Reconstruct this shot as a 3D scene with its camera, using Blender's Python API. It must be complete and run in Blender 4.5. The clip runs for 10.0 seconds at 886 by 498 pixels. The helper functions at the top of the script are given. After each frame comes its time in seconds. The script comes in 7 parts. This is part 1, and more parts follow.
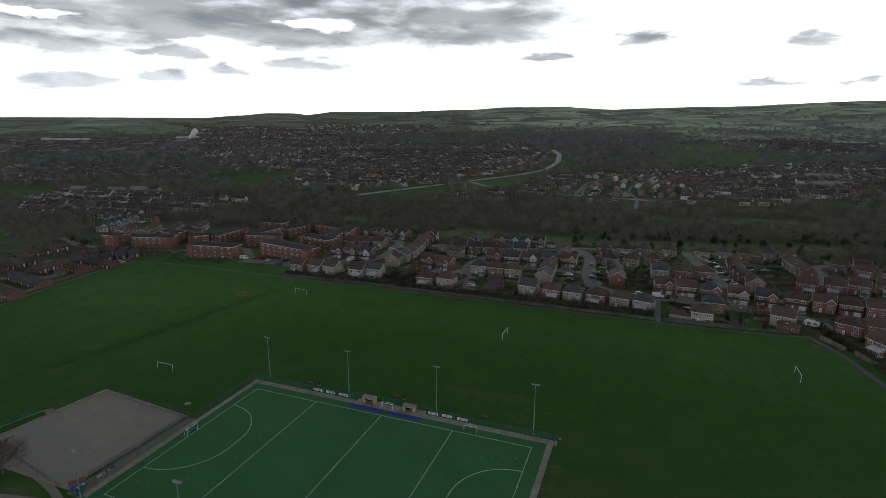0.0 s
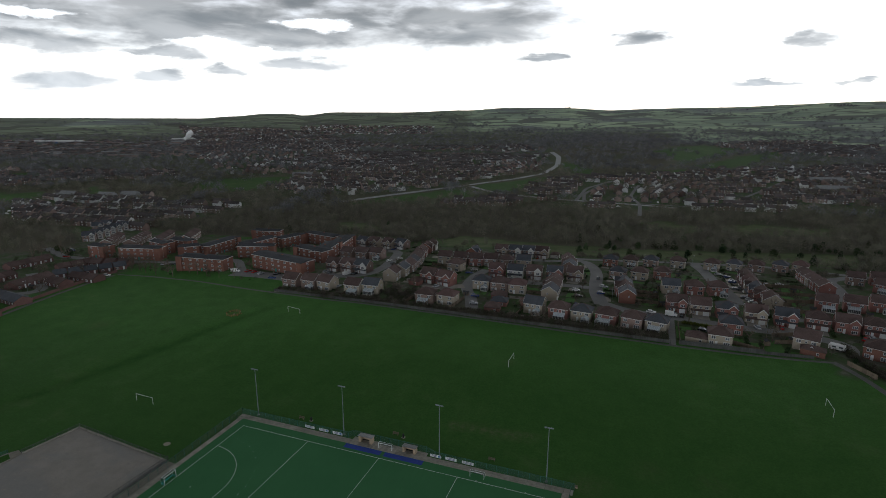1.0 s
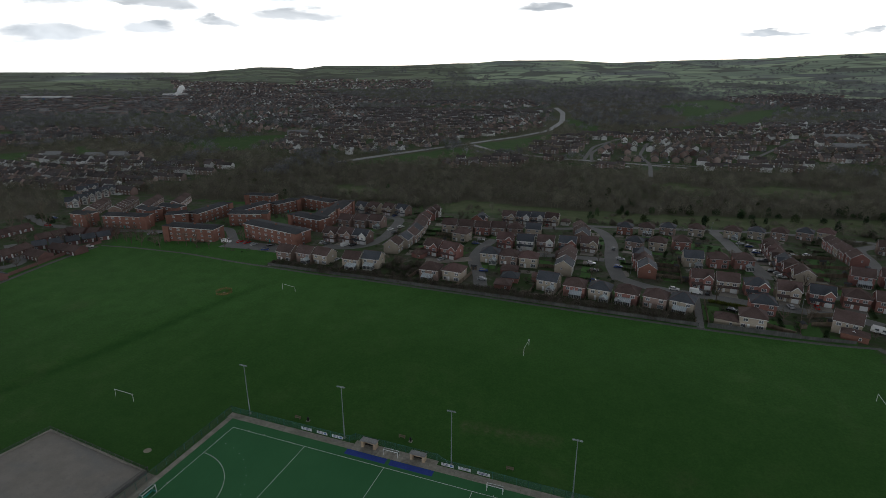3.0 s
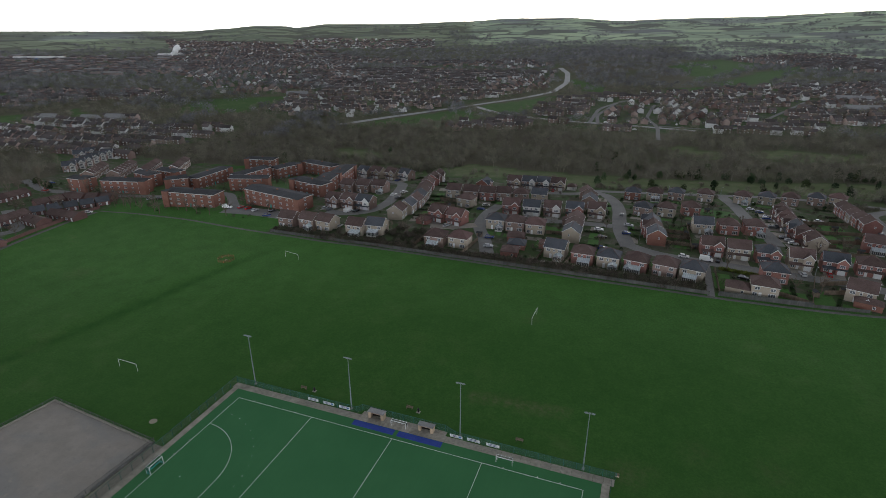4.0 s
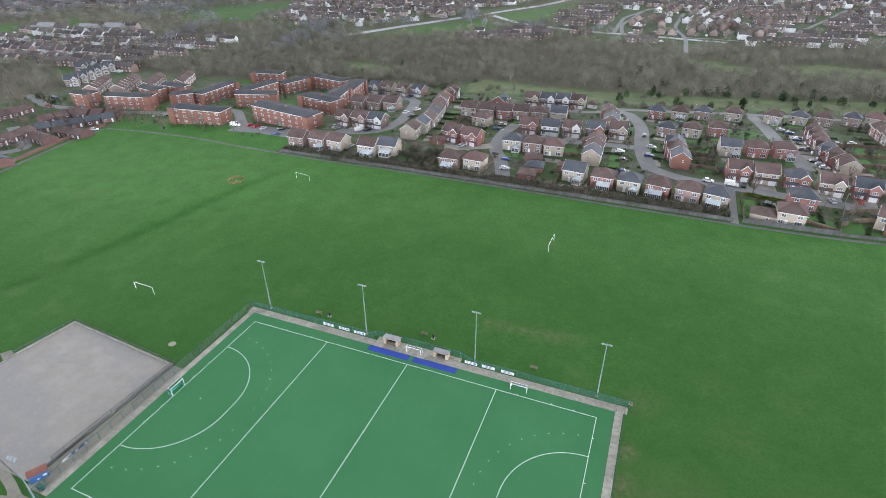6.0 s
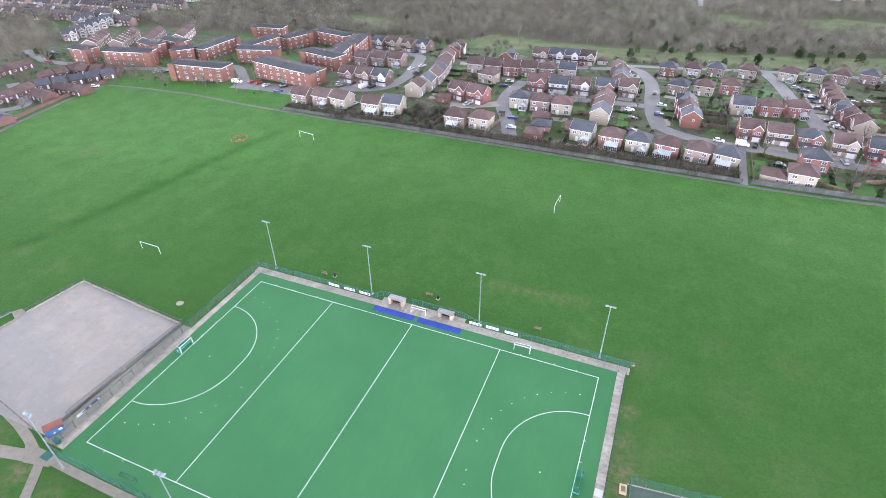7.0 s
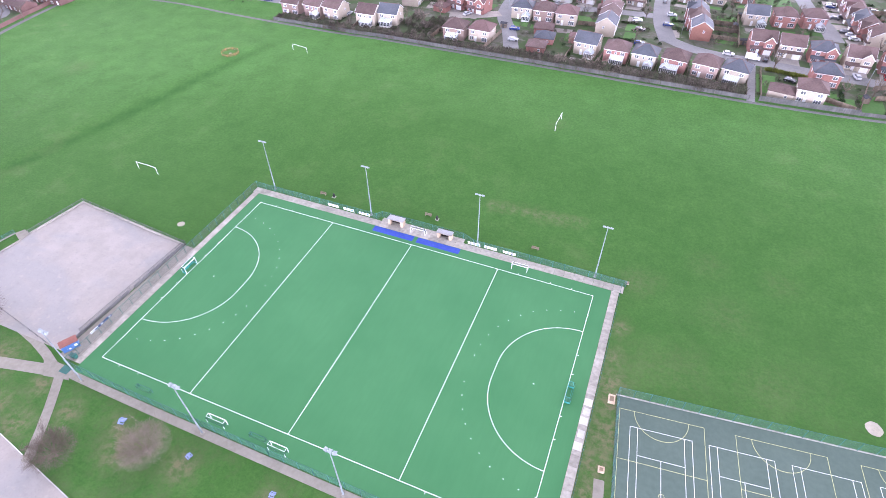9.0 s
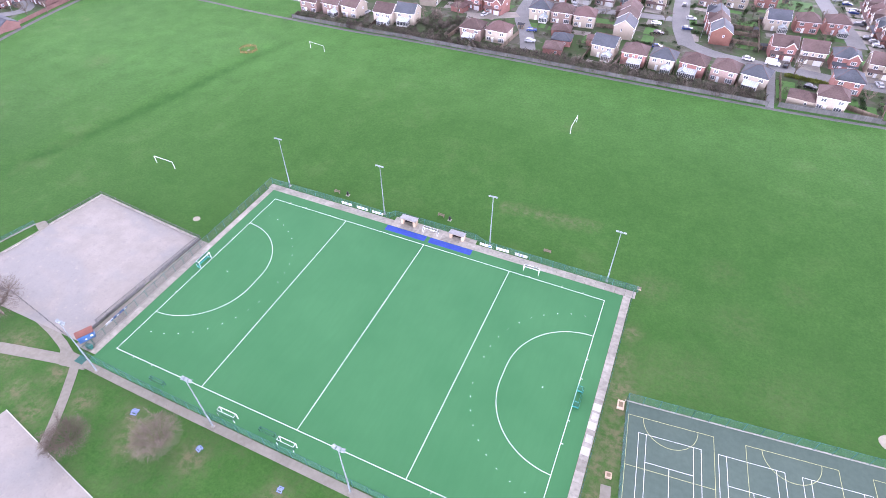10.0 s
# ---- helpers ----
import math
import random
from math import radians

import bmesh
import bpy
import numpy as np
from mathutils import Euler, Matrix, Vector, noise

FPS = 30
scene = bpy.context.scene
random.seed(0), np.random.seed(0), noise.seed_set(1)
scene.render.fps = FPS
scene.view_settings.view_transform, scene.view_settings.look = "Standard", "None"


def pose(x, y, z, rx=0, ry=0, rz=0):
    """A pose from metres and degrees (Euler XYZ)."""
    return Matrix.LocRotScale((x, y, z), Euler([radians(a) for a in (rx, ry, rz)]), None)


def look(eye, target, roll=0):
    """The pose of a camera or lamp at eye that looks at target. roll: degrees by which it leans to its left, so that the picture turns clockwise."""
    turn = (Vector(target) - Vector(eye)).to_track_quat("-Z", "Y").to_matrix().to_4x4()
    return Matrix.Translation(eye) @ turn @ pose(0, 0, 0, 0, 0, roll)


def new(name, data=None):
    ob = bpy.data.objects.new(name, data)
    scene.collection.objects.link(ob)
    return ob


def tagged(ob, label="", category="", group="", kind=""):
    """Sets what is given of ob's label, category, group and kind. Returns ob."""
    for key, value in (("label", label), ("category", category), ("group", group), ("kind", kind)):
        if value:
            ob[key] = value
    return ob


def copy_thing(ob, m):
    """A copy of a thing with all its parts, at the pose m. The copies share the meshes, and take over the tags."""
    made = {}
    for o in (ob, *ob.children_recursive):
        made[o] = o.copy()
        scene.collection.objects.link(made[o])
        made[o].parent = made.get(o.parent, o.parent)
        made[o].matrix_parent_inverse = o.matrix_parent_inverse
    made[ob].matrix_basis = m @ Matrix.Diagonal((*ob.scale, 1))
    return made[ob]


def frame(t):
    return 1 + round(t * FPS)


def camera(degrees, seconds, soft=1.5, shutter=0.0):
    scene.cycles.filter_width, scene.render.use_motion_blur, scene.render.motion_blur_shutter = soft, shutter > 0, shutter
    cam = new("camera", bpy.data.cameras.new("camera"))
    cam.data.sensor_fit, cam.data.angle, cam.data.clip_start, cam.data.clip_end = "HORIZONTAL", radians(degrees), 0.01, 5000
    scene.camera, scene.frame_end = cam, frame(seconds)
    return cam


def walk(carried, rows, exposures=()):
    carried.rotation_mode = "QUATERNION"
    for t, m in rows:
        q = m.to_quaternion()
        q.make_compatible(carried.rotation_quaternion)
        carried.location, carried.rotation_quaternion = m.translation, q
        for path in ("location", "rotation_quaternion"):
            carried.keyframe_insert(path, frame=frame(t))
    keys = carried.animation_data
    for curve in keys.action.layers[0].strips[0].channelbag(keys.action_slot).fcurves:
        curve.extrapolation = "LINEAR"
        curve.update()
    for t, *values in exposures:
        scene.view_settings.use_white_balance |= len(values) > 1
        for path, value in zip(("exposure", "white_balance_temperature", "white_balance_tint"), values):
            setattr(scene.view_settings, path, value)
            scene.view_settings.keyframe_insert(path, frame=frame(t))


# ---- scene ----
cam = camera(78.1, 10.0, 0.8)
PATH = [
    (0, (115.287, -76.341, 88.409), (114.599, -74.526, 87.926), 0.1),
    (0.5, (111.684, -69.319, 90.415), (111.0, -67.503, 89.933), 0.1),
    (1, (108.249, -62.332, 92.052), (107.57, -60.514, 91.57), 0.1),
    (1.5, (105.122, -56.145, 92.998), (104.443, -54.327, 92.513), 0.1),
    (2, (102.254, -50.766, 93.381), (101.579, -48.959, 92.852), 0.1),
    (2.5, (99.926, -46.466, 93.764), (99.258, -44.672, 93.183), -0.0),
    (4, (94.434, -39.491, 93.43), (93.786, -37.759, 92.67), -0.1),
    (4.5, (93.321, -38.061, 93.305), (92.677, -36.358, 92.476), -0.2),
    (5, (92.456, -36.839, 93.276), (91.817, -35.169, 92.38), -0.2),
    (5.5, (91.818, -35.846, 93.424), (91.179, -34.214, 92.46), -0.2),
    (7, (91.341, -34.403, 93.699), (90.714, -32.895, 92.545), -0.4),
    (7.5, (91.215, -34.418, 93.962), (90.605, -32.952, 92.746), -0.4),
    (8, (91.322, -34.487, 94.228), (90.73, -33.064, 92.954), -0.4),
    (8.5, (91.448, -34.47, 94.446), (90.874, -33.093, 93.114), -0.5),
    (9, (91.452, -34.344, 94.742), (90.898, -33.013, 93.355), -0.5),
    (9.5, (91.441, -34.342, 94.955), (90.888, -33.012, 93.567), -0.5),
    (10, (91.34, -34.314, 95.194), (90.748, -33.002, 93.805), -0.3),
]
EXPOSURES = [(0, -1.69, 6440, 11), (1.5, -1.69, 6440, 11), (2.5, -1.73, 6430, 11), (4.0, -0.90, 6400, 14), (4.5, -0.54, 6380, 15), (5.0, -0.06, 6340, 15), (5.5, 0.42, 6290, 15), (7.0, 1.38, 6080, 24), (8.0, 1.69, 5990, 34), (10.0, 1.72, 5960, 38)]
walk(cam, [(t, look(eye, target, roll)) for t, eye, target, roll in PATH], EXPOSURES)

# ---- terrain shape ----


def ss(a, b, v):
    t = min(1.0, max(0.0, (v - a) / (b - a)))
    return t * t * (3 - 2 * t)


RIDGE = [(-180, 70), (-75, 66), (-60, 64), (-48, 58), (-44, 56), (-41, 72), (-38, 94), (-35.5, 92), (-34.5, 80), (-31.5, 106),
         (-25, 106), (-18, 122), (-14, 140), (-9, 142), (-2.7, 122), (5, 134), (18, 166), (40, 150), (90, 90), (180, 70)]


def ridge(az):
    for (a, u), (b, v) in zip(RIDGE, RIDGE[1:]):
        if a <= az <= b:
            return u + (v - u) * ss(a, b, az)
    return 70.0


def bank(x, y):
    # an old boundary runs across the field as a shallow step
    s = (x + 81) * 0.97 - (y - 40) * 0.24
    return 0.7 * (ss(-60, -4, s) - ss(-4, 5, s)) * ss(20, 45, y) * ss(150, 125, y)


def ground_height(x, y):
    z = 3.5 * ss(62, 125, y) * ss(-110, -10, x)
    z -= 4.0 * ss(90, 200, -x) * ss(70, 170, y)
    z -= 11.0 * ss(185, 380, y)
    if -170 < x < -20 and 18 < y < 152:
        z += bank(x, y)
    r = math.hypot(x - 90, y + 35)
    if r > 650:
        az = math.degrees(math.atan2(x - 90, y + 35))
        z += 10 * ss(650, 1500, r) + (ridge(az) - 2) * ss(1500, 4300, r) ** 1.3
        z += 16 * ss(1000, 1500, r) * (1 - ss(1500, 2300, r)) * math.exp(-(((az + 4) / 9) ** 2))
    return z


# ---- light ----
SUN_AZ, SUN_EL = radians(2), radians(42)
world = bpy.data.worlds.new("sky")
scene.world = world
world.use_nodes = True
wn, wl = world.node_tree.nodes, world.node_tree.links
wn.clear()


def wnode(kind, **values):
    n = wn.new(kind)
    for k, v in values.items():
        n.inputs[k].default_value = v
    return n


def wmath(op, a, b=None, clamp=False):
    n = wn.new("ShaderNodeMath")
    n.operation, n.use_clamp = op, clamp
    for k, v in enumerate((a, b)):
        if v is None:
            continue
        if isinstance(v, (int, float)):
            n.inputs[k].default_value = v
        else:
            wl.new(v, n.inputs[k])
    return n.outputs[0]


sky = wn.new("ShaderNodeTexSky")
sky.sky_type, sky.sun_disc, sky.sun_elevation, sky.sun_rotation = "NISHITA", False, SUN_EL, SUN_AZ
coord = wn.new("ShaderNodeTexCoord")
split = wn.new("ShaderNodeSeparateXYZ")
wl.new(coord.outputs["Generated"], split.inputs[0])
up = wmath("MAXIMUM", split.outputs[2], 0.0)
lift = wmath("ADD", up, 0.16)
plane = wn.new("ShaderNodeCombineXYZ")
wl.new(wmath("DIVIDE", split.outputs[0], lift), plane.inputs[0])
wl.new(wmath("DIVIDE", split.outputs[1], lift), plane.inputs[1])
big = wnode("ShaderNodeTexNoise", Scale=0.62, Detail=7.0, Roughness=0.55, Distortion=0.25)
wl.new(plane.outputs[0], big.inputs["Vector"])
fine = wnode("ShaderNodeTexNoise", Scale=2.3, Detail=6.0, Roughness=0.6)
wl.new(plane.outputs[0], fine.inputs["Vector"])


def wspan(v, a, b, c=0.0, d=1.0):
    n = wn.new("ShaderNodeMapRange")
    n.interpolation_type = "SMOOTHSTEP"
    wl.new(v, n.inputs["Value"])
    for key, val in zip(("From Min", "From Max", "To Min", "To Max"), (a, b, c, d)):
        n.inputs[key].default_value = val
    return n.outputs[0]


def wmix(fac, a, b):
    n = wn.new("ShaderNodeMix")
    n.data_type = "RGBA"
    for s, v in ((n.inputs["Factor"], fac), (n.inputs[6], a), (n.inputs[7], b)):
        if isinstance(v, (tuple, float)):
            s.default_value = v
        else:
            wl.new(v, s)
    return n.outputs[2]


# a broken deck overhead, with banks and puffs of cumulus low down: azimuth, elevation and half sizes in degrees
BANKS = [(-41.3, 7.9, 24.7, 2.5), (-18.9, 8.3, 12.8, 2.5), (-39.7, 12.6, 35.5, 3.9), (-53.8, 5.8, 7.4, 1.1), (-46.4, 4.9, 5.0, 0.75), (-54.0, 2.6, 6.7, 0.75),
         (-47.4, 3.4, 3.2, 0.6), (-41.2, 4.0, 2.6, 0.55), (-33.7, 4.5, 4.7, 0.75), (-1.8, 7.1, 3.1, 0.7), (-11.1, 5.2, 3.0, 0.5), (12.1, 6.1, 2.2, 0.7), (8.3, 2.7, 4.6, 0.3), (15.4, 2.7, 2.6, 0.3), (-15.9, 12.9, 13.8, 3.2)]
GAPS = [(-33.0, 8.1, 3.6, 0.7), (-55.6, 7.9, 3.4, 0.5), (-41.0, 5.9, 5.5, 0.35), (-50.5, 4.4, 4.0, 0.5)]
azim = wmath("MULTIPLY", wmath("ARCTAN2", split.outputs[0], split.outputs[1]), 57.2958)
elev = wmath("MULTIPLY", wmath("ARCSINE", split.outputs[2]), 57.2958)
squash = wn.new("ShaderNodeMapping")
squash.inputs["Scale"].default_value = (1.0, 1.0, 3.2)
wl.new(coord.outputs["Generated"], squash.inputs["Vector"])
billow = wnode("ShaderNodeTexNoise", Scale=11.0, Detail=7.0, Roughness=0.58)
wl.new(squash.outputs[0], billow.inputs["Vector"])
shift = wn.new("ShaderNodeSeparateColor")
wl.new(billow.outputs["Color"], shift.inputs[0])
far_azim, far_elev = azim, elev
azim = wmath("ADD", azim, wmath("MULTIPLY", wmath("SUBTRACT", shift.outputs[0], 0.5), 9.0))
elev = wmath("ADD", elev, wmath("MULTIPLY", wmath("SUBTRACT", shift.outputs[1], 0.5), 2.6))
streak = wn.new("ShaderNodeCombineXYZ")
wl.new(wmath("MULTIPLY", far_azim, 0.055), streak.inputs[0])
wl.new(wmath("MULTIPLY", far_elev, 0.20), streak.inputs[1])
ragged = wnode("ShaderNodeTexNoise", Scale=3.4, Detail=4.5, Roughness=0.5, Distortion=0.25)
wl.new(streak.outputs[0], ragged.inputs["Vector"])
fold = wnode("ShaderNodeTexNoise", Scale=1.7, Detail=6.0, Roughness=0.55, Distortion=0.5)
wl.new(streak.outputs[0], fold.inputs["Vector"])


def lobe(a, e, w, h):
    u = wmath("DIVIDE", wmath("SUBTRACT", azim, a), w)
    v = wmath("DIVIDE", wmath("SUBTRACT", elev, e), h)
    return wmath("SUBTRACT", 1.0, wmath("ADD", wmath("MULTIPLY", u, u), wmath("MULTIPLY", v, v)))


bank_depth = lobe(*BANKS[0])
for row in BANKS[1:]:
    bank_depth = wmath("MAXIMUM", bank_depth, lobe(*row))
for row in GAPS:
    bank_depth = wmath("SUBTRACT", bank_depth, wmath("MULTIPLY", wmath("MAXIMUM", lobe(*row), 0.0), 1.5))
bank_depth = wmath("ADD", wmath("MAXIMUM", bank_depth, -1.0), wmath("MULTIPLY", wmath("SUBTRACT", ragged.outputs["Fac"], 0.41), 2.2))
deck = wmath("ADD", wmath("ADD", big.outputs["Fac"], wmath("MULTIPLY", fine.outputs["Fac"], 0.22)), wmath("MULTIPLY", up, 2.4))
high = wspan(up, 0.22, 0.34)
cloud = wmath("MAXIMUM", wspan(bank_depth, -0.4, 1.05), wmath("MULTIPLY", wspan(deck, 0.80, 0.94), high))
core = wmath("MAXIMUM", wspan(bank_depth, 0.15, 1.3), wmath("MULTIPLY", wspan(deck, 0.86, 1.2), high))
# under the deck the light comes in from the open horizon; the clouds are palest low down
low = wmath("POWER", wmath("SUBTRACT", 1.0, up), 7.0)
grey = wmix(core, (1.75, 1.78, 1.80, 1), wmix(wspan(fold.outputs["Fac"], 0.36, 0.62), (0.78, 0.88, 0.96, 1), (1.5, 1.60, 1.67, 1)))
thick = wn.new("ShaderNodeVectorMath")
thick.operation = "SCALE"
wl.new(grey, thick.inputs[0])
wl.new(wmath("ADD", wmath("MULTIPLY", low, 1.9), 0.40), thick.inputs["Scale"])
thin = wn.new("ShaderNodeVectorMath")
thin.operation = "SCALE"
wl.new(wmix(0.09, (1.0, 1.0, 1.0, 1), sky.outputs[0]), thin.inputs[0])
wl.new(wmath("ADD", wmath("MULTIPLY", low, 1.8), 2.9), thin.inputs["Scale"])
both = wmix(cloud, thin.outputs[0], thick.outputs[0])
back = wnode("ShaderNodeBackground", Strength=1.0)
wl.new(both, back.inputs["Color"])
out = wn.new("ShaderNodeOutputWorld")
wl.new(back.outputs[0], out.inputs[0])

sun = new("sun", bpy.data.lights.new("sun", "SUN"))
sun.data.energy, sun.data.angle, sun.data.color = 0.5, radians(25), (1.0, 0.97, 0.93)
sun.matrix_world = look((0, 0, 300), (-300 * math.sin(SUN_AZ), -300 * math.cos(SUN_AZ), 300 - 300 * math.tan(SUN_EL)))

# ---- materials ----
RND = random.Random(11)


class Nodes:
    def __init__(self, name):
        self.m = bpy.data.materials.new(name)
        self.m.use_nodes = True
        self.n, self.l = self.m.node_tree.nodes, self.m.node_tree.links
        self.bsdf = self.n["Principled BSDF"]
        self.pos = self.n.new("ShaderNodeNewGeometry")

    def put(self, socket, v):
        if isinstance(v, bpy.types.NodeSocket):
            self.l.new(v, socket)
        else:
            socket.default_value = v

    def noise(self, scale, detail=4.0, rough=0.55, stretch=None, distort=0.0):
        n = self.n.new("ShaderNodeTexNoise")
        n.inputs["Scale"].default_value, n.inputs["Detail"].default_value = scale, detail
        n.inputs["Roughness"].default_value, n.inputs["Distortion"].default_value = rough, distort
        v = self.pos.outputs["Position"]
        if stretch:
            mp = self.n.new("ShaderNodeMapping")
            mp.inputs["Scale"].default_value = stretch
            self.l.new(v, mp.inputs["Vector"])
            v = mp.outputs[0]
        self.l.new(v, n.inputs["Vector"])
        return n.outputs["Fac"]

    def span(self, v, a, b, c=0.0, d=1.0):
        n = self.n.new("ShaderNodeMapRange")
        self.put(n.inputs["Value"], v)
        for k, x in zip(("From Min", "From Max", "To Min", "To Max"), (a, b, c, d)):
            n.inputs[k].default_value = x
        return n.outputs[0]

    def mix(self, fac, a, b, blend="MIX"):
        n = self.n.new("ShaderNodeMix")
        n.data_type, n.blend_type = "RGBA", blend
        self.put(n.inputs["Factor"], fac)
        self.put(n.inputs[6], a if isinstance(a, bpy.types.NodeSocket) else (*a, 1))
        self.put(n.inputs[7], b if isinstance(b, bpy.types.NodeSocket) else (*b, 1))
        return n.outputs[2]

    def math(self, op, a, b=0.0):
        n = self.n.new("ShaderNodeMath")
        n.operation = op
        self.put(n.inputs[0], a)
        self.put(n.inputs[1], b)
        return n.outputs[0]

    def attr(self, name):
        n = self.n.new("ShaderNodeAttribute")
        n.attribute_name = name
        return n.outputs["Fac"]

    def random(self, island=False):
        return self.pos.outputs["Random Per Island"] if island else self.n.new("ShaderNodeObjectInfo").outputs["Random"]

    def bump(self, v, strength=0.3, distance=0.05):
        n = self.n.new("ShaderNodeBump")
        n.inputs["Strength"].default_value, n.inputs["Distance"].default_value = strength, distance
        self.l.new(v, n.inputs["Height"])
        self.l.new(n.outputs[0], self.bsdf.inputs["Normal"])

    def done(self, color, rough=0.8, metal=0.0, spec=0.3):
        self.put(self.bsdf.inputs["Base Color"], color if isinstance(color, bpy.types.NodeSocket) else (*color, 1))
        self.put(self.bsdf.inputs["Roughness"], rough)
        self.bsdf.inputs["Metallic"].default_value = metal
        self.bsdf.inputs["Specular IOR Level"].default_value = spec
        return self.m


def mottled(name, a, b, fine=3.0, coarse=0.3, rough=0.85, stretch=None, island=False, vary=0.25, metal=0.0, spec=0.3, bump=0.2):
    """Two colours mixed by noise at two scales, with each object or island a little lighter or darker."""
    k = Nodes(name)
    f = k.noise(fine, 3.0, stretch=stretch)
    g = k.noise(coarse, 3.0)
    c = k.mix(k.span(k.math("ADD", k.math("MULTIPLY", f, 0.6), k.math("MULTIPLY", g, 0.6)), 0.42, 0.78), a, b)
    if vary:
        v = k.span(k.random(island), 0, 1, 1 - vary, 1 + vary)
        n = k.n.new("ShaderNodeHueSaturation")
        k.l.new(v, n.inputs["Value"])
        k.l.new(c, n.inputs["Color"])
        c = n.outputs[0]
    if bump:
        k.bump(f, bump, 0.03)
    return k.done(c, rough, metal, spec)


def ground_material():
    k = Nodes("land")
    wide, mid, fine, tuft = k.noise(0.013, 4.0, 0.6), k.noise(0.11, 5.0, 0.62), k.noise(1.5, 5.0, 0.72), k.noise(6.0, 3.0)
    blotch = k.noise(0.33, 4.0, 0.65)
    t = k.math("ADD", k.math("MULTIPLY", wide, 0.42), k.math("ADD", k.math("MULTIPLY", mid, 0.33), k.math("MULTIPLY", blotch, 0.30)))
    turf = k.mix(k.span(t, 0.36, 0.70), (0.0225, 0.078, 0.0115), (0.0460, 0.122, 0.0240))
    turf = k.mix(k.math("MULTIPLY", k.attr("pale"), k.span(mid, 0.3, 0.7, 0.45, 1.0)), turf, (0.067, 0.182, 0.038))
    turf = k.mix(k.span(fine, 0.38, 0.64, 0.0, 0.8), turf, k.mix(0.6, turf, (0.012, 0.050, 0.008)))
    turf = k.mix(k.span(tuft, 0.35, 0.7, 0.0, 0.42), turf, k.mix(0.5, turf, (0.080, 0.175, 0.056)))
    turf = k.mix(k.span(k.noise(2.6, 4.0, 0.7), 0.47, 0.60, 0.0, 0.35), turf, k.mix(0.5, turf, (0.010, 0.042, 0.008)))
    worn = k.math("MULTIPLY", k.span(mid, 0.52, 0.70), k.span(wide, 0.46, 0.66))
    turf = k.mix(k.math("MULTIPLY", worn, 0.34), turf, (0.105, 0.122, 0.055))
    damp = k.span(k.noise(0.045, 5.0, 0.65, (1.0, 1.6, 1.0), 0.4), 0.52, 0.70, 0.0, 0.12)
    turf = k.mix(damp, turf, (0.016, 0.080, 0.012))
    # thin, trodden grass near the paths
    thin = k.math("MULTIPLY", k.attr("dull"), k.span(k.math("ADD", k.math("MULTIPLY", k.noise(0.085, 4.0, 0.6), 0.5), k.math("MULTIPLY", k.noise(0.55, 5.0, 0.72), 0.5)), 0.47, 0.58, 0.0, 0.9))
    turf = k.mix(thin, turf, k.mix(k.span(fine, 0.35, 0.65), (0.042, 0.076, 0.026), (0.080, 0.086, 0.044)))
    bare = k.math("MULTIPLY", k.attr("worn"), k.span(k.noise(0.7, 5.0, 0.72), 0.40, 0.60, 0.1, 1.0))
    turf = k.mix(bare, turf, (0.150, 0.120, 0.078))
    # shade on the bank's slope, painted as a darker line of grass
    turf = k.mix(k.math("MULTIPLY", k.attr("bank_shade"), 0.6), turf, (0.012, 0.058, 0.010))
    wood = k.mix(k.span(fine, 0.3, 0.7), (0.078, 0.075, 0.052), (0.118, 0.109, 0.080))
    wood = k.mix(k.span(k.noise(0.012, 4.0, 0.6), 0.50, 0.66, 0.0, 0.65), wood, (0.058, 0.080, 0.040))
    meadow = k.mix(k.span(mid, 0.35, 0.65), (0.084, 0.114, 0.052), (0.132, 0.152, 0.080))
    yard = k.mix(k.span(k.noise(0.13, 3.0), 0.42, 0.6), (0.052, 0.088, 0.034), (0.098, 0.098, 0.076))
    yard = k.mix(k.span(k.noise(0.31, 4.0, 0.7), 0.48, 0.62, 0.0, 0.8), yard, (0.056, 0.072, 0.036))
    yard = k.mix(k.span(k.noise(0.24, 2.0), 0.62, 0.68, 0.0, 0.5), yard, (0.17, 0.16, 0.145))
    # hedged fields on the hills; haze and sunlight are put into their pale colours
    cell = k.n.new("ShaderNodeTexVoronoi")
    cell.inputs["Scale"].default_value = 0.0085
    lay = k.n.new("ShaderNodeMapping")
    lay.inputs["Scale"].default_value, lay.inputs["Rotation"].default_value = (0.75, 1.0, 0.3), (0, 0, 0.4)
    k.l.new(k.pos.outputs["Position"], lay.inputs["Vector"])
    k.l.new(lay.outputs[0], cell.inputs["Vector"])
    edge = k.n.new("ShaderNodeTexVoronoi")
    edge.feature = "DISTANCE_TO_EDGE"
    edge.inputs["Scale"].default_value = 0.0085
    k.l.new(lay.outputs[0], edge.inputs["Vector"])
    sep = k.n.new("ShaderNodeSeparateColor")
    k.l.new(cell.outputs["Color"], sep.inputs[0])
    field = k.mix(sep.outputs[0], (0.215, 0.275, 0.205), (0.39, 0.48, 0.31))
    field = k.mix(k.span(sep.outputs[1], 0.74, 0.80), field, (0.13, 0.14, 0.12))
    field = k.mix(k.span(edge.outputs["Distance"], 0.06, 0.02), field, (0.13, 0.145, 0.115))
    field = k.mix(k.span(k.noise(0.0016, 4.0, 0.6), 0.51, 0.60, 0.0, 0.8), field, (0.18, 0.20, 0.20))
    c = k.mix(k.attr("meadow"), turf, meadow)
    c = k.mix(k.attr("yard"), c, yard)
    c = k.mix(k.attr("wood"), c, wood)
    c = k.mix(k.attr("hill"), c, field)
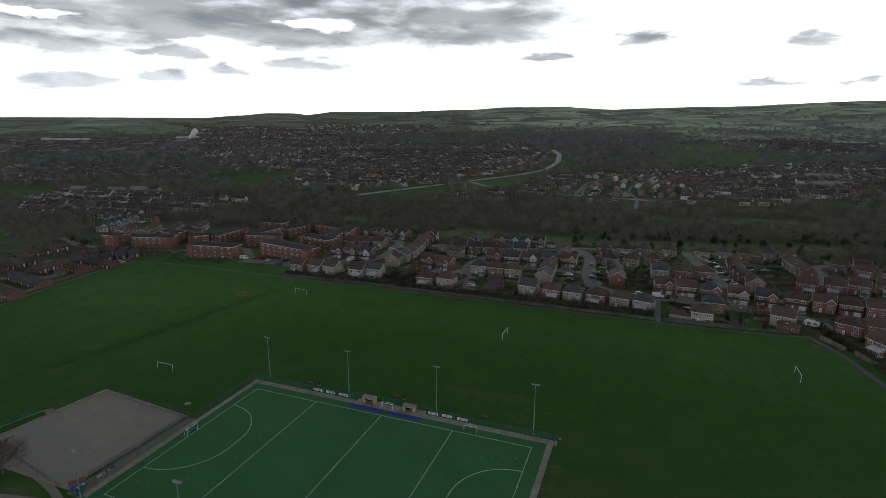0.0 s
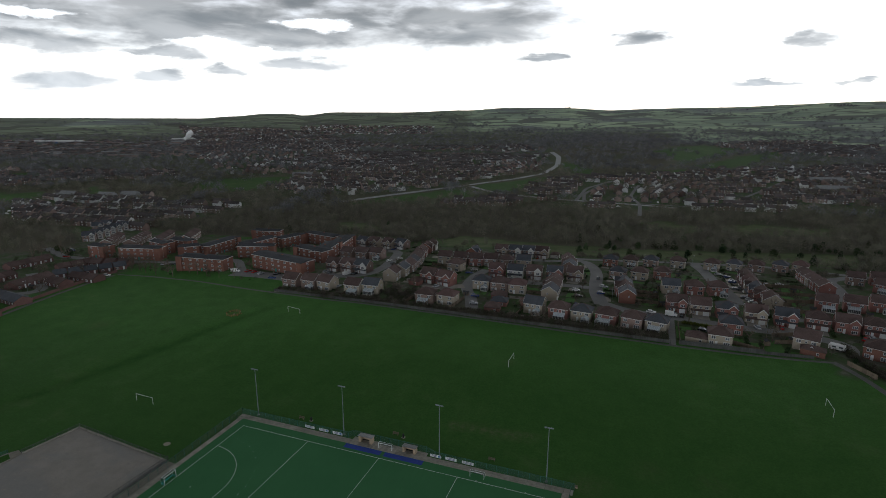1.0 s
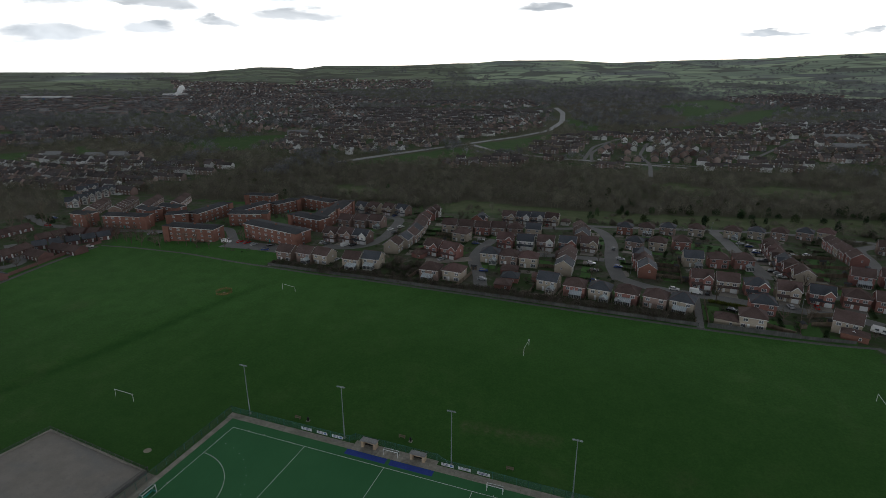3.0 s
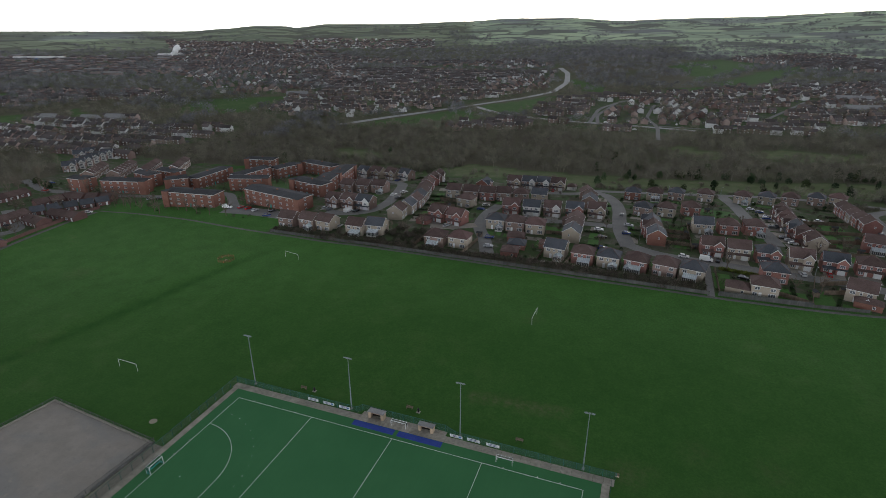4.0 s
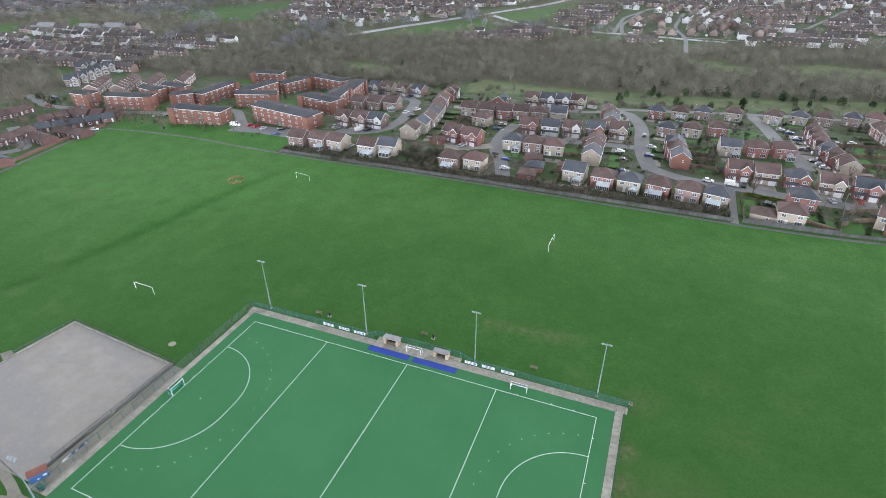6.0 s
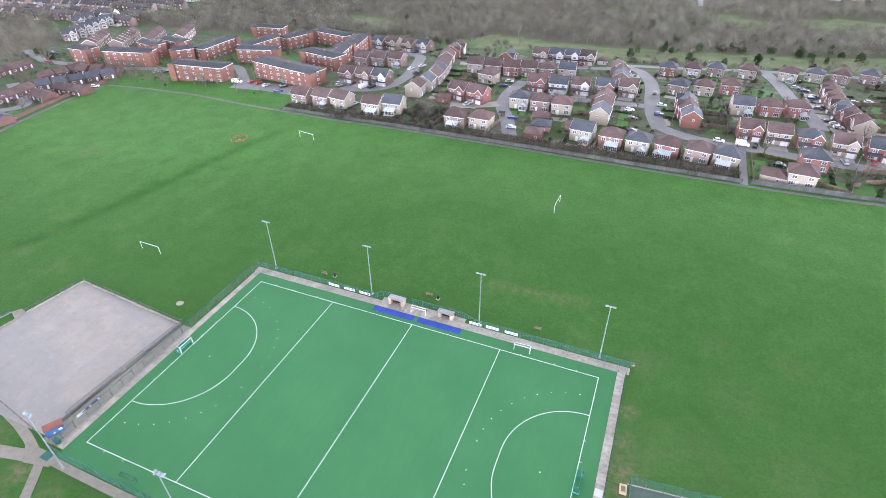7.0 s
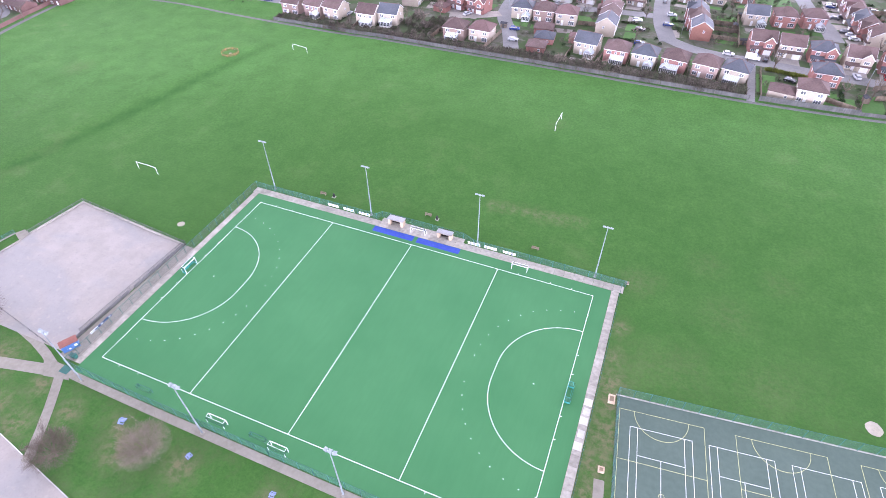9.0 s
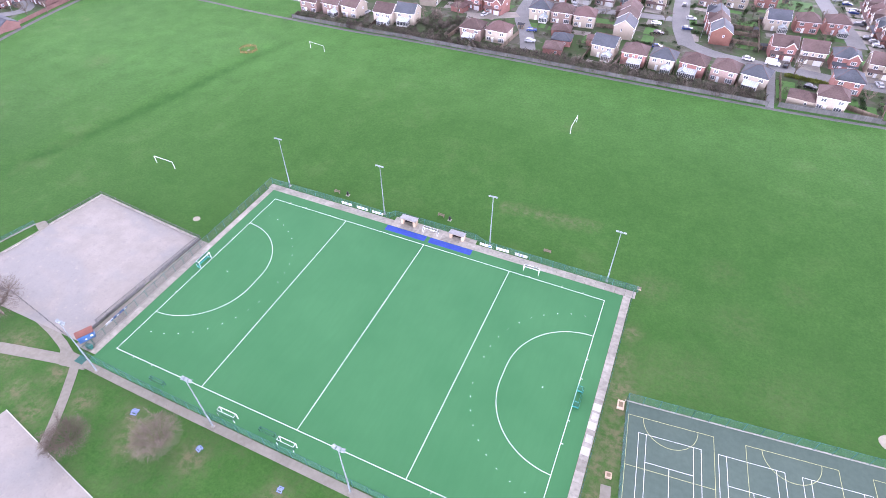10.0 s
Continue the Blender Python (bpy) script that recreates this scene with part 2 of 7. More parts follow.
    k.bump(k.math("ADD", fine, k.math("MULTIPLY", tuft, 0.5)), 0.4, 0.12)
    return k.done(c, 0.95, 0.0, 0.1)


def gravel_material():
    """Rolled stone dust: pale and pinkish, with greyer damp sheets, scuffed pits and dark grit."""
    k = Nodes("pale_gravel")
    sheet, mid, grit, pit = k.noise(0.045, 4.0, 0.6, (1.0, 1.7, 1.0), 0.6), k.noise(0.22, 5.0, 0.65), k.noise(2.2, 5.0, 0.7), k.noise(0.7, 4.0, 0.7)
    c = k.mix(k.span(mid, 0.35, 0.65), (0.232, 0.214, 0.190), (0.272, 0.252, 0.226))
    c = k.mix(k.span(sheet, 0.47, 0.60, 0.0, 0.7), c, (0.215, 0.213, 0.205))
    c = k.mix(k.span(pit, 0.58, 0.70, 0.0, 0.6), c, (0.305, 0.275, 0.235))
    c = k.mix(k.span(pit, 0.42, 0.33, 0.0, 0.35), c, (0.175, 0.168, 0.155))
    c = k.mix(k.span(grit, 0.52, 0.68, 0.0, 0.3), c, (0.165, 0.158, 0.145))
    k.bump(grit, 0.2, 0.03)
    return k.done(c, 0.95, 0.0, 0.15)


def turf_material():
    k = Nodes("artificial_turf")
    a = k.noise(0.06, 3.0)
    b = k.noise(1.2, 3.0, 0.6, (1.0, 0.15, 1.0))
    c = k.mix(k.span(a, 0.35, 0.65), (0.030, 0.134, 0.049), (0.038, 0.150, 0.057))
    c = k.mix(k.span(b, 0.3, 0.8, 0.0, 0.35), c, (0.027, 0.122, 0.043))
    return k.done(c, 0.85, 0.0, 0.2)


def crown_material(name, *tones):
    """Twigs or leaves in one of several tones for each tree, lighter and darker twig by twig."""
    k = Nodes(name)
    t = k.attr("tone")
    c = tones[0]
    for i, v in enumerate(tones[1:]):
        c = k.mix(k.span(t, (i + 0.5) / len(tones), (i + 1.2) / len(tones)), c, v)
    n = k.n.new("ShaderNodeHueSaturation")
    k.l.new(k.math("MULTIPLY", k.span(k.random(True), 0, 1, 0.75, 1.25), k.span(k.math("FRACT", k.math("MULTIPLY", t, 7.3)), 0, 1, 0.8, 1.2)), n.inputs["Value"])
    k.l.new(c, n.inputs["Color"])
    return k.done(n.outputs[0], 0.95, 0.0, 0.15)


def mesh_material(name, color, clear):
    """Welded wire: part of the light passes between the wires."""
    k = Nodes(name)
    k.done(color, 0.55, 0.0, 0.3)
    tr = k.n.new("ShaderNodeBsdfTransparent")
    mx = k.n.new("ShaderNodeMixShader")
    mx.inputs[0].default_value = clear
    k.l.new(k.bsdf.outputs[0], mx.inputs[1])
    k.l.new(tr.outputs[0], mx.inputs[2])
    k.l.new(mx.outputs[0], k.n["Material Output"].inputs["Surface"])
    return k.m


M = {
    "land": ground_material(),
    "turf": turf_material(),
    "line": mottled("line_paint", (0.52, 0.56, 0.53), (0.64, 0.66, 0.64), 2.0, 0.2, 0.7, vary=0),
    "court": mottled("court_macadam", (0.053, 0.085, 0.067), (0.069, 0.104, 0.082), 1.2, 0.12, 0.85, vary=0),
    "yellow": mottled("yellow_line", (0.34, 0.36, 0.17), (0.40, 0.42, 0.2), 2.0, 0.3, 0.7, vary=0),
    "slab": mottled("concrete_slab", (0.185, 0.174, 0.144), (0.325, 0.305, 0.261), 1.3, 0.3, 0.9, vary=0.12),
    "gravel": gravel_material(),
    "asphalt": mottled("asphalt", (0.135, 0.136, 0.135), (0.195, 0.195, 0.192), 1.5, 0.12, 0.9, vary=0.06),
    "path": mottled("tarmac_path", (0.163, 0.151, 0.122), (0.220, 0.207, 0.170), 1.2, 0.2, 0.9, vary=0.05),
    "pale_road": mottled("pale_road", (0.23, 0.235, 0.235), (0.29, 0.295, 0.295), 1.0, 0.05, 0.6, vary=0, bump=0),
    "edge_path": mottled("dark_path", (0.084, 0.084, 0.081), (0.128, 0.128, 0.123), 1.2, 0.2, 0.9, vary=0.05),
    "kerb": mottled("kerb_stone", (0.36, 0.35, 0.33), (0.46, 0.45, 0.42), 2.0, 0.4, 0.9, vary=0.1),
    "blue_turf": mottled("blue_turf", (0.017, 0.040, 0.225), (0.028, 0.058, 0.285), 2.0, 0.4, 0.85, vary=0),
    "green_steel": mottled("green_steel", (0.012, 0.075, 0.060), (0.018, 0.10, 0.08), 5.0, 1.0, 0.5, vary=0.1),
    "green_mesh": mesh_material("green_weldmesh", (0.050, 0.135, 0.120), 0.80),
    "court_mesh": mesh_material("court_weldmesh", (0.06, 0.15, 0.13), 0.86),
    "faded_blue": mottled("faded_blue_paint", (0.15, 0.20, 0.38), (0.22, 0.27, 0.45), 3.0, 1.0, 0.7, vary=0.1),
    "brick_wall": mottled("dark_red_brick", (0.124, 0.067, 0.059), (0.179, 0.100, 0.090), 3.0, 0.35, 0.9, stretch=(1, 1, 2.5), vary=0.15),
    "privet": crown_material("golden_privet", (0.10, 0.13, 0.025), (0.14, 0.17, 0.035), (0.17, 0.19, 0.045), (0.12, 0.15, 0.03)),
    "dark_twig": mottled("dark_brown_twigs", (0.075, 0.058, 0.045), (0.130, 0.102, 0.082), 3.0, 0.5, 0.95, island=True, vary=0.3, bump=0),
    "grey_mesh": mesh_material("grey_chainlink", (0.09, 0.11, 0.105), 0.86),
    "galv": mottled("galvanised_steel", (0.17, 0.20, 0.21), (0.25, 0.28, 0.29), 4.0, 0.6, 0.55, metal=0.15, vary=0.06),
    "lamp_glass": mottled("lamp_glass", (0.55, 0.57, 0.58), (0.64, 0.65, 0.66), 6.0, 1.0, 0.2, vary=0),
    "white": mottled("white_paint", (0.60, 0.61, 0.60), (0.70, 0.70, 0.70), 4.0, 0.6, 0.5, vary=0.05, spec=0.5),
    "upvc": mottled("white_upvc", (0.62, 0.62, 0.62), (0.70, 0.70, 0.70), 6.0, 0.8, 0.4, vary=0.05, spec=0.5),
    "teal": mottled("teal_paint", (0.02, 0.20, 0.17), (0.03, 0.26, 0.22), 5.0, 1.0, 0.5, vary=0.05),
    "blue": mottled("blue_paint", (0.045, 0.12, 0.27), (0.06, 0.15, 0.33), 4.0, 1.0, 0.5, vary=0.1),
    "navy": mottled("navy_print", (0.02, 0.03, 0.10), (0.03, 0.045, 0.14), 4.0, 1.0, 0.5, vary=0),
    "red_roof": mottled("red_sheet_roof", (0.155, 0.060, 0.046), (0.21, 0.085, 0.064), 3.0, 0.6, 0.7, vary=0.05),
    "sheet": mottled("corrugated_sheet", (0.15, 0.155, 0.16), (0.25, 0.25, 0.25), 3.0, 0.5, 0.75, vary=0.05),
    "stone": mottled("sandstone", (0.36, 0.27, 0.19), (0.46, 0.36, 0.26), 3.0, 0.5, 0.9, vary=0.1),
    "black": mottled("black_plastic", (0.012, 0.012, 0.012), (0.02, 0.02, 0.02), 4.0, 1.0, 0.5, vary=0.05),
    "timber": mottled("weathered_timber", (0.13, 0.10, 0.07), (0.20, 0.155, 0.115), 2.0, 0.5, 0.85, stretch=(1, 1, 0.2), vary=0.25),
    "grey_timber": mottled("grey_timber", (0.057, 0.058, 0.055), (0.101, 0.100, 0.096), 2.0, 0.5, 0.85, stretch=(1, 1, 0.2), vary=0.15),
    "orange": mottled("orange_barrier", (0.26, 0.10, 0.045), (0.33, 0.14, 0.07), 3.0, 0.8, 0.6, vary=0.1),
    "sand": mottled("pale_sand", (0.235, 0.215, 0.168), (0.305, 0.28, 0.222), 2.0, 0.5, 0.95, vary=0),
    "earth": mottled("bare_earth", (0.16, 0.12, 0.075), (0.23, 0.18, 0.12), 1.5, 0.4, 0.95, vary=0),
    "brick_red": mottled("red_brick", (0.200, 0.092, 0.078), (0.293, 0.143, 0.121), 3.0, 0.35, 0.9, stretch=(1, 1, 2.5), vary=0.18),
    "brick_orange": mottled("orange_brick", (0.168, 0.078, 0.058), (0.245, 0.118, 0.088), 3.0, 0.35, 0.9, stretch=(1, 1, 2.5), vary=0.12),
    "brick_dark": mottled("brown_brick", (0.195, 0.136, 0.114), (0.280, 0.202, 0.174), 3.0, 0.35, 0.9, stretch=(1, 1, 2.5), vary=0.18),
    "brick_buff": mottled("buff_brick", (0.285, 0.240, 0.188), (0.375, 0.322, 0.262), 3.0, 0.35, 0.9, stretch=(1, 1, 2.5), vary=0.14),
    "render": mottled("cream_render", (0.50, 0.49, 0.46), (0.60, 0.59, 0.56), 1.2, 0.3, 0.9, vary=0.08),
    "tile_brown": mottled("brown_roof_tiles", (0.068, 0.047, 0.043), (0.116, 0.082, 0.076), 2.2, 0.3, 0.85, stretch=(1, 1, 3.0), vary=0.2, spec=0.1),
    "tile_red": mottled("red_brown_roof_tiles", (0.091, 0.057, 0.054), (0.135, 0.087, 0.082), 2.2, 0.3, 0.85, stretch=(1, 1, 3.0), vary=0.2, spec=0.1),
    "slate": mottled("slate_grey_roof_tiles", (0.048, 0.054, 0.063), (0.082, 0.088, 0.101), 2.2, 0.3, 0.7, stretch=(1, 1, 3.0), vary=0.2, spec=0.1),
    "felt": mottled("grey_flat_roof_felt", (0.041, 0.043, 0.048), (0.070, 0.072, 0.078), 1.5, 0.15, 0.85, vary=0.12, spec=0.1),
    "pane": mottled("window_glass", (0.065, 0.072, 0.080), (0.14, 0.15, 0.165), 1.0, 0.3, 0.12, vary=0.4, spec=0.6, bump=0),
    "cons_glass": mottled("conservatory_roof", (0.36, 0.42, 0.45), (0.48, 0.54, 0.57), 1.5, 0.5, 0.25, vary=0.15, spec=0.6, bump=0),
    "tyre": mottled("tyre_rubber", (0.015, 0.015, 0.015), (0.025, 0.025, 0.025), 5.0, 1.0, 0.8, vary=0),
    "bark": mottled("bark", (0.085, 0.068, 0.05), (0.15, 0.122, 0.095), 3.0, 0.5, 0.95, stretch=(1, 1, 0.3), vary=0.15),
    "twig": mottled("bare_twigs", (0.115, 0.090, 0.070), (0.195, 0.158, 0.128), 0.15, 0.02, 0.95, island=True, vary=0.35, bump=0),
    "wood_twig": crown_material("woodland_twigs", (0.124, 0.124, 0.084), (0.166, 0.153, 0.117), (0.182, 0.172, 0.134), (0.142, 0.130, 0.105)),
    # distant trees: blue-grey haze is put into the twig colour
    "hazy_twig": crown_material("hazy_distant_twigs", (0.120, 0.120, 0.122), (0.165, 0.162, 0.168), (0.205, 0.202, 0.206), (0.135, 0.138, 0.147)),
    "ever": crown_material("evergreen_leaves", (0.016, 0.034, 0.014), (0.030, 0.058, 0.024), (0.050, 0.085, 0.035), (0.040, 0.060, 0.022)),
    "hedge": crown_material("hedge_twigs", (0.060, 0.050, 0.040), (0.088, 0.076, 0.060), (0.116, 0.102, 0.082), (0.064, 0.072, 0.042)),
    "lawn": mottled("mown_lawn", (0.042, 0.118, 0.025), (0.070, 0.152, 0.040), 1.0, 0.15, 0.95, vary=0.25),
    "drive": mottled("block_paving", (0.185, 0.168, 0.148), (0.272, 0.248, 0.220), 2.0, 0.3, 0.9, vary=0.2),
    "far_wall": mottled("estate_walls", (0.17, 0.112, 0.098), (0.32, 0.250, 0.222), 0.02, 0.02, 0.9, island=True, vary=0.4, bump=0),
    "far_roof": mottled("estate_roofs", (0.048, 0.042, 0.042), (0.092, 0.076, 0.073), 0.03, 0.015, 0.9, island=True, vary=0.35, bump=0),
    "far_white": mottled("estate_white", (0.5, 0.5, 0.49), (0.66, 0.66, 0.65), 0.5, 0.1, 0.7, island=True, vary=0.2, bump=0),
    "steam": mottled("steam", (0.8, 0.8, 0.8), (0.85, 0.85, 0.86), 0.1, 0.02, 1.0, vary=0),
}
CAR_PAINT = {
    "silver": (0.42, 0.43, 0.44), "white": (0.75, 0.75, 0.74), "black": (0.015, 0.016, 0.018),
    "blue": (0.02, 0.045, 0.16), "red": (0.33, 0.015, 0.015), "grey": (0.10, 0.105, 0.11),
}
for key, rgb in CAR_PAINT.items():
    M["car_" + key] = mottled(key + "_car_paint", rgb, tuple(min(1, v * 1.1) for v in rgb), 2.0, 0.5, 0.25, vary=0.04, spec=0.6, bump=0)

# ---- building blocks ----
I4 = Matrix.Identity(4)


def mesh_of(name, bm, *mats):
    me = bpy.data.meshes.new(name)
    bm.to_mesh(me)
    bm.free()
    for m in mats:
        me.materials.append(m)
    return me


def part(name, bm, material, parent, label="", m=I4):
    """One mesh under a thing; bm may be a bmesh or a ready mesh."""
    me = bm if isinstance(bm, bpy.types.Mesh) else mesh_of(name, bm, material)
    ob = new(name, me)
    ob.parent = parent
    ob.matrix_basis = m
    return tagged(ob, label)


def thing(name, label, category, m=I4, group="", kind=""):
    ob = new(name)
    ob.empty_display_size = 0.3
    ob.matrix_basis = m
    return tagged(ob, label, category, group, kind)


def solid(name, bm, material, label, category, m=I4, group="", kind=""):
    ob = new(name, bm if isinstance(bm, bpy.types.Mesh) else mesh_of(name, bm, material))
    ob.matrix_basis = m
    return tagged(ob, label, category, group, kind)


def box(bm, x0, y0, z0, x1, y1, z1, m=None):
    vs = [bm.verts.new((x, y, z)) for z in (z0, z1) for x, y in ((x0, y0), (x1, y0), (x1, y1), (x0, y1))]
    for f in ((3, 2, 1, 0), (4, 5, 6, 7), (0, 1, 5, 4), (1, 2, 6, 5), (2, 3, 7, 6), (3, 0, 4, 7)):
        bm.faces.new([vs[i] for i in f])
    if m is not None:
        for v in vs:
            v.co = m @ v.co
    return bm


def boxes(*rows):
    bm = bmesh.new()
    for r in rows:
        box(bm, *r)
    return bm


def tube(bm, a, b, ra, rb, n=8):
    a, b = Vector(a), Vector(b)
    q = (b - a).to_track_quat("Z", "Y").to_matrix()
    rings = []
    for c, r in ((a, ra), (b, rb)):
        rings.append([bm.verts.new(c + q @ Vector((r * math.cos(6.28319 * i / n), r * math.sin(6.28319 * i / n), 0))) for i in range(n)])
    for i in range(n):
        bm.faces.new((rings[0][i], rings[0][(i + 1) % n], rings[1][(i + 1) % n], rings[1][i]))
    bm.faces.new(rings[0][::-1])
    bm.faces.new(rings[1])
    return bm


def prism(bm, profile, a, b, axis="x"):
    """A closed profile of (u, z) pushed from a to b along x or y."""
    def at(s, u, z):
        return (s, u, z) if axis == "x" else (u, s, z)
    p = [bm.verts.new(at(a, u, z)) for u, z in profile]
    q = [bm.verts.new(at(b, u, z)) for u, z in profile]
    n = len(p)
    for i in range(n):
        bm.faces.new((p[i], p[(i + 1) % n], q[(i + 1) % n], q[i]))
    bm.faces.new(p[::-1])
    bm.faces.new(q)
    bmesh.ops.recalc_face_normals(bm, faces=bm.faces)
    return bm


def spot(x, y, turn=0.0, dz=0.0):
    return pose(x, y, ground_height(x, y) + dz, 0, 0, turn)


def ribbon(name, pts, width, material, label, category, dz=0.05, kind="structure", step=4.0, across=2):
    """A surfaced way that follows the ground along a bent line."""
    line = []
    for (x0, y0), (x1, y1) in zip(pts, pts[1:]):
        n = max(1, int(math.hypot(x1 - x0, y1 - y0) / step))
        line += [(x0 + (x1 - x0) * i / n, y0 + (y1 - y0) * i / n) for i in range(n)]
    line.append(pts[-1])
    for _ in range(3):
        line = [line[0]] + [tuple((line[i - 1][k] + 2 * line[i][k] + line[i + 1][k]) / 4 for k in (0, 1)) for i in range(1, len(line) - 1)] + [line[-1]]
    verts, faces = [], []
    for i, (x, y) in enumerate(line):
        u, v = line[max(0, i - 1)], line[min(len(line) - 1, i + 1)]
        dx, dy = v[0] - u[0], v[1] - u[1]
        d = math.hypot(dx, dy) or 1.0
        for k in range(across + 1):
            s = (k / across - 0.5) * width
            px, py = x - dy / d * s, y + dx / d * s
            verts.append((px, py, ground_height(px, py) + dz))
    c = across + 1
    for i in range(len(line) - 1):
        for k in range(across):
            faces.append((i * c + k + 1, i * c + k, (i + 1) * c + k, (i + 1) * c + k + 1))
    me = bpy.data.meshes.new(name)
    me.from_pydata(verts, [], faces)
    me.materials.append(material)
    ob = new(name, me)
    so = ob.modifiers.new("edge", "SOLIDIFY")
    so.thickness, so.offset = 0.3, -1
    return tagged(ob, label, category, "", kind)


def patch(name, corners, material, label, category, dz=0.05, kind="structure", step=4.0):
    """A four-cornered surface that follows the ground."""
    a, b, c, d = [Vector(p) for p in corners]
    nu, nv = max(1, int((b - a).length / step)), max(1, int((d - a).length / step))
    verts, faces = [], []
    for j in range(nv + 1):
        for i in range(nu + 1):
            p = a.lerp(b, i / nu).lerp(d.lerp(c, i / nu), j / nv)
            verts.append((p.x, p.y, ground_height(p.x, p.y) + dz))
    for j in range(nv):
        for i in range(nu):
            o = j * (nu + 1) + i
            faces.append((o, o + 1, o + nu + 2, o + nu + 1))
    me = bpy.data.meshes.new(name)
    me.from_pydata(verts, [], faces)
    me.materials.append(material)
    ob = new(name, me)
    so = ob.modifiers.new("edge", "SOLIDIFY")
    so.thickness, so.offset = 0.25, -1
    return tagged(ob, label, category, "", kind)


def inside(poly, x, y):
    hit, n = False, len(poly)
    for i in range(n):
        (x0, y0), (x1, y1) = poly[i], poly[i - 1]
        if (y0 > y) != (y1 > y) and x < (x1 - x0) * (y - y0) / (y1 - y0) + x0:
            hit = not hit
    return hit

# ---- land ----
MEADOWS = [
    [(-178, 384), (-172, 407), (-146, 403), (-111, 376), (-126, 364), (-155, 369)],
    [(-46, 335), (-31, 361), (16, 354), (55, 356), (100, 361), (138, 371), (183, 382), (233, 395), (256, 401), (244, 360), (223, 356), (187, 349), (136, 338), (103, 332), (66, 321), (38, 319), (0, 320), (-24, 308)],
    [(101, 481), (128, 487), (149, 476), (159, 451), (134, 434), (114, 454)],
    [(176, 482), (193, 499), (225, 500), (267, 499), (259, 469), (217, 457), (186, 449)],
    [(-523, 568), (-550, 622), (-523, 658), (-457, 724), (-419, 672), (-429, 616), (-412, 554), (-492, 539)],
    [(-913, 554), (-867, 582), (-820, 553), (-843, 510)],
    [(-706, 404), (-658, 438), (-611, 410), (-589, 387), (-632, 360)],
    [(-641, 489), (-653, 515), (-592, 475), (-581, 447)],
    [(-124, 720), (-92, 757), (-51, 818), (-25, 817), (-43, 773), (-56, 660), (-65, 618), (-119, 667)],
    [(-235, 514), (-200, 598), (-147, 677), (-85, 595), (-148, 574), (-175, 552), (-216, 513)],
    [(-66, 1071), (-4, 976), (31, 894), (8, 866), (-31, 931)],
    [(118, 1272), (163, 1421), (243, 1600), (329, 1465), (256, 1279), (210, 1186), (184, 1114), (162, 1068), (155, 1180)],
    [(184, 1051), (232, 1131), (282, 1258), (407, 1490), (374, 1307), (314, 1207), (274, 1068), (214, 1028)],
    [(101, 937), (172, 994), (178, 944), (142, 907), (110, 904)],
    [(596, 1847), (708, 1909), (659, 1744), (577, 1750)],
]
# sunlit hillside: the sun is painted as a fuller share of pale field
SUNNY_HILL = [(-2488, 1740), (-2911, 2175), (-3883, 3182), (-2893, 2560), (-2363, 2201), (-2390, 1946)]
WOODS = [
    [(-335, 300), (-250, 300), (-150, 324), (-40, 316), (60, 322), (130, 338), (200, 346), (300, 340), (460, 320), (480, 560), (230, 575), (170, 552),
     (100, 545), (100, 500), (-20, 525), (-110, 505), (-150, 530), (-240, 515), (-300, 540), (-360, 520), (-320, 440)],
    [(-188, 2110), (150, 1974), (118, 1272), (155, 1162), (166, 1008), (89, 912), (29, 946), (-47, 1067), (-112, 1286)],
    [(-1100, 420), (-600, 330), (-590, 470), (-380, 480), (-400, 560), (-600, 560), (-640, 660), (-1000, 640)],
    [(-420, 190), (-310, 180), (-288, 198), (-298, 226), (-318, 240), (-396, 285), (-440, 262)],
]
TOWNS = [
    [(-392, 573), (-307, 559), (-262, 585), (-182, 695), (-112, 830), (-75, 925), (-105, 1163), (-378, 1229), (-622, 1143), (-480, 821)],
    [(-48, 655), (-36, 750), (12, 828), (44, 838), (196, 957), (234, 1011), (505, 1128), (430, 800), (354, 664), (269, 636), (234, 570), (139, 570), (60, 548), (7, 557), (-24, 590)],
    [(-140, 540), (-92, 588), (-30, 575), (-20, 532), (-111, 512)],
    [(-620, 378), (-620, 430), (-520, 478), (-404, 430), (-357, 475), (-325, 436), (-335, 355), (-305, 285), (-345, 262), (-436, 262)],
]


FAR_TOWNS = [
    [(-2176, 2166), (-1349, 2037), (-785, 1576), (-510, 1458), (-259, 1535), (-106, 1253), (-670, 1363), (-482, 883), (-460, 744), (-579, 697), (-805, 880)],
    [(-1005, 585), (-819, 626), (-687, 698), (-604, 618), (-726, 555), (-752, 432)],
    [(-1540, 2316), (-900, 2498), (-739, 2086), (-1210, 1834)],
    [(270, 1699), (434, 1887), (542, 1941), (695, 1784), (542, 1297), (419, 1364), (284, 1548)],
]
WORKS = [(-1937, 1145), (-1310, 1400), (-821, 898), (-1256, 735)]


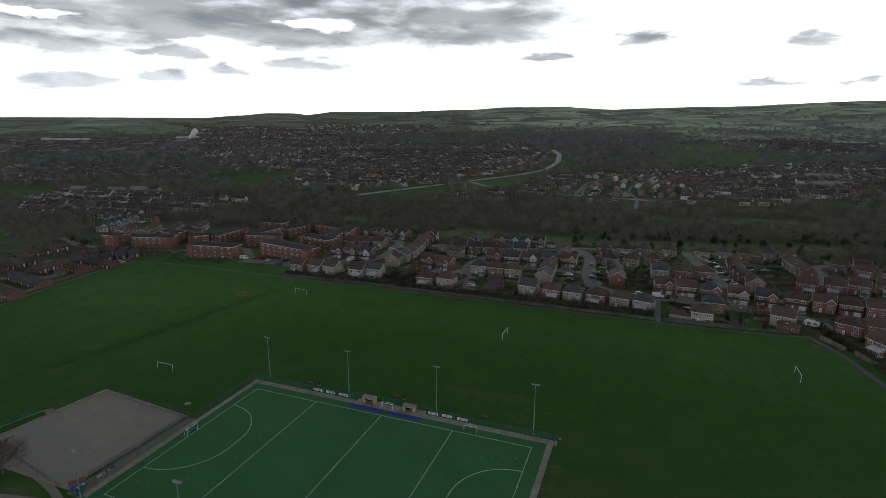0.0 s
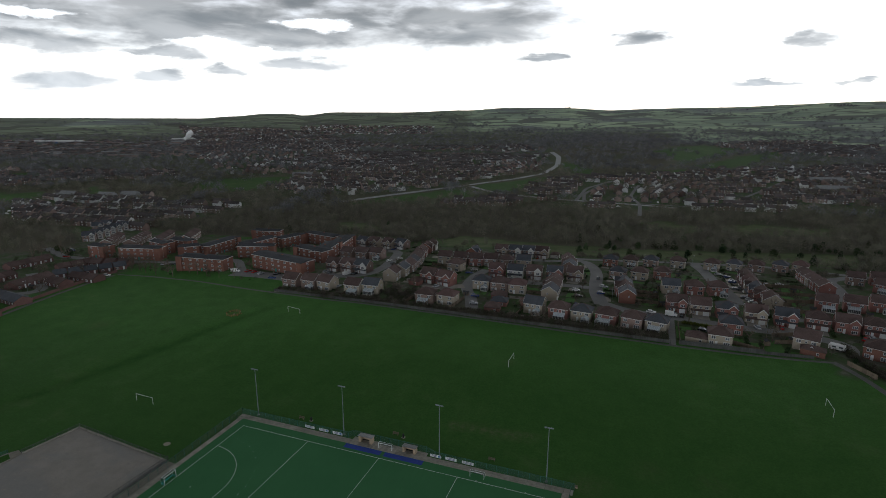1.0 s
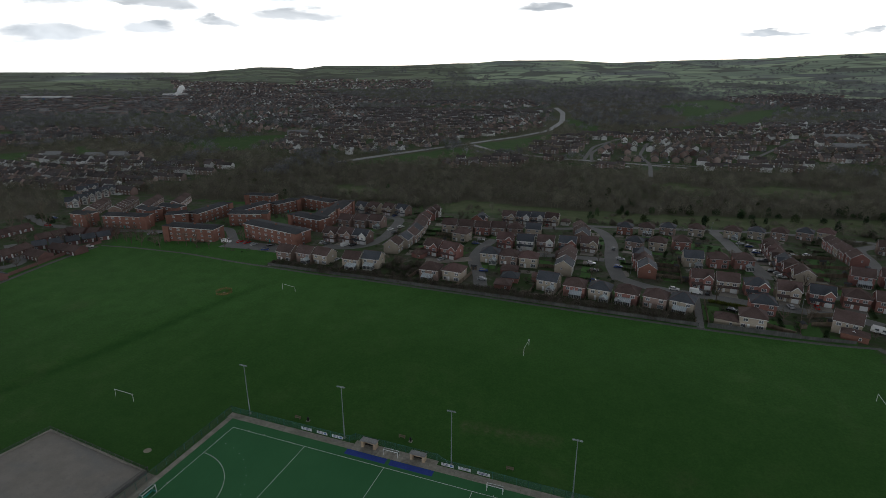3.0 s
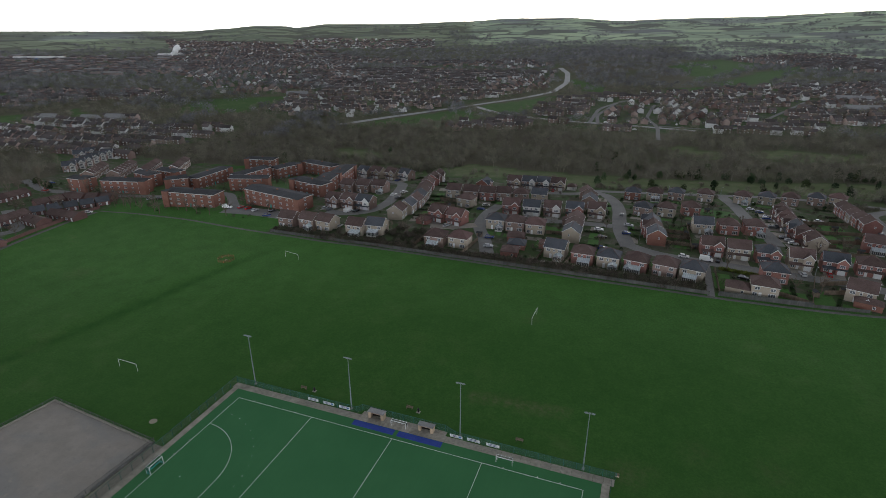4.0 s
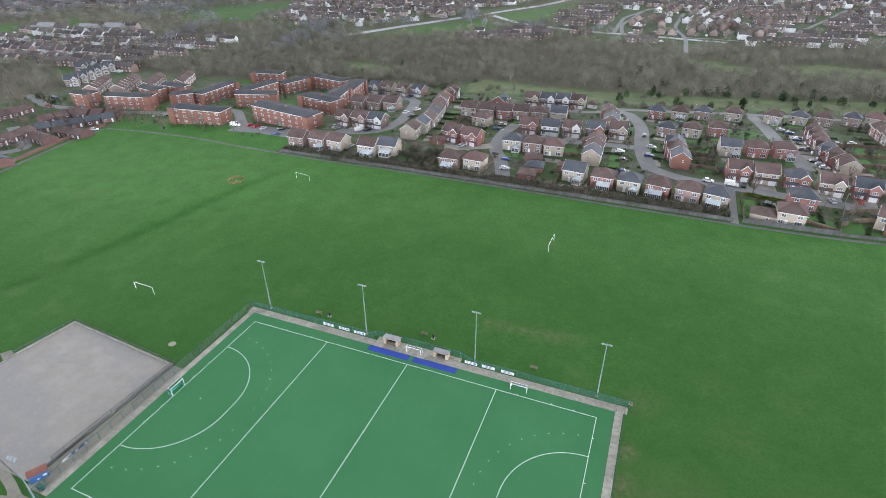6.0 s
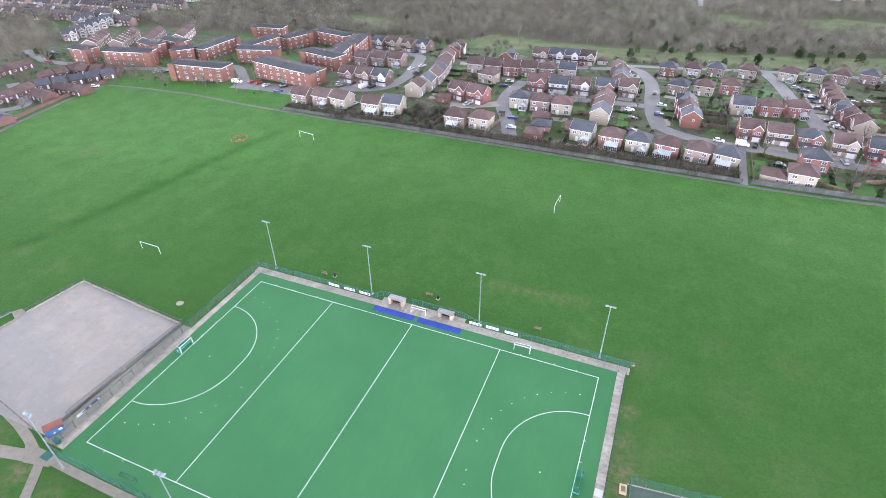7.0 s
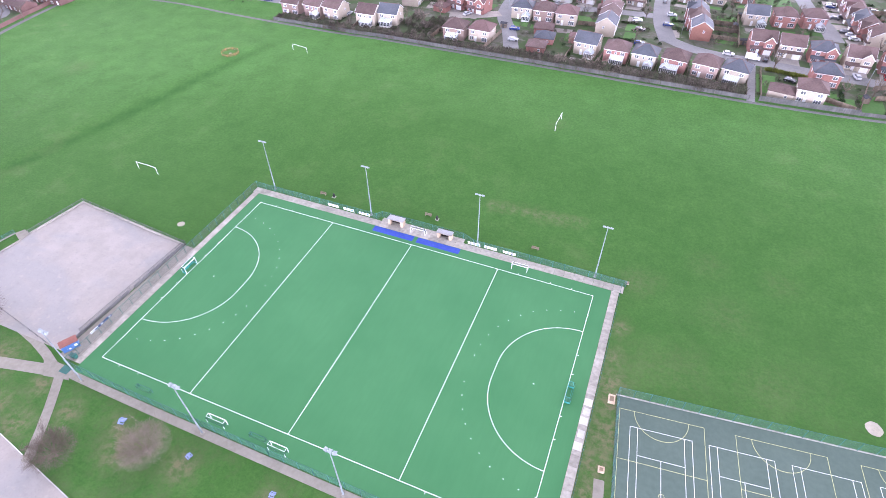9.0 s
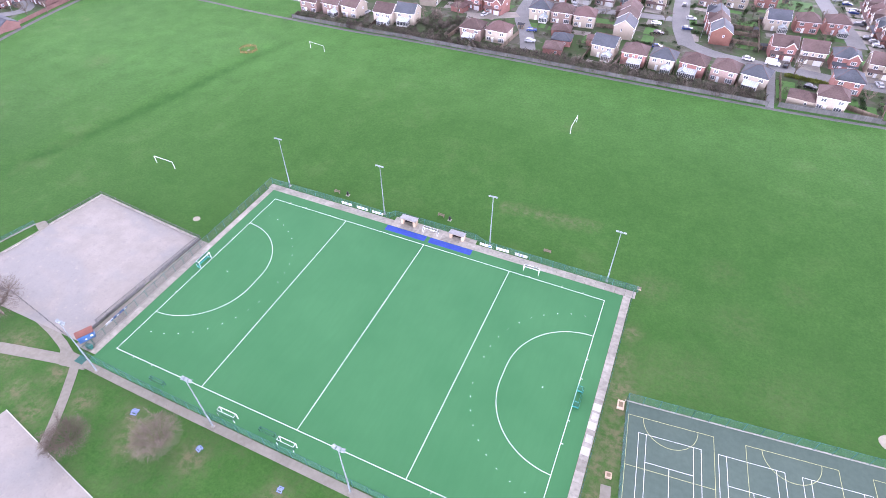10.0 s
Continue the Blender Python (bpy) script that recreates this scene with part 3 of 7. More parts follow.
def land_use(x, y):
    """wood, meadow, yard and hill shares of the ground at a place."""
    r = math.hypot(x - 90, y + 35)
    az = math.degrees(math.atan2(x - 90, y + 35))
    meadow = 0.0
    for k, p in enumerate(MEADOWS):
        if inside(p, x, y):
            meadow = 1.0 if k < 4 else 0.3
    wood = not meadow and any(inside(p, x, y) for p in WOODS)
    # pale hazy field colour grows with distance, sooner on the sunlit right
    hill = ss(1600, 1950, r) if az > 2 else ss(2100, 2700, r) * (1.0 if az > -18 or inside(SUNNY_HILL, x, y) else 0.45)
    yard = 0.0
    if (-112 < x < 178 and 161 < y < 312) or (178 <= x < 330 and 150 + (x - 178) * -0.2 < y < 335) or (x < -192 and 60 < y < 300 and x > -330):
        yard = 1.0
    if not wood and not meadow and r > 520:
        if any(inside(p, x, y) for p in TOWNS + FAR_TOWNS + [WORKS]):
            yard = 0.8
        else:
            wood = 0.85 if not meadow else 0.0
    if -200 < x < -112 and 174 < y < 312:
        yard = 0.55
    if -190 < x < -72 and 158 < y < 186:
        yard = 0.0
    if not meadow and -200 < x < 340 and 312 < y < 352:
        wood = 0.6
    return float(wood), float(meadow), yard * (1 - hill), hill


def build_land():
    radii, r = [0.0], 0.0
    while r < 4900:
        r += 2.2 if r < 150 else 3.4 if r < 290 else 6.0 if r < 480 else r * 0.0126 + 6.0 if r < 900 else r * 0.02 if r < 2300 else r * 0.035
        radii.append(r)
    turns = 540
    verts, use = [(90, -35, ground_height(90, -35))], [(0.0, 0.0, 0.0, 0.0)]
    for r in radii[1:]:
        for i in range(turns):
            a = 2 * math.pi * i / turns
            x, y = 90 + r * math.sin(a), -35 + r * math.cos(a)
            verts.append((x, y, ground_height(x, y)))
            use.append(land_use(x, y))
    faces = [(0, 1 + (i + 1) % turns, 1 + i) for i in range(turns)]
    for k in range(len(radii) - 2):
        o = 1 + k * turns
        for i in range(turns):
            j = (i + 1) % turns
            faces.append((o + i, o + j, o + turns + j, o + turns + i))
    me = bpy.data.meshes.new("ground")
    me.from_pydata(verts, [], faces)
    me.materials.append(M["land"])
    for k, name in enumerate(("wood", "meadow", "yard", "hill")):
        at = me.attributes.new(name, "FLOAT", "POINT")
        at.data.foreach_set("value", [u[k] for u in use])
    worn = me.attributes.new("worn", "FLOAT", "POINT")
    spots = [(31, -12.4, 2), (15, -10, 1.5), (31.6, -11.2, 1.5), (49.6, -11.4, 1.5), (19, -13.5, 3), (4, -12, 2), (-3.4, -17.5, 2.5), (-6.2, -9.5, 2), (101, 22, 4), (100, 29, 3), (100, 63, 3), (-116, 98, 4), (67, 119, 2), (60, 77.2, 1.3), (63, 77.3, 1.2), (66, 77.5, 1.3), (69, 77.6, 1.2), (72, 77.8, 1.4), (75, 78.0, 1.3), (78, 78.1, 1.4), (81, 78.3, 1.2), (83.4, 78.4, 1.2), (120, 60, 4), (128, 44, 4), (115, 75, 3), (131, 74, 3), (110, 41, 5), (104, 40, 4), (104, 65, 2), (31.7, -12.5, 2), (49.6, -12.5, 2), (99, 5, 2.5), (99, 10, 2.5), (99, 16, 2.5), (99, 33, 3), (98.6, 40, 1.5), (98.6, 48, 1.5), (-10.3, -15.4, 2), (-20, -9, 4)]
    worn.data.foreach_set("value", [max([0.0] + [(1 - math.hypot(v[0] - a, v[1] - b) / (2 * c)) * (0.16 if a > 103 else 0.65 if 76 < b < 79 else 0.3 if b > 60 else 0.28 if c > 4 else 0.85) for a, b, c in spots]) if v[1] < 130 else 0.0 for v in verts])
    dull = me.attributes.new("dull", "FLOAT", "POINT")
    dull.data.foreach_set("value", [0.4 * ss(4, -8, v[1]) * ss(150, 110, v[0]) + 0.15 * ss(92, 100, v[0]) * ss(70, 45, v[1]) * ss(-5, 5, v[1]) if v[1] < 75 else 0.0 for v in verts])
    pale = me.attributes.new("pale", "FLOAT", "POINT")
    pale.data.foreach_set("value", [min(1.0, 0.9 * ss(30, -110, v[0]) * ss(30, 110, v[1]) + 0.6 * ss(90, 145, v[1])) if v[1] < 400 else 0.0 for v in verts])
    # mask of the painted slope shade along the bank
    bank_shade = me.attributes.new("bank_shade", "FLOAT", "POINT")
    bank_shade.data.foreach_set("value", [max(0.0, 1 - abs((v[0] + 79) * 0.97 - (v[1] - 40) * 0.24) / 3.2) * ss(20, 45, v[1]) * ss(150, 120, v[1]) if -140 < v[0] < -20 else 0.0 for v in verts])
    me.polygons.foreach_set("use_smooth", [True] * len(me.polygons))
    me.update()
    if me.polygons[0].normal.z < 0:
        me.flip_normals()
    return tagged(new("ground", me), "mown grass field running out to meadows, estates and hedged hills", "ground", kind="structure")


build_land()

# ---- hockey pitch ----


def flat(name, x0, y0, x1, y1, z, material, parent=None, label="", thick=0.15, m=I4):
    bm = boxes((x0, y0, z - thick, x1, y1, z))
    if parent:
        return part(name, bm, material, parent, label, m)
    return bm


def band(bm, p, q, width, z0, z1):
    """A painted stripe from p to q."""
    d = Vector((q[0] - p[0], q[1] - p[1], 0))
    n = d.length
    m = Matrix.Translation((p[0], p[1], 0)) @ Matrix.Rotation(math.atan2(d.y, d.x), 4, "Z")
    return box(bm, -width / 2, -width / 2, z0, n + width / 2, width / 2, z1, m)


def arc_band(cx, cy, r, a0, a1, width, z0, z1, n=48):
    bm = bmesh.new()
    rows = []
    for i in range(n + 1):
        a = radians(a0 + (a1 - a0) * i / n)
        rows.append([bm.verts.new((cx + k * math.cos(a), cy + k * math.sin(a), z)) for k, z in
                     ((r - width / 2, z0), (r + width / 2, z0), (r + width / 2, z1), (r - width / 2, z1))])
    for a, b in zip(rows, rows[1:]):
        for k in range(4):
            bm.faces.new((a[k], a[(k + 1) % 4], b[(k + 1) % 4], b[k]))
    bm.faces.new(rows[0])
    bm.faces.new(rows[-1][::-1])
    bmesh.ops.recalc_face_normals(bm, faces=bm.faces)
    return bm


PL, PW = 91.4, 55.0
pitch = solid("hockey_pitch", boxes((-2.9, -4.7, -0.2, 95.0, 58.2, 0.04)), M["turf"], "green artificial turf hockey pitch with white lines", "pitch", kind="structure")
Z0, Z1 = 0.03, 0.052
LW = 0.12
for p, q in (((0, 0), (PL, 0)), ((0, PW), (PL, PW)), ((0, 0), (0, PW)), ((PL, 0), (PL, PW)), ((22.9, 0), (22.9, PW)), ((PL / 2, 0), (PL / 2, PW)), ((68.5, 0), (68.5, PW))):
    part("line", band(bmesh.new(), p, q, LW, Z0, Z1 + (0.004 if p[1] == q[1] else 0.0)), M["line"], pitch)
for side in (0, 1):
    ex = PL * side
    flip = (lambda a: a) if side == 0 else (lambda a: 180 - a)
    for cy, a0, a1 in ((PW / 2 - 1.83, -90, 0), (PW / 2 + 1.83, 0, 90)):
        part("line", arc_band(ex, cy, 14.63, flip(a0), flip(a1), LW, Z0, Z1 + 0.008), M["line"], pitch)
    s = 1 if side == 0 else -1
    part("line", band(bmesh.new(), (ex + s * 14.63, PW / 2 - 1.83), (ex + s * 14.63, PW / 2 + 1.83), LW, Z0, Z1 + 0.012), M["line"], pitch)
    for cy, angles in ((PW / 2 - 1.83, (-89.5 + 9 * k for k in range(10))), (PW / 2 + 1.83, (0.5 + 9 * k for k in range(11)))):
        for a in angles:
            t = radians(flip(a))
            x, y = ex + 19.63 * math.cos(t), cy + 19.63 * math.sin(t)
            m = Matrix.Translation((x, y, 0)) @ Matrix.Rotation(t, 4, "Z")
            part("dash", box(bmesh.new(), -0.065, -0.12, Z0, 0.065, 0.12, Z1, m), M["line"], pitch)
    part("penalty_spot", tube(bmesh.new(), (ex + s * 6.4, PW / 2, Z0), (ex + s * 6.4, PW / 2, Z1), 0.13, 0.13, 12), M["line"], pitch)
for x in (5, 10, 17.9, 73.5, 81.4, 86.4):
    for y, d in ((0, -1), (PW, 1)):
        part("dash", boxes((x - 0.08, min(y, y + d * 0.45), Z0, x + 0.08, max(y, y + d * 0.45), Z1 + 0.008)), M["line"], pitch)
for y in (17.5, 22.5, 32.5, 37.5):
    for x, d in ((0, -1), (PL, 1)):
        part("dash", boxes((min(x, x + d * 0.45), y - 0.08, Z0, max(x, x + d * 0.45), y + 0.08, Z1 + 0.008)), M["line"], pitch)


def mat_of(x0, x1):
    return solid("run_off_mat", boxes((x0, 56.2, 0.03, x1, 58.1, 0.06)), M["blue_turf"], "royal blue artificial turf mat beside the sideline", "mat", group="blue mats by the dugouts")


mat_of(33.8, 45.2)
mat_of(46.2, 57.8)

# paved margins, one slab at a time
margin = thing("paving", "pale concrete paving round the hockey pitch", "paving", kind="structure")


def slab_row(x0, y0, x1, y1, along, n):
    for i in range(n):
        a, b = i / n, (i + 1) / n
        g = 0.02
        if along == "x":
            r = (x0 + (x1 - x0) * a + g, y0, -0.2, x0 + (x1 - x0) * b - g, y1, 0.06)
        else:
            r = (x0, y0 + (y1 - y0) * a + g, -0.2, x1, y0 + (y1 - y0) * b - g, 0.06)
        part("slab", boxes(r), M["slab"], margin)


slab_row(-4.9, 58.25, 97.6, 60.4, "x", 44)
slab_row(34.5, 60.45, 57.6, 61.9, "x", 10)
slab_row(95.05, -4.0, 96.75, 58.2, "y", 28)
slab_row(-4.5, -3.0, -2.95, 58.2, "y", 36)
for x, y, w in ((95.15, 26.6, 1.5), (95.3, 24.5, 1.3), (95.1, 22.4, 1.5), (95.1, 17.0, 1.5), (95.3, 19.6, 1.2)):
    solid("patch_slab", boxes((x, y, 0.05, x + w, y + 1.6, 0.085)), M["kerb"], "clean pale replacement paving slab", "slab", group="pale slabs by the pitch")


def mesh_fence(name, pts, height, steel, net, label, group="", gap=3.0, rails=True):
    """Posts, rails and wire panels along a bent line."""
    fence = thing(name, label, "fence", spot(*pts[0]), group)
    inv = fence.matrix_basis.inverted()
    post = mesh_of("post", tube(bmesh.new(), (0, 0, -0.2), (0, 0, height + 0.05), 0.06, 0.06, 6), steel)
    cache = {}
    for (x0, y0), (x1, y1) in zip(pts, pts[1:]):
        length = math.hypot(x1 - x0, y1 - y0)
        n = max(1, round(length / gap))
        a = math.atan2(y1 - y0, x1 - x0)
        w = length / n
        key = round(w, 3)
        if key not in cache:
            bm = boxes((0.05, -0.012, 0.05, w - 0.05, 0.012, height))
            rail = boxes((0.0, -0.025, height - 0.06, w, 0.025, height))
            cache[key] = (mesh_of("mesh_panel", bm, net), mesh_of("rail", rail, steel))
        for i in range(n + 1):
            x, y = x0 + (x1 - x0) * i / n, y0 + (y1 - y0) * i / n
            m = inv @ Matrix.Translation((x, y, ground_height(x, y))) @ Matrix.Rotation(a, 4, "Z")
            if i < n or (x1, y1) == pts[-1]:
                part("post", post, None, fence, m=m)
            if i < n:
                part("mesh_panel", cache[key][0], None, fence, m=m)
                if rails:
                    part("rail", cache[key][1], None, fence, m=m)
    return fence


mesh_fence("pitch_fence", [(-5.0, 60.6), (33.0, 60.7), (34.0, 62.1), (57.0, 62.1), (60.2, 60.7), (97.8, 60.6)], 1.9, M["green_steel"], M["green_mesh"], "green welded mesh fence round the hockey pitch")
mesh_fence("pitch_fence", [(-5.0, -4.2), (-5.0, 60.6)], 2.2, M["green_steel"], M["grey_mesh"], "grey wire fence with green posts behind the goal line")
mesh_fence("pitch_fence", [(-3.9, -4.4), (12, -4.75), (45, -4.8), (70, -4.8), (97.2, -4.8)], 2.8, M["green_steel"], M["green_mesh"], "green welded mesh fence along the lower touchline")
mesh_fence("low_rail_fence", [(96.95, -4.2), (96.95, 60.2)], 1.1, M["green_steel"], M["green_mesh"], "low green mesh fence behind the goal line")


def floodlight(x, y, turn):
    """A tapered mast with a cross-arm and three heads."""
    t = thing("floodlight", "galvanised steel floodlight mast with three pale lamp heads", "floodlight", spot(x, y, turn), "floodlights round the pitch")
    part("base_plate", boxes((-0.3, -0.3, 0.0, 0.3, 0.3, 0.35)), M["slab"], t)
    bm = tube(bmesh.new(), (0, 0, 0.3), (0, 0, 4.0), 0.16, 0.15, 10)
    tube(bm, (0, 0, 4.0), (0, 0, 15.6), 0.13, 0.075, 10)
    part("mast", bm, M["galv"], t)
    part("cross_arm", boxes((-0.95, -0.05, 15.5, 0.95, 0.05, 15.62)), M["galv"], t)
    for k, (dx, tilt) in enumerate(((-0.8, 14), (0.0, 0), (0.8, -14))):
        m = Matrix.Translation((dx, -0.2, 15.75)) @ Matrix.Rotation(radians(tilt), 4, "Z") @ Matrix.Rotation(radians(-28), 4, "X")
        bm = bmesh.new()
        prism(bm, [(-0.34, -0.08), (0.30, -0.08), (0.34, 0.05), (0.1, 0.2), (-0.2, 0.2), (-0.34, 0.05)], -0.3, 0.3)
        head = part("lamp_head", bm, M["galv"], t, m=m)
        part("lens", boxes((-0.27, -0.30, -0.1, 0.27, 0.27, -0.083)), M["lamp_glass"], head)
    return t


first = floodlight(0.3, 61.6, 0)
for x in (30.9, 61.0, 90.6):
    copy_thing(first, spot(x, 61.6 if x < 90 else 61.2, 0))
for x in (0.8, 30.9, 60.8, 91.0):
    copy_thing(first, spot(x, -5.8, 180))


def hockey_goal(x, y, turn, frame_mat, label, w=3.66, h=2.14, d=1.2, boards=True):
    t = thing("hockey_goal", label, "goal", pose(x, y, 0.05, 0, 0, turn), "hockey goals")
    for s in (-1, 1):
        part("goalpost", boxes((s * w / 2 - 0.05, -0.05, 0, s * w / 2 + 0.05, 0.05, h)), frame_mat, t)
        part("side_frame", boxes((s * w / 2 - 0.03, 0.05, h - 0.06, s * w / 2 + 0.03, d * 0.75, h), (s * w / 2 - 0.03, d - 0.06, 0, s * w / 2 + 0.03, d, h * 0.55)), frame_mat, t)
        part("side_net", boxes((s * w / 2 - 0.008, 0.05, 0.46, s * w / 2 + 0.008, d, h - 0.05)), M["green_mesh"], t)
        if boards:
            part("side_board", boxes((s * w / 2 - 0.02, 0.05, 0, s * w / 2 + 0.02, d, 0.46)), M["teal"], t)
    part("crossbar", boxes((-w / 2 + 0.05, -0.05, h - 0.1, w / 2 - 0.05, 0.05, h)), frame_mat, t)
    part("rear_bar", boxes((-w / 2 + 0.03, d * 0.75 - 0.05, h - 0.06, w / 2 - 0.03, d * 0.75, h)), frame_mat, t)
    if boards:
        part("backboard", boxes((-w / 2 + 0.02, d - 0.04, 0, w / 2 - 0.02, d, 0.46)), M["teal"], t)
    part("back_net", boxes((-w / 2 + 0.02, d - 0.03, 0.46, w / 2 - 0.02, d - 0.015, h - 0.1)), M["green_mesh"], t)
    return t


hockey_goal(-0.05, PW / 2, 90, M["white"], "white hockey goal with teal backboard and net")
hockey_goal(PL + 0.05, PW / 2, -90, M["teal"], "teal hockey goal with boards and net on the back line")
for x, y, turn, w in ((45.5, 59.2, 0, 4.0), (73.4, 56.4, 0, 3.8), (32.2, -2.6, 180, 3.9), (46.0, -2.9, 180, 3.6)):
    hockey_goal(x, y, turn, M["white"], "spare white practice goal pushed against the fence", w, 1.7, 1.0, False)
for x in (14.4, 41.3):
    hockey_goal(x, -2.6, 180, M["green_steel"], "green folded practice goal leaning by the fence", 3.4, 1.3, 0.6, False)


def dugout(x):
    t = thing("dugout", "brick team dugout with a grey corrugated roof", "dugout", pose(x, 59.95, 0.06) @ Matrix.Scale(0.92, 4), "team dugouts")
    part("side_wall", boxes((-2.3, 0, 0, -1.5, 1.7, 2.0)), M["stone"], t)
    part("side_wall", boxes((1.5, 0, 0, 2.3, 1.7, 2.0)), M["stone"], t)
    part("rear_wall", boxes((-1.5, 1.4, 0, 1.5, 1.7, 2.0)), M["stone"], t)
    part("bench", boxes((-1.45, 0.85, 0.4, 1.45, 1.35, 0.46), (-1.4, 1.0, 0, -1.3, 1.3, 0.4), (1.3, 1.0, 0, 1.4, 1.3, 0.4)), M["black"], t)
    bm = bmesh.new()
    n = 30
    prof = [(-2.5 + 5.0 * i / n, 0.05 * (i % 2)) for i in range(n + 1)]
    rows = [[bm.verts.new((u, v, 2.0 + z + (0.25 if v < 0 else 0.0) + dz)) for u, z in prof] for v, dz in ((-0.35, 0.0), (1.95, 0.0), (1.95, -0.05), (-0.35, -0.05))]
    for k in range(4):
        a, b = rows[k], rows[(k + 1) % 4]
        for i in range(n):
            bm.faces.new((a[i], a[i + 1], b[i + 1], b[i]))
    part("roof", bm, M["sheet"], t)
    return t


copy_thing(dugout(38.8), pose(52.5, 59.95, 0.06) @ Matrix.Scale(0.92, 4))


def board(x, y, w, dark):
    t = thing("advertising_board", "white advertising board with dark printed lettering on the fence", "sign", pose(x, y, 0.06), "boards on the fence")
    part("panel", boxes((-w / 2, -0.04, 0.35, w / 2, 0.0, 1.15)), M["white"], t)
    rows = [(0.86, 1.02), (0.52, 0.68)]
    for z0, z1 in rows:
        part("print_bar", boxes((-w * 0.38, -0.05, z0, w * (0.1 if dark else 0.34), -0.041, z1)), M["navy"], t)
    if dark:
        part("print_block", boxes((w * 0.2, -0.05, 0.5, w * 0.42, -0.041, 1.02)), M["blue"], t)


for x, dark in ((19.9, 0), (24.7, 1), (29.4, 1), (60.4, 1), (64.8, 0), (69.6, 0)):
    board(x, 60.5 if abs(x - 60.4) > 0.1 else 60.4, 3.2, dark)


def bench(x, y, turn, material=None, label="weathered timber bench with slatted seat on the grass", group="field benches"):
    material = material or M["timber"]
    t = thing("bench", label, "bench", spot(x, y, turn), group)
    for s in (-1, 1):
        part("leg", boxes((s * 0.75 - 0.05, -0.2, 0, s * 0.75 + 0.05, 0.25, 0.44), (s * 0.75 - 0.05, 0.2, 0.44, s * 0.75 + 0.05, 0.27, 0.9)), material, t)
    for k in range(3):
        part("seat_slat", boxes((-0.95, -0.22 + 0.16 * k, 0.44, 0.95, -0.09 + 0.16 * k, 0.48)), material, t)
    for k in range(2):
        part("back_slat", boxes((-0.95, 0.18, 0.6 + 0.17 * k, 0.95, 0.21, 0.73 + 0.17 * k)), material, t)
    return t


b0 = bench(14.3, 64.4, 0)
for x, y in ((45.2, 66.8), (75.0, 64.9)):
    copy_thing(b0, spot(x, y, 0))


def litter_bin(x, y):
    t = thing("litter_bin", "black plastic litter bin on a concrete pad", "bin", spot(x, y), "litter bins")
    part("pad", boxes((-0.5, -0.5, -0.1, 0.5, 0.5, 0.05)), M["slab"], t)
    bm = tube(bmesh.new(), (0, 0, 0.05), (0, 0, 0.95), 0.26, 0.3, 12)
    part("drum", bm, M["black"], t)
    bm = tube(bmesh.new(), (0, 0, 0.95), (0, 0, 1.25), 0.31, 0.18, 12)
    part("hood", bm, M["black"], t)
    return t


lb = litter_bin(17.6, 64.6)
copy_thing(lb, spot(47.9, 66.4))

# ---- gravel area ----
gravel = patch("gravel_court", [(-52.1, -2.0), (-9.2, -2.0), (-7.7, 33.4), (-45.5, 36.7)], M["gravel"], "pale gravel games area beside the hockey pitch", "court", 0.05)
service = patch("service_strip", [(-8.9, -3.0), (-4.55, -3.0), (-4.55, 33.5), (-7.4, 33.5)], M["path"], "grey tarmac strip between the two fences", "strip", 0.04)


def low_wall(name, p, q, h, th, material, label, category="wall", kind="structure"):
    d = math.hypot(q[0] - p[0], q[1] - p[1])
    m = spot(*p) @ Matrix.Rotation(math.atan2(q[1] - p[1], q[0] - p[0]), 4, "Z")
    dz = ground_height(*q) - ground_height(*p)
    bm = boxes((0, -th / 2, -0.6, d, th / 2, h))
    for v in bm.verts:
        v.co.z += dz * v.co.x / d
    return solid(name, bm, material, label, category, m, kind=kind)


low_wall("boundary_wall", (-7.7, 33.5), (-45.5, 36.7), 0.35, 0.4, M["slab"], "low concrete kerb wall at the gravel edge")
low_wall("boundary_wall", (-45.5, 36.7), (-47.9, 21.9), 0.4, 0.35, M["slab"], "low weathered concrete wall at the gravel edge")
low_wall("boundary_wall", (-47.9, 18.9), (-50.1, 3.6), 0.4, 0.35, M["slab"], "low weathered concrete wall at the gravel edge")
low_wall("kerb", (-51.8, 20.6), (-55.0, 7.0), 0.12, 0.55, M["path"], "pale concrete strip behind the gravel wall", "kerb")
patch("ramp", [(-47.9, 18.9), (-47.9, 21.9), (-50.6, 22.6), (-51.8, 20.6)], M["path"], "pale concrete ramp on to the gravel", "ramp", 0.12, step=1.0)
low_wall("boundary_wall", (-9.1, -1.0), (-8.4, 16.0), 0.7, 0.28, M["edge_path"], "low dark grey wall along the service strip")
low_wall("boundary_wall", (-8.3, 17.5), (-7.6, 33.4), 0.7, 0.28, M["edge_path"], "low dark grey wall along the service strip")
mesh_fence("gravel_fence", [(-9.0, 3.0), (-8.4, 16.5), (-7.5, 33.8)], 1.6, M["grey_timber"], M["grey_mesh"], "grey chain-link fence between gravel and pitch")
mesh_fence("gravel_fence", [(-7.5, 33.8), (-45.7, 37.0), (-48.2, 21.9)], 1.2, M["grey_timber"], M["grey_mesh"], "grey chain-link fence at the gravel edge")
mesh_fence("gravel_fence", [(-51.8, 20.6), (-55.0, 7.0)], 1.2, M["green_steel"], M["green_mesh"], "green wire-mesh fence at the gravel edge")
mesh_fence("gravel_fence", [(-11.5, -2.2), (-34.0, 1.6), (-52.0, 0.0)], 1.3, M["grey_timber"], M["grey_mesh"], "dark chain-link fence beside the path")
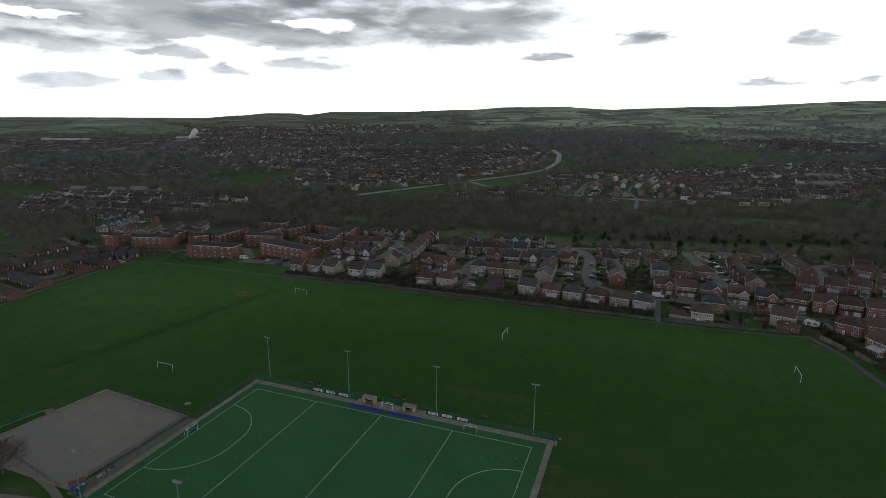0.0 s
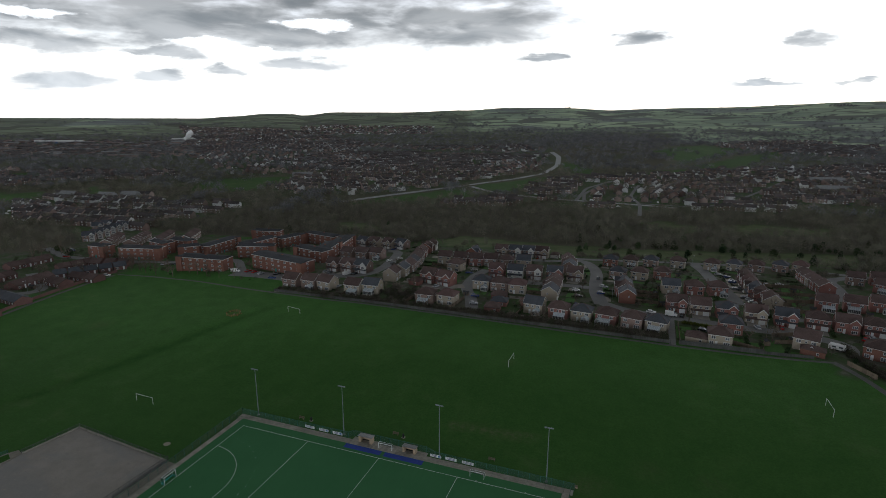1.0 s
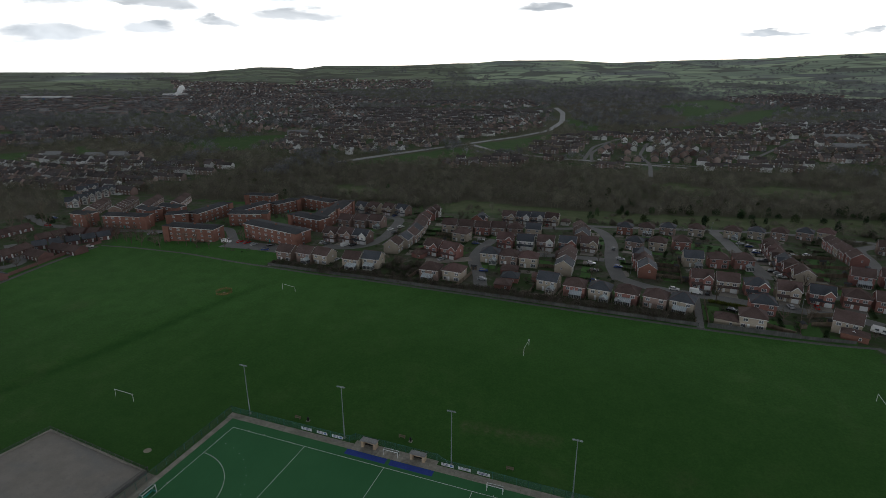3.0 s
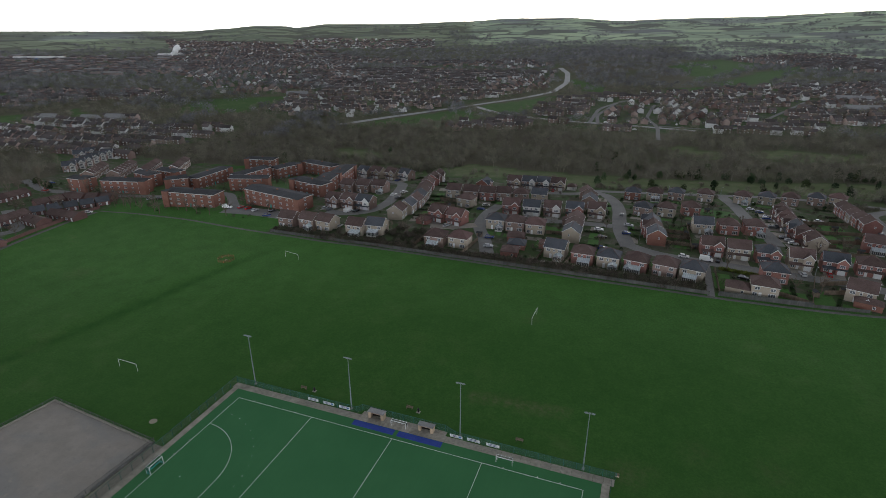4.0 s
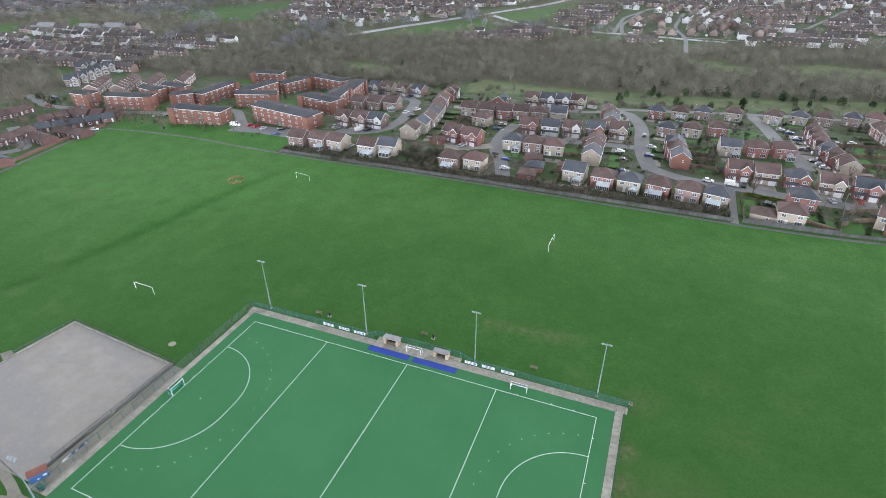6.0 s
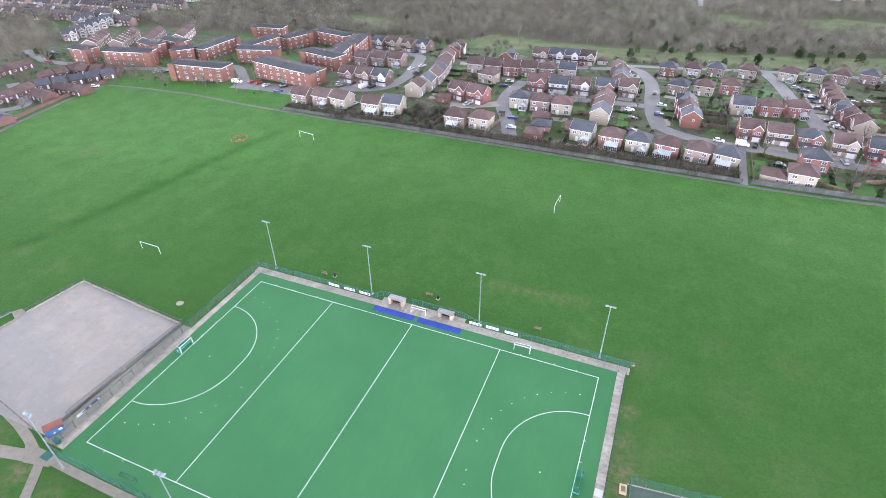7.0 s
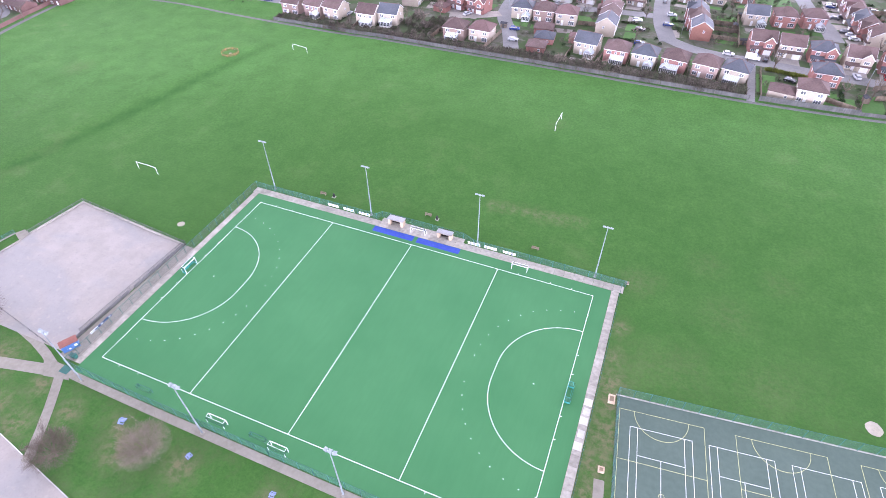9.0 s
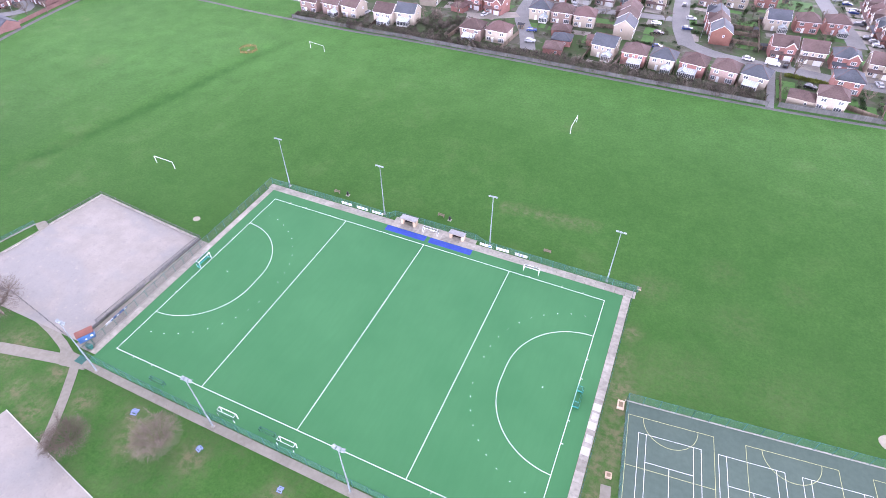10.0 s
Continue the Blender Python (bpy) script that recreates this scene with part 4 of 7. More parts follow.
for y, n in ((4.3, 1), (5.9, 0), (8.0, 0)):
    t = thing("advertising_board", "small navy and white printed board hung on the chain-link fence", "sign", pose(-6.4, y, 0.1, 0, 0, 88), "boards on the fence")
    part("panel", boxes((-1.0, -0.05, 0.4, 1.0, 0.0, 1.0)), M["navy" if n == 0 else "white"], t)
    part("print_bar", boxes((0.2, -0.06, 0.5, 0.8, -0.051, 0.9)), M["white" if n == 0 else "navy"], t)

# kiosk with its blue lockers
kiosk = thing("storage_kiosk", "blue storage kiosk with a red sheet roof at the pitch corner", "kiosk", pose(-7.9, -0.6, 0.05, 0, 0, 62) @ Matrix.Scale(0.76, 4))
part("body", boxes((-2.1, -0.9, 0, 2.1, 1.3, 2.0)), M["blue"], kiosk)
bm = bmesh.new()
prism(bm, [(-0.75, 2.02), (1.6, 2.02), (1.6, 2.45), (-0.75, 2.12)], -2.3, 2.3)
part("roof", bm, M["red_roof"], kiosk)
for x in (-1.4, 0.0, 1.4):
    part("door", boxes((x - 0.6, -0.97, 0.15, x + 0.6, -0.9, 1.85)), M["blue"], kiosk)
    part("handle", boxes((x + 0.4, -1.01, 0.95, x + 0.5, -0.971, 1.15)), M["galv"], kiosk)
part("notice", boxes((0.95, -1.0, 0.9, 1.75, -0.975, 1.6)), M["white"], kiosk)
part("notice", boxes((-0.5, -1.0, 0.5, 0.0, -0.975, 1.0)), M["white"], kiosk)
crate = thing("wheeled_bin", "dark green wheeled bin beside the kiosk", "bin", pose(-5.2, -2.2, 0.05, 0, 0, 10))
bm = bmesh.new()
prism(bm, [(-0.3, 0.0), (0.28, 0.0), (0.38, 1.0), (-0.38, 1.0)], -0.6, 0.6)
part("body", bm, M["green_steel"], crate)
part("lid", boxes((-0.64, -0.42, 1.0, 0.64, 0.42, 1.08)), M["green_steel"], crate)

# ---- lower paths, grass and car park ----
ribbon("footpath", [(-60, 3.6), (-40, 1.3), (-27.1, -0.3), (-17.1, -1.75), (-10.6, -3.4), (-7, -5.6)], 1.8, M["path"], "worn tarmac footpath beside the gravel area", "path", 0.045)
ribbon("footpath", [(-60, -18.0), (-40, -13.8), (-22.1, -9.7), (-14.8, -8.0), (-8.3, -6.4), (-3.5, -5.6)], 2.5, M["path"], "worn tarmac footpath joining the pitch gate", "path", 0.05)
ribbon("footpath", [(5.2, -22.0), (4.4, -20.4), (2.85, -17.3), (-0.15, -12.4), (-3.75, -7.65), (-5.0, -6.0)], 1.9, M["path"], "narrow tarmac footpath down to the car park", "path", 0.056)
ribbon("footpath", [(-5.0, -5.5), (10, -5.75), (60, -5.8), (110, -6.0)], 1.65, M["path"], "tarmac footpath along the pitch fence", "path", 0.06)
patch("footpath", [(-11.5, -4.4), (-7.6, -7.9), (-1.8, -6.7), (-4.6, -4.4)], M["path"], "worn tarmac apron where the footpaths meet", "path", 0.064, step=2.0)
gate = solid("gate_mat", boxes((-5.6, -6.0, 0.0, -3.4, -4.3, 0.075)), M["green_steel"], "green rubber mat at the pitch gate", "mat")
patch("car_park", [(-20, -60), (24, -60), (24, -25.2), (-8.0, -19.3)], M["gravel"], "pale worn car park surface", "car park", 0.05)
low_wall("kerb", (-8.0, -19.3), (3.4, -21.4), 0.15, 0.16, M["kerb"], "pale kerb at the car park edge", "kerb")
low_wall("kerb", (6.6, -22.0), (24, -25.1), 0.15, 0.16, M["kerb"], "pale kerb at the car park edge", "kerb")


def picnic_bench(x, y, turn):
    t = thing("picnic_bench", "faded blue painted picnic bench on worn grass", "bench", spot(x, y, turn) @ Matrix.Scale(0.8, 4), "blue picnic benches")
    for k in range(3):
        part("top_slat", boxes((-0.8, -0.34 + 0.24 * k, 0.72, 0.8, -0.14 + 0.24 * k, 0.77)), M["faded_blue"], t)
    for s in (-1, 1):
        part("seat", boxes((-0.8, s * 0.7 - 0.13, 0.42, 0.8, s * 0.7 + 0.13, 0.47)), M["faded_blue"], t)
        part("leg_frame", boxes((s * 0.6 - 0.04, -0.75, 0.36, s * 0.6 + 0.04, 0.75, 0.42), (s * 0.6 - 0.04, -0.45, 0, s * 0.6 + 0.04, -0.36, 0.72), (s * 0.6 - 0.04, 0.36, 0, s * 0.6 + 0.04, 0.45, 0.72)), M["faded_blue"], t)
    return t


pb = picnic_bench(15.3, -9.6, 10)
copy_thing(pb, spot(31.7, -10.3, -15) @ Matrix.Scale(0.8, 4))
copy_thing(pb, spot(49.6, -10.4, 5) @ Matrix.Scale(0.8, 4))

# ---- tennis courts ----
CM = pose(100.8, 31.1, 0.0, 0, 0, 6.3)
courts = solid("tennis_courts", boxes((0, -44, -0.2, 60, 0, 0.05)), M["court"], "dark green macadam courts with tennis and netball lines", "court", CM, kind="structure")
edge = solid("court_edging", boxes((-0.25, 0.02, -0.2, 60, 0.3, 0.10)), M["slab"], "pale concrete edging of the courts", "edging", CM, kind="structure")


def court_lines(rows, w, mat_name, z):
    for x0, y0, x1, y1 in rows:
        part("line", band(bmesh.new(), (x0, y0), (x1, y1), w, 0.045, z), M[mat_name], courts)


for u in (2.65, 16.55, 30.35, 44.2):
    r = u + 10.97
    a, b = -6.0, -29.8
    court_lines([(u, a, r, a), (u, b, r, b)], 0.09, "line", 0.058)
    court_lines([(u, a, u, b), (r, a, r, b), (u + 1.37, a, u + 1.37, b), (r - 1.37, a, r - 1.37, b)], 0.09, "line", 0.062)
    court_lines([(u + 1.37, -11.5, r - 1.37, -11.5), (u + 1.37, -24.3, r - 1.37, -24.3)], 0.09, "line", 0.066)
    court_lines([(u + 5.48, -11.5, u + 5.48, -24.3)], 0.09, "line", 0.07)
for u in (0.6, 21.35, 42.0):
    r = u + 15.25
    court_lines([(u, -2.7, r, -2.7), (u, -33.2, r, -33.2), (u, -12.87, r, -12.87), (u, -23.0, r, -23.0)], 0.08, "yellow", 0.074)
    court_lines([(u, -2.7, u, -33.2), (r, -2.7, r, -33.2)], 0.08, "yellow", 0.078)
    part("line", arc_band(u + 7.62, -2.7, 4.9, 180, 360, 0.08, 0.045, 0.082, 36), M["yellow"], courts)
    part("line", arc_band(u + 7.62, -17.9, 0.45, 0, 360, 0.08, 0.045, 0.082, 20), M["yellow"], courts)


def court_point(u, v):
    p = CM @ Vector((u, v, 0))
    return (p.x, p.y)


mesh_fence("court_fence", [court_point(0, -44), court_point(0, 0.15), court_point(60, 0.15)], 2.7, M["green_steel"], M["court_mesh"], "green welded mesh fence round the tennis courts")
box_seat = thing("stone_planter", "square pale stone planter on the grass verge", "planter", spot(100.6, 15.0, 6))
part("rim", boxes((-0.55, -0.55, 0, 0.55, -0.35, 0.5), (-0.55, 0.35, 0, 0.55, 0.55, 0.5), (-0.55, -0.35, 0, -0.35, 0.35, 0.5), (0.35, -0.35, 0, 0.55, 0.35, 0.5)), M["stone"], box_seat)
part("soil", boxes((-0.35, -0.35, 0, 0.35, 0.35, 0.4)), M["earth"], box_seat)
copy_thing(box_seat, spot(99.9, 29.7, 4) @ Matrix.Diagonal((1.15, 1.7, 1.0, 1.0)))
ribbon("footpath", [(100.6, 13.2), (102.0, 2.0), (103.0, -6.5)], 1.8, M["path"], "short paved path beside the courts", "path", 0.05)
marker = thing("stone_block", "buff stone block at the pitch corner", "block", spot(98.0, 61.8) @ Matrix.Scale(0.8, 4))
part("plinth", boxes((-0.55, -0.45, -0.05, 0.55, 0.45, 0.45)), M["stone"], marker)
part("cap", boxes((-0.6, -0.5, 0.45, 0.6, 0.5, 0.55)), M["timber"], marker)


def disc(name, x, y, rx, ry, material, label, category, turn=0.0):
    bm = bmesh.new()
    n = 28
    rng = random.Random(name + str(x))
    top = [bm.verts.new((rx * math.cos(6.28319 * i / n) * rng.uniform(0.94, 1.05), ry * math.sin(6.28319 * i / n) * rng.uniform(0.94, 1.05), 0.06)) for i in range(n)]
    low = [bm.verts.new((v.co.x * 1.04, v.co.y * 1.04, -0.1)) for v in top]
    bm.faces.new(top)
    for i in range(n):
        bm.faces.new((low[i], low[(i + 1) % n], top[(i + 1) % n], top[i]))
    return solid(name, bm, material, label, category, spot(x, y, turn))


disc("sand_circle", 146.0, 41.8, 1.5, 1.5, M["sand"], "pale round throwing circle in the grass", "circle")
disc("sand_circle", -14.1, 39.6, 1.0, 0.9, M["sand"], "small pale bare circle in the grass", "circle")

# ---- playing field ----


def football_goal(x0, y0, x1, y1):
    cx, cy = (x0 + x1) / 2, (y0 + y1) / 2
    a = math.degrees(math.atan2(y1 - y0, x1 - x0))
    t = thing("football_goal", "white tubular football goal without a net on the field", "goal", spot(cx, cy, a), "football goals on the field")
    w, h = 7.32, 2.44
    for s in (-1, 1):
        part("goalpost", tube(bmesh.new(), (s * w / 2, 0, -0.1), (s * w / 2, 0, h), 0.06, 0.06, 8), M["white"], t)
    part("crossbar", tube(bmesh.new(), (-w / 2 - 0.06, 0, h), (w / 2 + 0.06, 0, h), 0.06, 0.06, 8), M["white"], t)


football_goal(-42.6, 136.4, -35.3, 135.2)
football_goal(67.2, 115.2, 67.4, 122.6)
football_goal(-43.2, 54.9, -36.0, 54.7)
football_goal(166.8, 116.8, 166.6, 124.2)

octo = thing("barrier_ring", "ring of rust-orange plastic mesh barriers round a bare patch", "barrier", spot(-64.6, 125.7))
for k in range(8):
    a = radians(45 * k)
    r = 3.15
    m = Matrix.Rotation(a, 4, "Z")
    w = 2 * r * math.tan(radians(22.5))
    part("barrier_panel", box(bmesh.new(), r - 0.015, -w / 2, 0.1, r + 0.015, w / 2, 1.1, m), mesh_material("orange_net", (0.26, 0.12, 0.06), 0.74) if k == 0 else bpy.data.materials["orange_net"], octo)
    part("barrier_post", tube(bmesh.new(), (r / math.cos(radians(22.5)) * math.cos(a + radians(22.5)), r / math.cos(radians(22.5)) * math.sin(a + radians(22.5)), -0.1), (r / math.cos(radians(22.5)) * math.cos(a + radians(22.5)), r / math.cos(radians(22.5)) * math.sin(a + radians(22.5)), 1.0), 0.035, 0.035, 6), M["orange"], octo)
part("manhole", tube(bmesh.new(), (0, 0, -0.1), (0, 0, 0.12), 0.5, 0.5, 12), M["slab"], octo)

# field edge: perimeter path, fences and walls
EDGE = [(-215, 40), (-176, 74), (-182, 108), (-188, 135), (-193, 158), (-190, 168), (-168, 170), (-127, 167.5), (-98, 163.5), (-70, 160.5), (-36, 156.3), (0, 156.5), (40, 156.6), (80, 156), (125, 156), (150, 157), (168, 158.5), (178, 160.5)]
ribbon("perimeter_path", EDGE[5:], 1.5, M["edge_path"], "grey perimeter footpath along the field edge", "path", 0.06)
ribbon("perimeter_path", [(178, 161), (183, 153), (187.5, 140), (192, 121), (198, 95), (206, 60)], 2.3, M["edge_path"], "grey perimeter footpath along the field edge", "path", 0.065)
ribbon("perimeter_path", [(-158, 40), (-165.5, 74), (-172, 96), (-178, 113), (-184, 131), (-189.5, 152), (-190.5, 166)], 2.2, M["edge_path"], "grey perimeter footpath below the brick wall", "path", 0.07)
# ---- houses ----
WALLS = {"r": ("brick_red", "red brick"), "o": ("brick_orange", "orange brick"), "d": ("brick_dark", "brown brick"), "b": ("brick_buff", "buff brick"), "c": ("render", "cream rendered")}
ROOFS = {"n": ("tile_brown", "brown tiled"), "t": ("tile_red", "red-brown tiled"), "s": ("slate", "slate-grey")}
FRAMES = {}
GLAZED = {}


def window_mesh(w, h):
    key = (round(w, 2), round(h, 2))
    if key not in FRAMES:
        t = 0.1
        n = max(1, round(w / 0.75))
        xs = [-w / 2, -w / 2 + t]
        for i in range(1, n):
            xs += [-w / 2 + w * i / n - 0.045, -w / 2 + w * i / n + 0.045]
        xs += [w / 2 - t, w / 2]
        zs = [0, t, h - t, h]
        bm = bmesh.new()
        grid = [[bm.verts.new((x, -0.06, z)) for z in zs] for x in xs]
        for i in range(len(xs) - 1):
            for j in range(3):
                if j == 1 and i % 2 == 1:
                    continue
                bm.faces.new((grid[i][j], grid[i + 1][j], grid[i + 1][j + 1], grid[i][j + 1]))
        back = bmesh.ops.extrude_face_region(bm, geom=list(bm.faces))["geom"]
        for v in back:
            if isinstance(v, bmesh.types.BMVert):
                v.co.y = 0.02
        bmesh.ops.recalc_face_normals(bm, faces=bm.faces)
        FRAMES[key] = (mesh_of("window", bm, M["upvc"]), mesh_of("pane", boxes((-w / 2 + t, -0.03, t, w / 2 - t, 0.01, h - t)), M["pane"]))
    return FRAMES[key]


def window(parent, x, y, z, w, h, turn=0.0, joined=False):
    f, p = window_mesh(w, h)
    if joined:
        if (w, h) not in GLAZED:
            bm = bmesh.new()
            bm.from_mesh(f)
            n = len(bm.faces)
            bm.from_mesh(p)
            for k, face in enumerate(bm.faces):
                face.material_index = int(k >= n)
            GLAZED[(w, h)] = mesh_of("window", bm, M["upvc"], M["pane"])
        part("window", GLAZED[(w, h)], None, parent, m=pose(x, y, z, 0, 0, turn))
        return
    ob = part("window", f, None, parent, m=pose(x, y, z, 0, 0, turn))
    part("pane", p, None, ob)


def gable_roof(bm, x0, x1, y0, y1, z, rise, over, axis="x", thick=0.2):
    """Two slopes over the rectangle with the ridge along the axis."""
    if axis == "x":
        a, b, s0, s1 = y0, y1, x0, x1
    else:
        a, b, s0, s1 = x0, x1, y0, y1
    half = (b - a) / 2
    drop = rise / half * over
    prof = [(a - over, z - drop), ((a + b) / 2, z + rise), (b + over, z - drop), (b + over, z - drop + thick), ((a + b) / 2, z + rise + thick * 1.3), (a - over, z - drop + thick)]
    return prism(bm, prof, s0 - 0.25, s1 + 0.25, axis)


def hip_roof(bm, x0, x1, y0, y1, z, rise, over):
    x0, x1, y0, y1 = x0 - over, x1 + over, y0 - over, y1 + over
    half = (y1 - y0) / 2
    inset = min(half * 0.95, (x1 - x0) / 2 - 0.3)
    lo = [bm.verts.new(p) for p in ((x0, y0, z - 0.15), (x1, y0, z - 0.15), (x1, y1, z - 0.15), (x0, y1, z - 0.15))]
    hi = [bm.verts.new((v.co.x, v.co.y, z + 0.05)) for v in lo]
    ra, rb = bm.verts.new((x0 + inset, (y0 + y1) / 2, z + rise)), bm.verts.new((x1 - inset, (y0 + y1) / 2, z + rise))
    for i in range(4):
        bm.faces.new((lo[i], lo[(i + 1) % 4], hi[(i + 1) % 4], hi[i]))
    bm.faces.new(lo[::-1])
    bm.faces.new((hi[0], hi[1], rb, ra))
    bm.faces.new((hi[1], hi[2], rb))
    bm.faces.new((hi[2], hi[3], ra, rb))
    bm.faces.new((hi[3], hi[0], ra))
    return bm


def conservatory(parent, x, w, d, gabled):
    """Dwarf wall, white glazing bars, panes and a pale glazed roof."""
    c = part("conservatory", boxes((x - w / 2, -d, -0.4, x + w / 2, -d + 0.15, 0.6), (x - w / 2, -d + 0.15, -0.4, x - w / 2 + 0.15, 0, 0.6), (x + w / 2 - 0.15, -d + 0.15, -0.4, x + w / 2, 0, 0.6)), M["render"], parent, "white glazed conservatory")
    bars = bmesh.new()
    n = max(3, round(w / 0.7))
    for i in range(n + 1):
        u = x - w / 2 + 0.05 + (w - 0.1) * i / n
        box(bars, u - 0.05, -d, 0.6, u + 0.05, -d + 0.1, 2.1)
    for i in range(4):
        for u in (x - w / 2, x + w / 2 - 0.1):
            box(bars, u, -d + 0.12 + (d - 0.3) * i / 4, 0.6, u + 0.1, -d + 0.22 + (d - 0.3) * i / 4, 2.1)
    box(bars, x - w / 2 - 0.05, -d - 0.05, 2.1, x + w / 2 + 0.05, 0, 2.22)
    part("glazing_bars", bars, M["upvc"], c)
    part("glazing", boxes((x - w / 2 + 0.06, -d + 0.05, 0.6, x + w / 2 - 0.06, -d + 0.08, 2.1), (x - w / 2 + 0.03, -d + 0.1, 0.6, x - w / 2 + 0.06, 0, 2.1), (x + w / 2 - 0.06, -d + 0.1, 0.6, x + w / 2 - 0.03, 0, 2.1)), M["pane"], c)
    bm = bmesh.new()
    if gabled:
        gable_roof(bm, x - w / 2, x + w / 2, -d, -0.1, 2.25, 1.0, 0.08, "y", 0.08)
    else:
        prism(bm, [(-d - 0.1, 2.23), (0, 2.23), (0, 3.0), (-d - 0.1, 2.3)], x - w / 2 - 0.08, x + w / 2 + 0.08)
    part("glazed_roof", bm, M["cons_glass"], c)
    rb = bmesh.new()
    for i in range(n + 1):
        u = x - w / 2 + w * i / n
        if gabled:
            continue
        a, b = Vector((u, -d - 0.1, 2.33)), Vector((u, 0, 3.03))
        tube(rb, a, b, 0.035, 0.035, 4)
    if gabled:
        tube(rb, (x, -d - 0.2, 3.38), (x, 0, 3.38), 0.06, 0.06, 4)
        for s in (-1, 1):
            tube(rb, (x + s * (w / 2 + 0.1), -d - 0.2, 2.22), (x, -d - 0.2, 3.36), 0.06, 0.06, 4)
    part("roof_bars", rb, M["upvc"], c)


HOUSES = {}


def house(code, m, w=8.6, d=7.6):
    """A two-storey house. Code: wall, roof, h(ip) or g(able), then G front gable, W white front gable, P porch and garage, L low garage only, C lean-to or K gabled conservatory."""
    if code in HOUSES:
        return copy_thing(HOUSES[code], m)
    wk, wt = WALLS[code[0]]
    rk, rt = ROOFS[code[1]]
    hip, extra = code[2] == "h", code[3:]
    words = ["white garage door" if "P" in extra else "", "white front gable" if "W" in extra else "front gable" if "G" in extra else "", "conservatory" if "C" in extra or "K" in extra else ""]
    words = [v for v in words if v]
    label = f"{wt} house with {rt} {'hipped' if hip else 'gabled'} roof" + (" and " + words[0] if words else "")
    t = thing("house", label, "house", m, "detached houses of the estate")
    e = 4.9
    rise = 2.5
    wall = M[wk]
    bm = boxes((-w / 2, 0, -1.5, w / 2, d, e))
    if not hip:
        for x in (-w / 2, w / 2 - 0.25):
            prism(bm, [(0.02, e - 0.01), (d - 0.02, e - 0.01), (d / 2, e + rise * 0.98)], x + 0.002, x + 0.248)
    part("wall", bm, wall, t)
    bm = bmesh.new()
    if hip:
        hip_roof(bm, -w / 2, w / 2, 0, d, e, rise, 0.4)
    else:
        gable_roof(bm, -w / 2, w / 2, 0, d, e, rise, 0.4)
    roof = part("roof", bm, M[rk], t)
    if hip:
        inset = min((d + 0.8) / 2 * 0.95, (w + 0.8) / 2 - 0.3)
        rb = tube(bmesh.new(), (-w / 2 - 0.4 + inset, d / 2, e + rise), (w / 2 + 0.4 - inset, d / 2, e + rise), 0.12, 0.12, 6)
        for sx in (-1, 1):
            for y in (-0.4, d + 0.4):
                tube(rb, (sx * (w / 2 + 0.4), y, e + 0.05), (sx * (w / 2 + 0.4 - inset), d / 2, e + rise), 0.1, 0.1, 5)
    else:
        rb = tube(bmesh.new(), (-w / 2 - 0.25, d / 2, e + rise + 0.26), (w / 2 + 0.25, d / 2, e + rise + 0.26), 0.12, 0.12, 6)
    part("ridge_tiles", rb, M["tile_red"], roof)
    part("gutter", boxes((-w / 2 - 0.3, -0.52, e - 0.32, w / 2 + 0.3, -0.4, e - 0.2)), M["upvc"], t)
    if not hip:
        for x in (-w / 2 - 0.3, w / 2 + 0.25):
            drop = rise / (d / 2) * 0.4
            bb = prism(bmesh.new(), [(-0.4, e - drop + 0.06), (d / 2, e + rise + 0.08), (d + 0.4, e - drop + 0.06), (d + 0.4, e - drop + 0.22), (d / 2, e + rise + 0.24), (-0.4, e - drop + 0.22)], x, x + 0.05)
            part("bargeboard", bb, M["upvc"], t)
    front = 0.0
    if "G" in extra or "W" in extra:
        gw, gx = 3.7, w / 4 * (1 if len(code) % 2 else -1)
        gm = M["render"] if "W" in extra else wall
        bm = boxes((gx - gw / 2, -0.9, -1.5, gx + gw / 2, 0.02, e))
        prism(bm, [(gx - gw / 2 + 0.02, e - 0.01), (gx + gw / 2 - 0.02, e - 0.01), (gx, e + 1.72)], -0.9, -0.7, "y")
        part("gable_wall", bm, gm, t)
        bm = bmesh.new()
        gable_roof(bm, gx - gw / 2, gx + gw / 2, -0.9, d / 2 - 0.6, e, 1.75, 0.25, "y")
        part("gable_roof", bm, M[rk], t)
        if "WW" in extra:
            for u in (-1.5, -0.75, 0.0, 0.75, 1.5):
                part("timber_stud", boxes((gx + u - 0.09, -0.95, 2.6, gx + u + 0.09, -0.902, e + 1.45 - abs(u) * 0.95)), M["black"], t)
            for z in (2.6, e - 0.1):
                part("timber_rail", boxes((gx - gw / 2, -0.96, z, gx + gw / 2, -0.955, z + 0.18)), M["black"], t)
        q = gw / 2 + 0.25
        bb = prism(bmesh.new(), [(gx - q, e - 0.3), (gx, e + 1.7), (gx + q, e - 0.3), (gx + q, e), (gx, e + 2.04), (gx - q, e)], -1.22, -1.15, "y")
        part("bargeboard", bb, M["upvc"], t)
        window(t, gx, -0.92, 2.9, 1.9, 1.25)
        if "P" not in extra:
            window(t, gx, -0.92, 0.6, 2.2, 1.4)
        ox = -gx
        window(t, ox, -0.02, 3.0, 1.5, 1.2)
    else:
        for x in (-w / 4 - 0.3, w / 4 + 0.3):
            window(t, x, -0.02, 3.0, 1.6, 1.2)
        if len(code) % 2 == 0:
            window(t, 0, -0.02, 3.1, 0.8, 1.0)
        gx, ox = w / 4 + 0.2, -w / 4 - 0.2
        if "P" not in extra and "C" not in extra:
            window(t, gx, -0.02, 0.5, 2.3, 1.6)
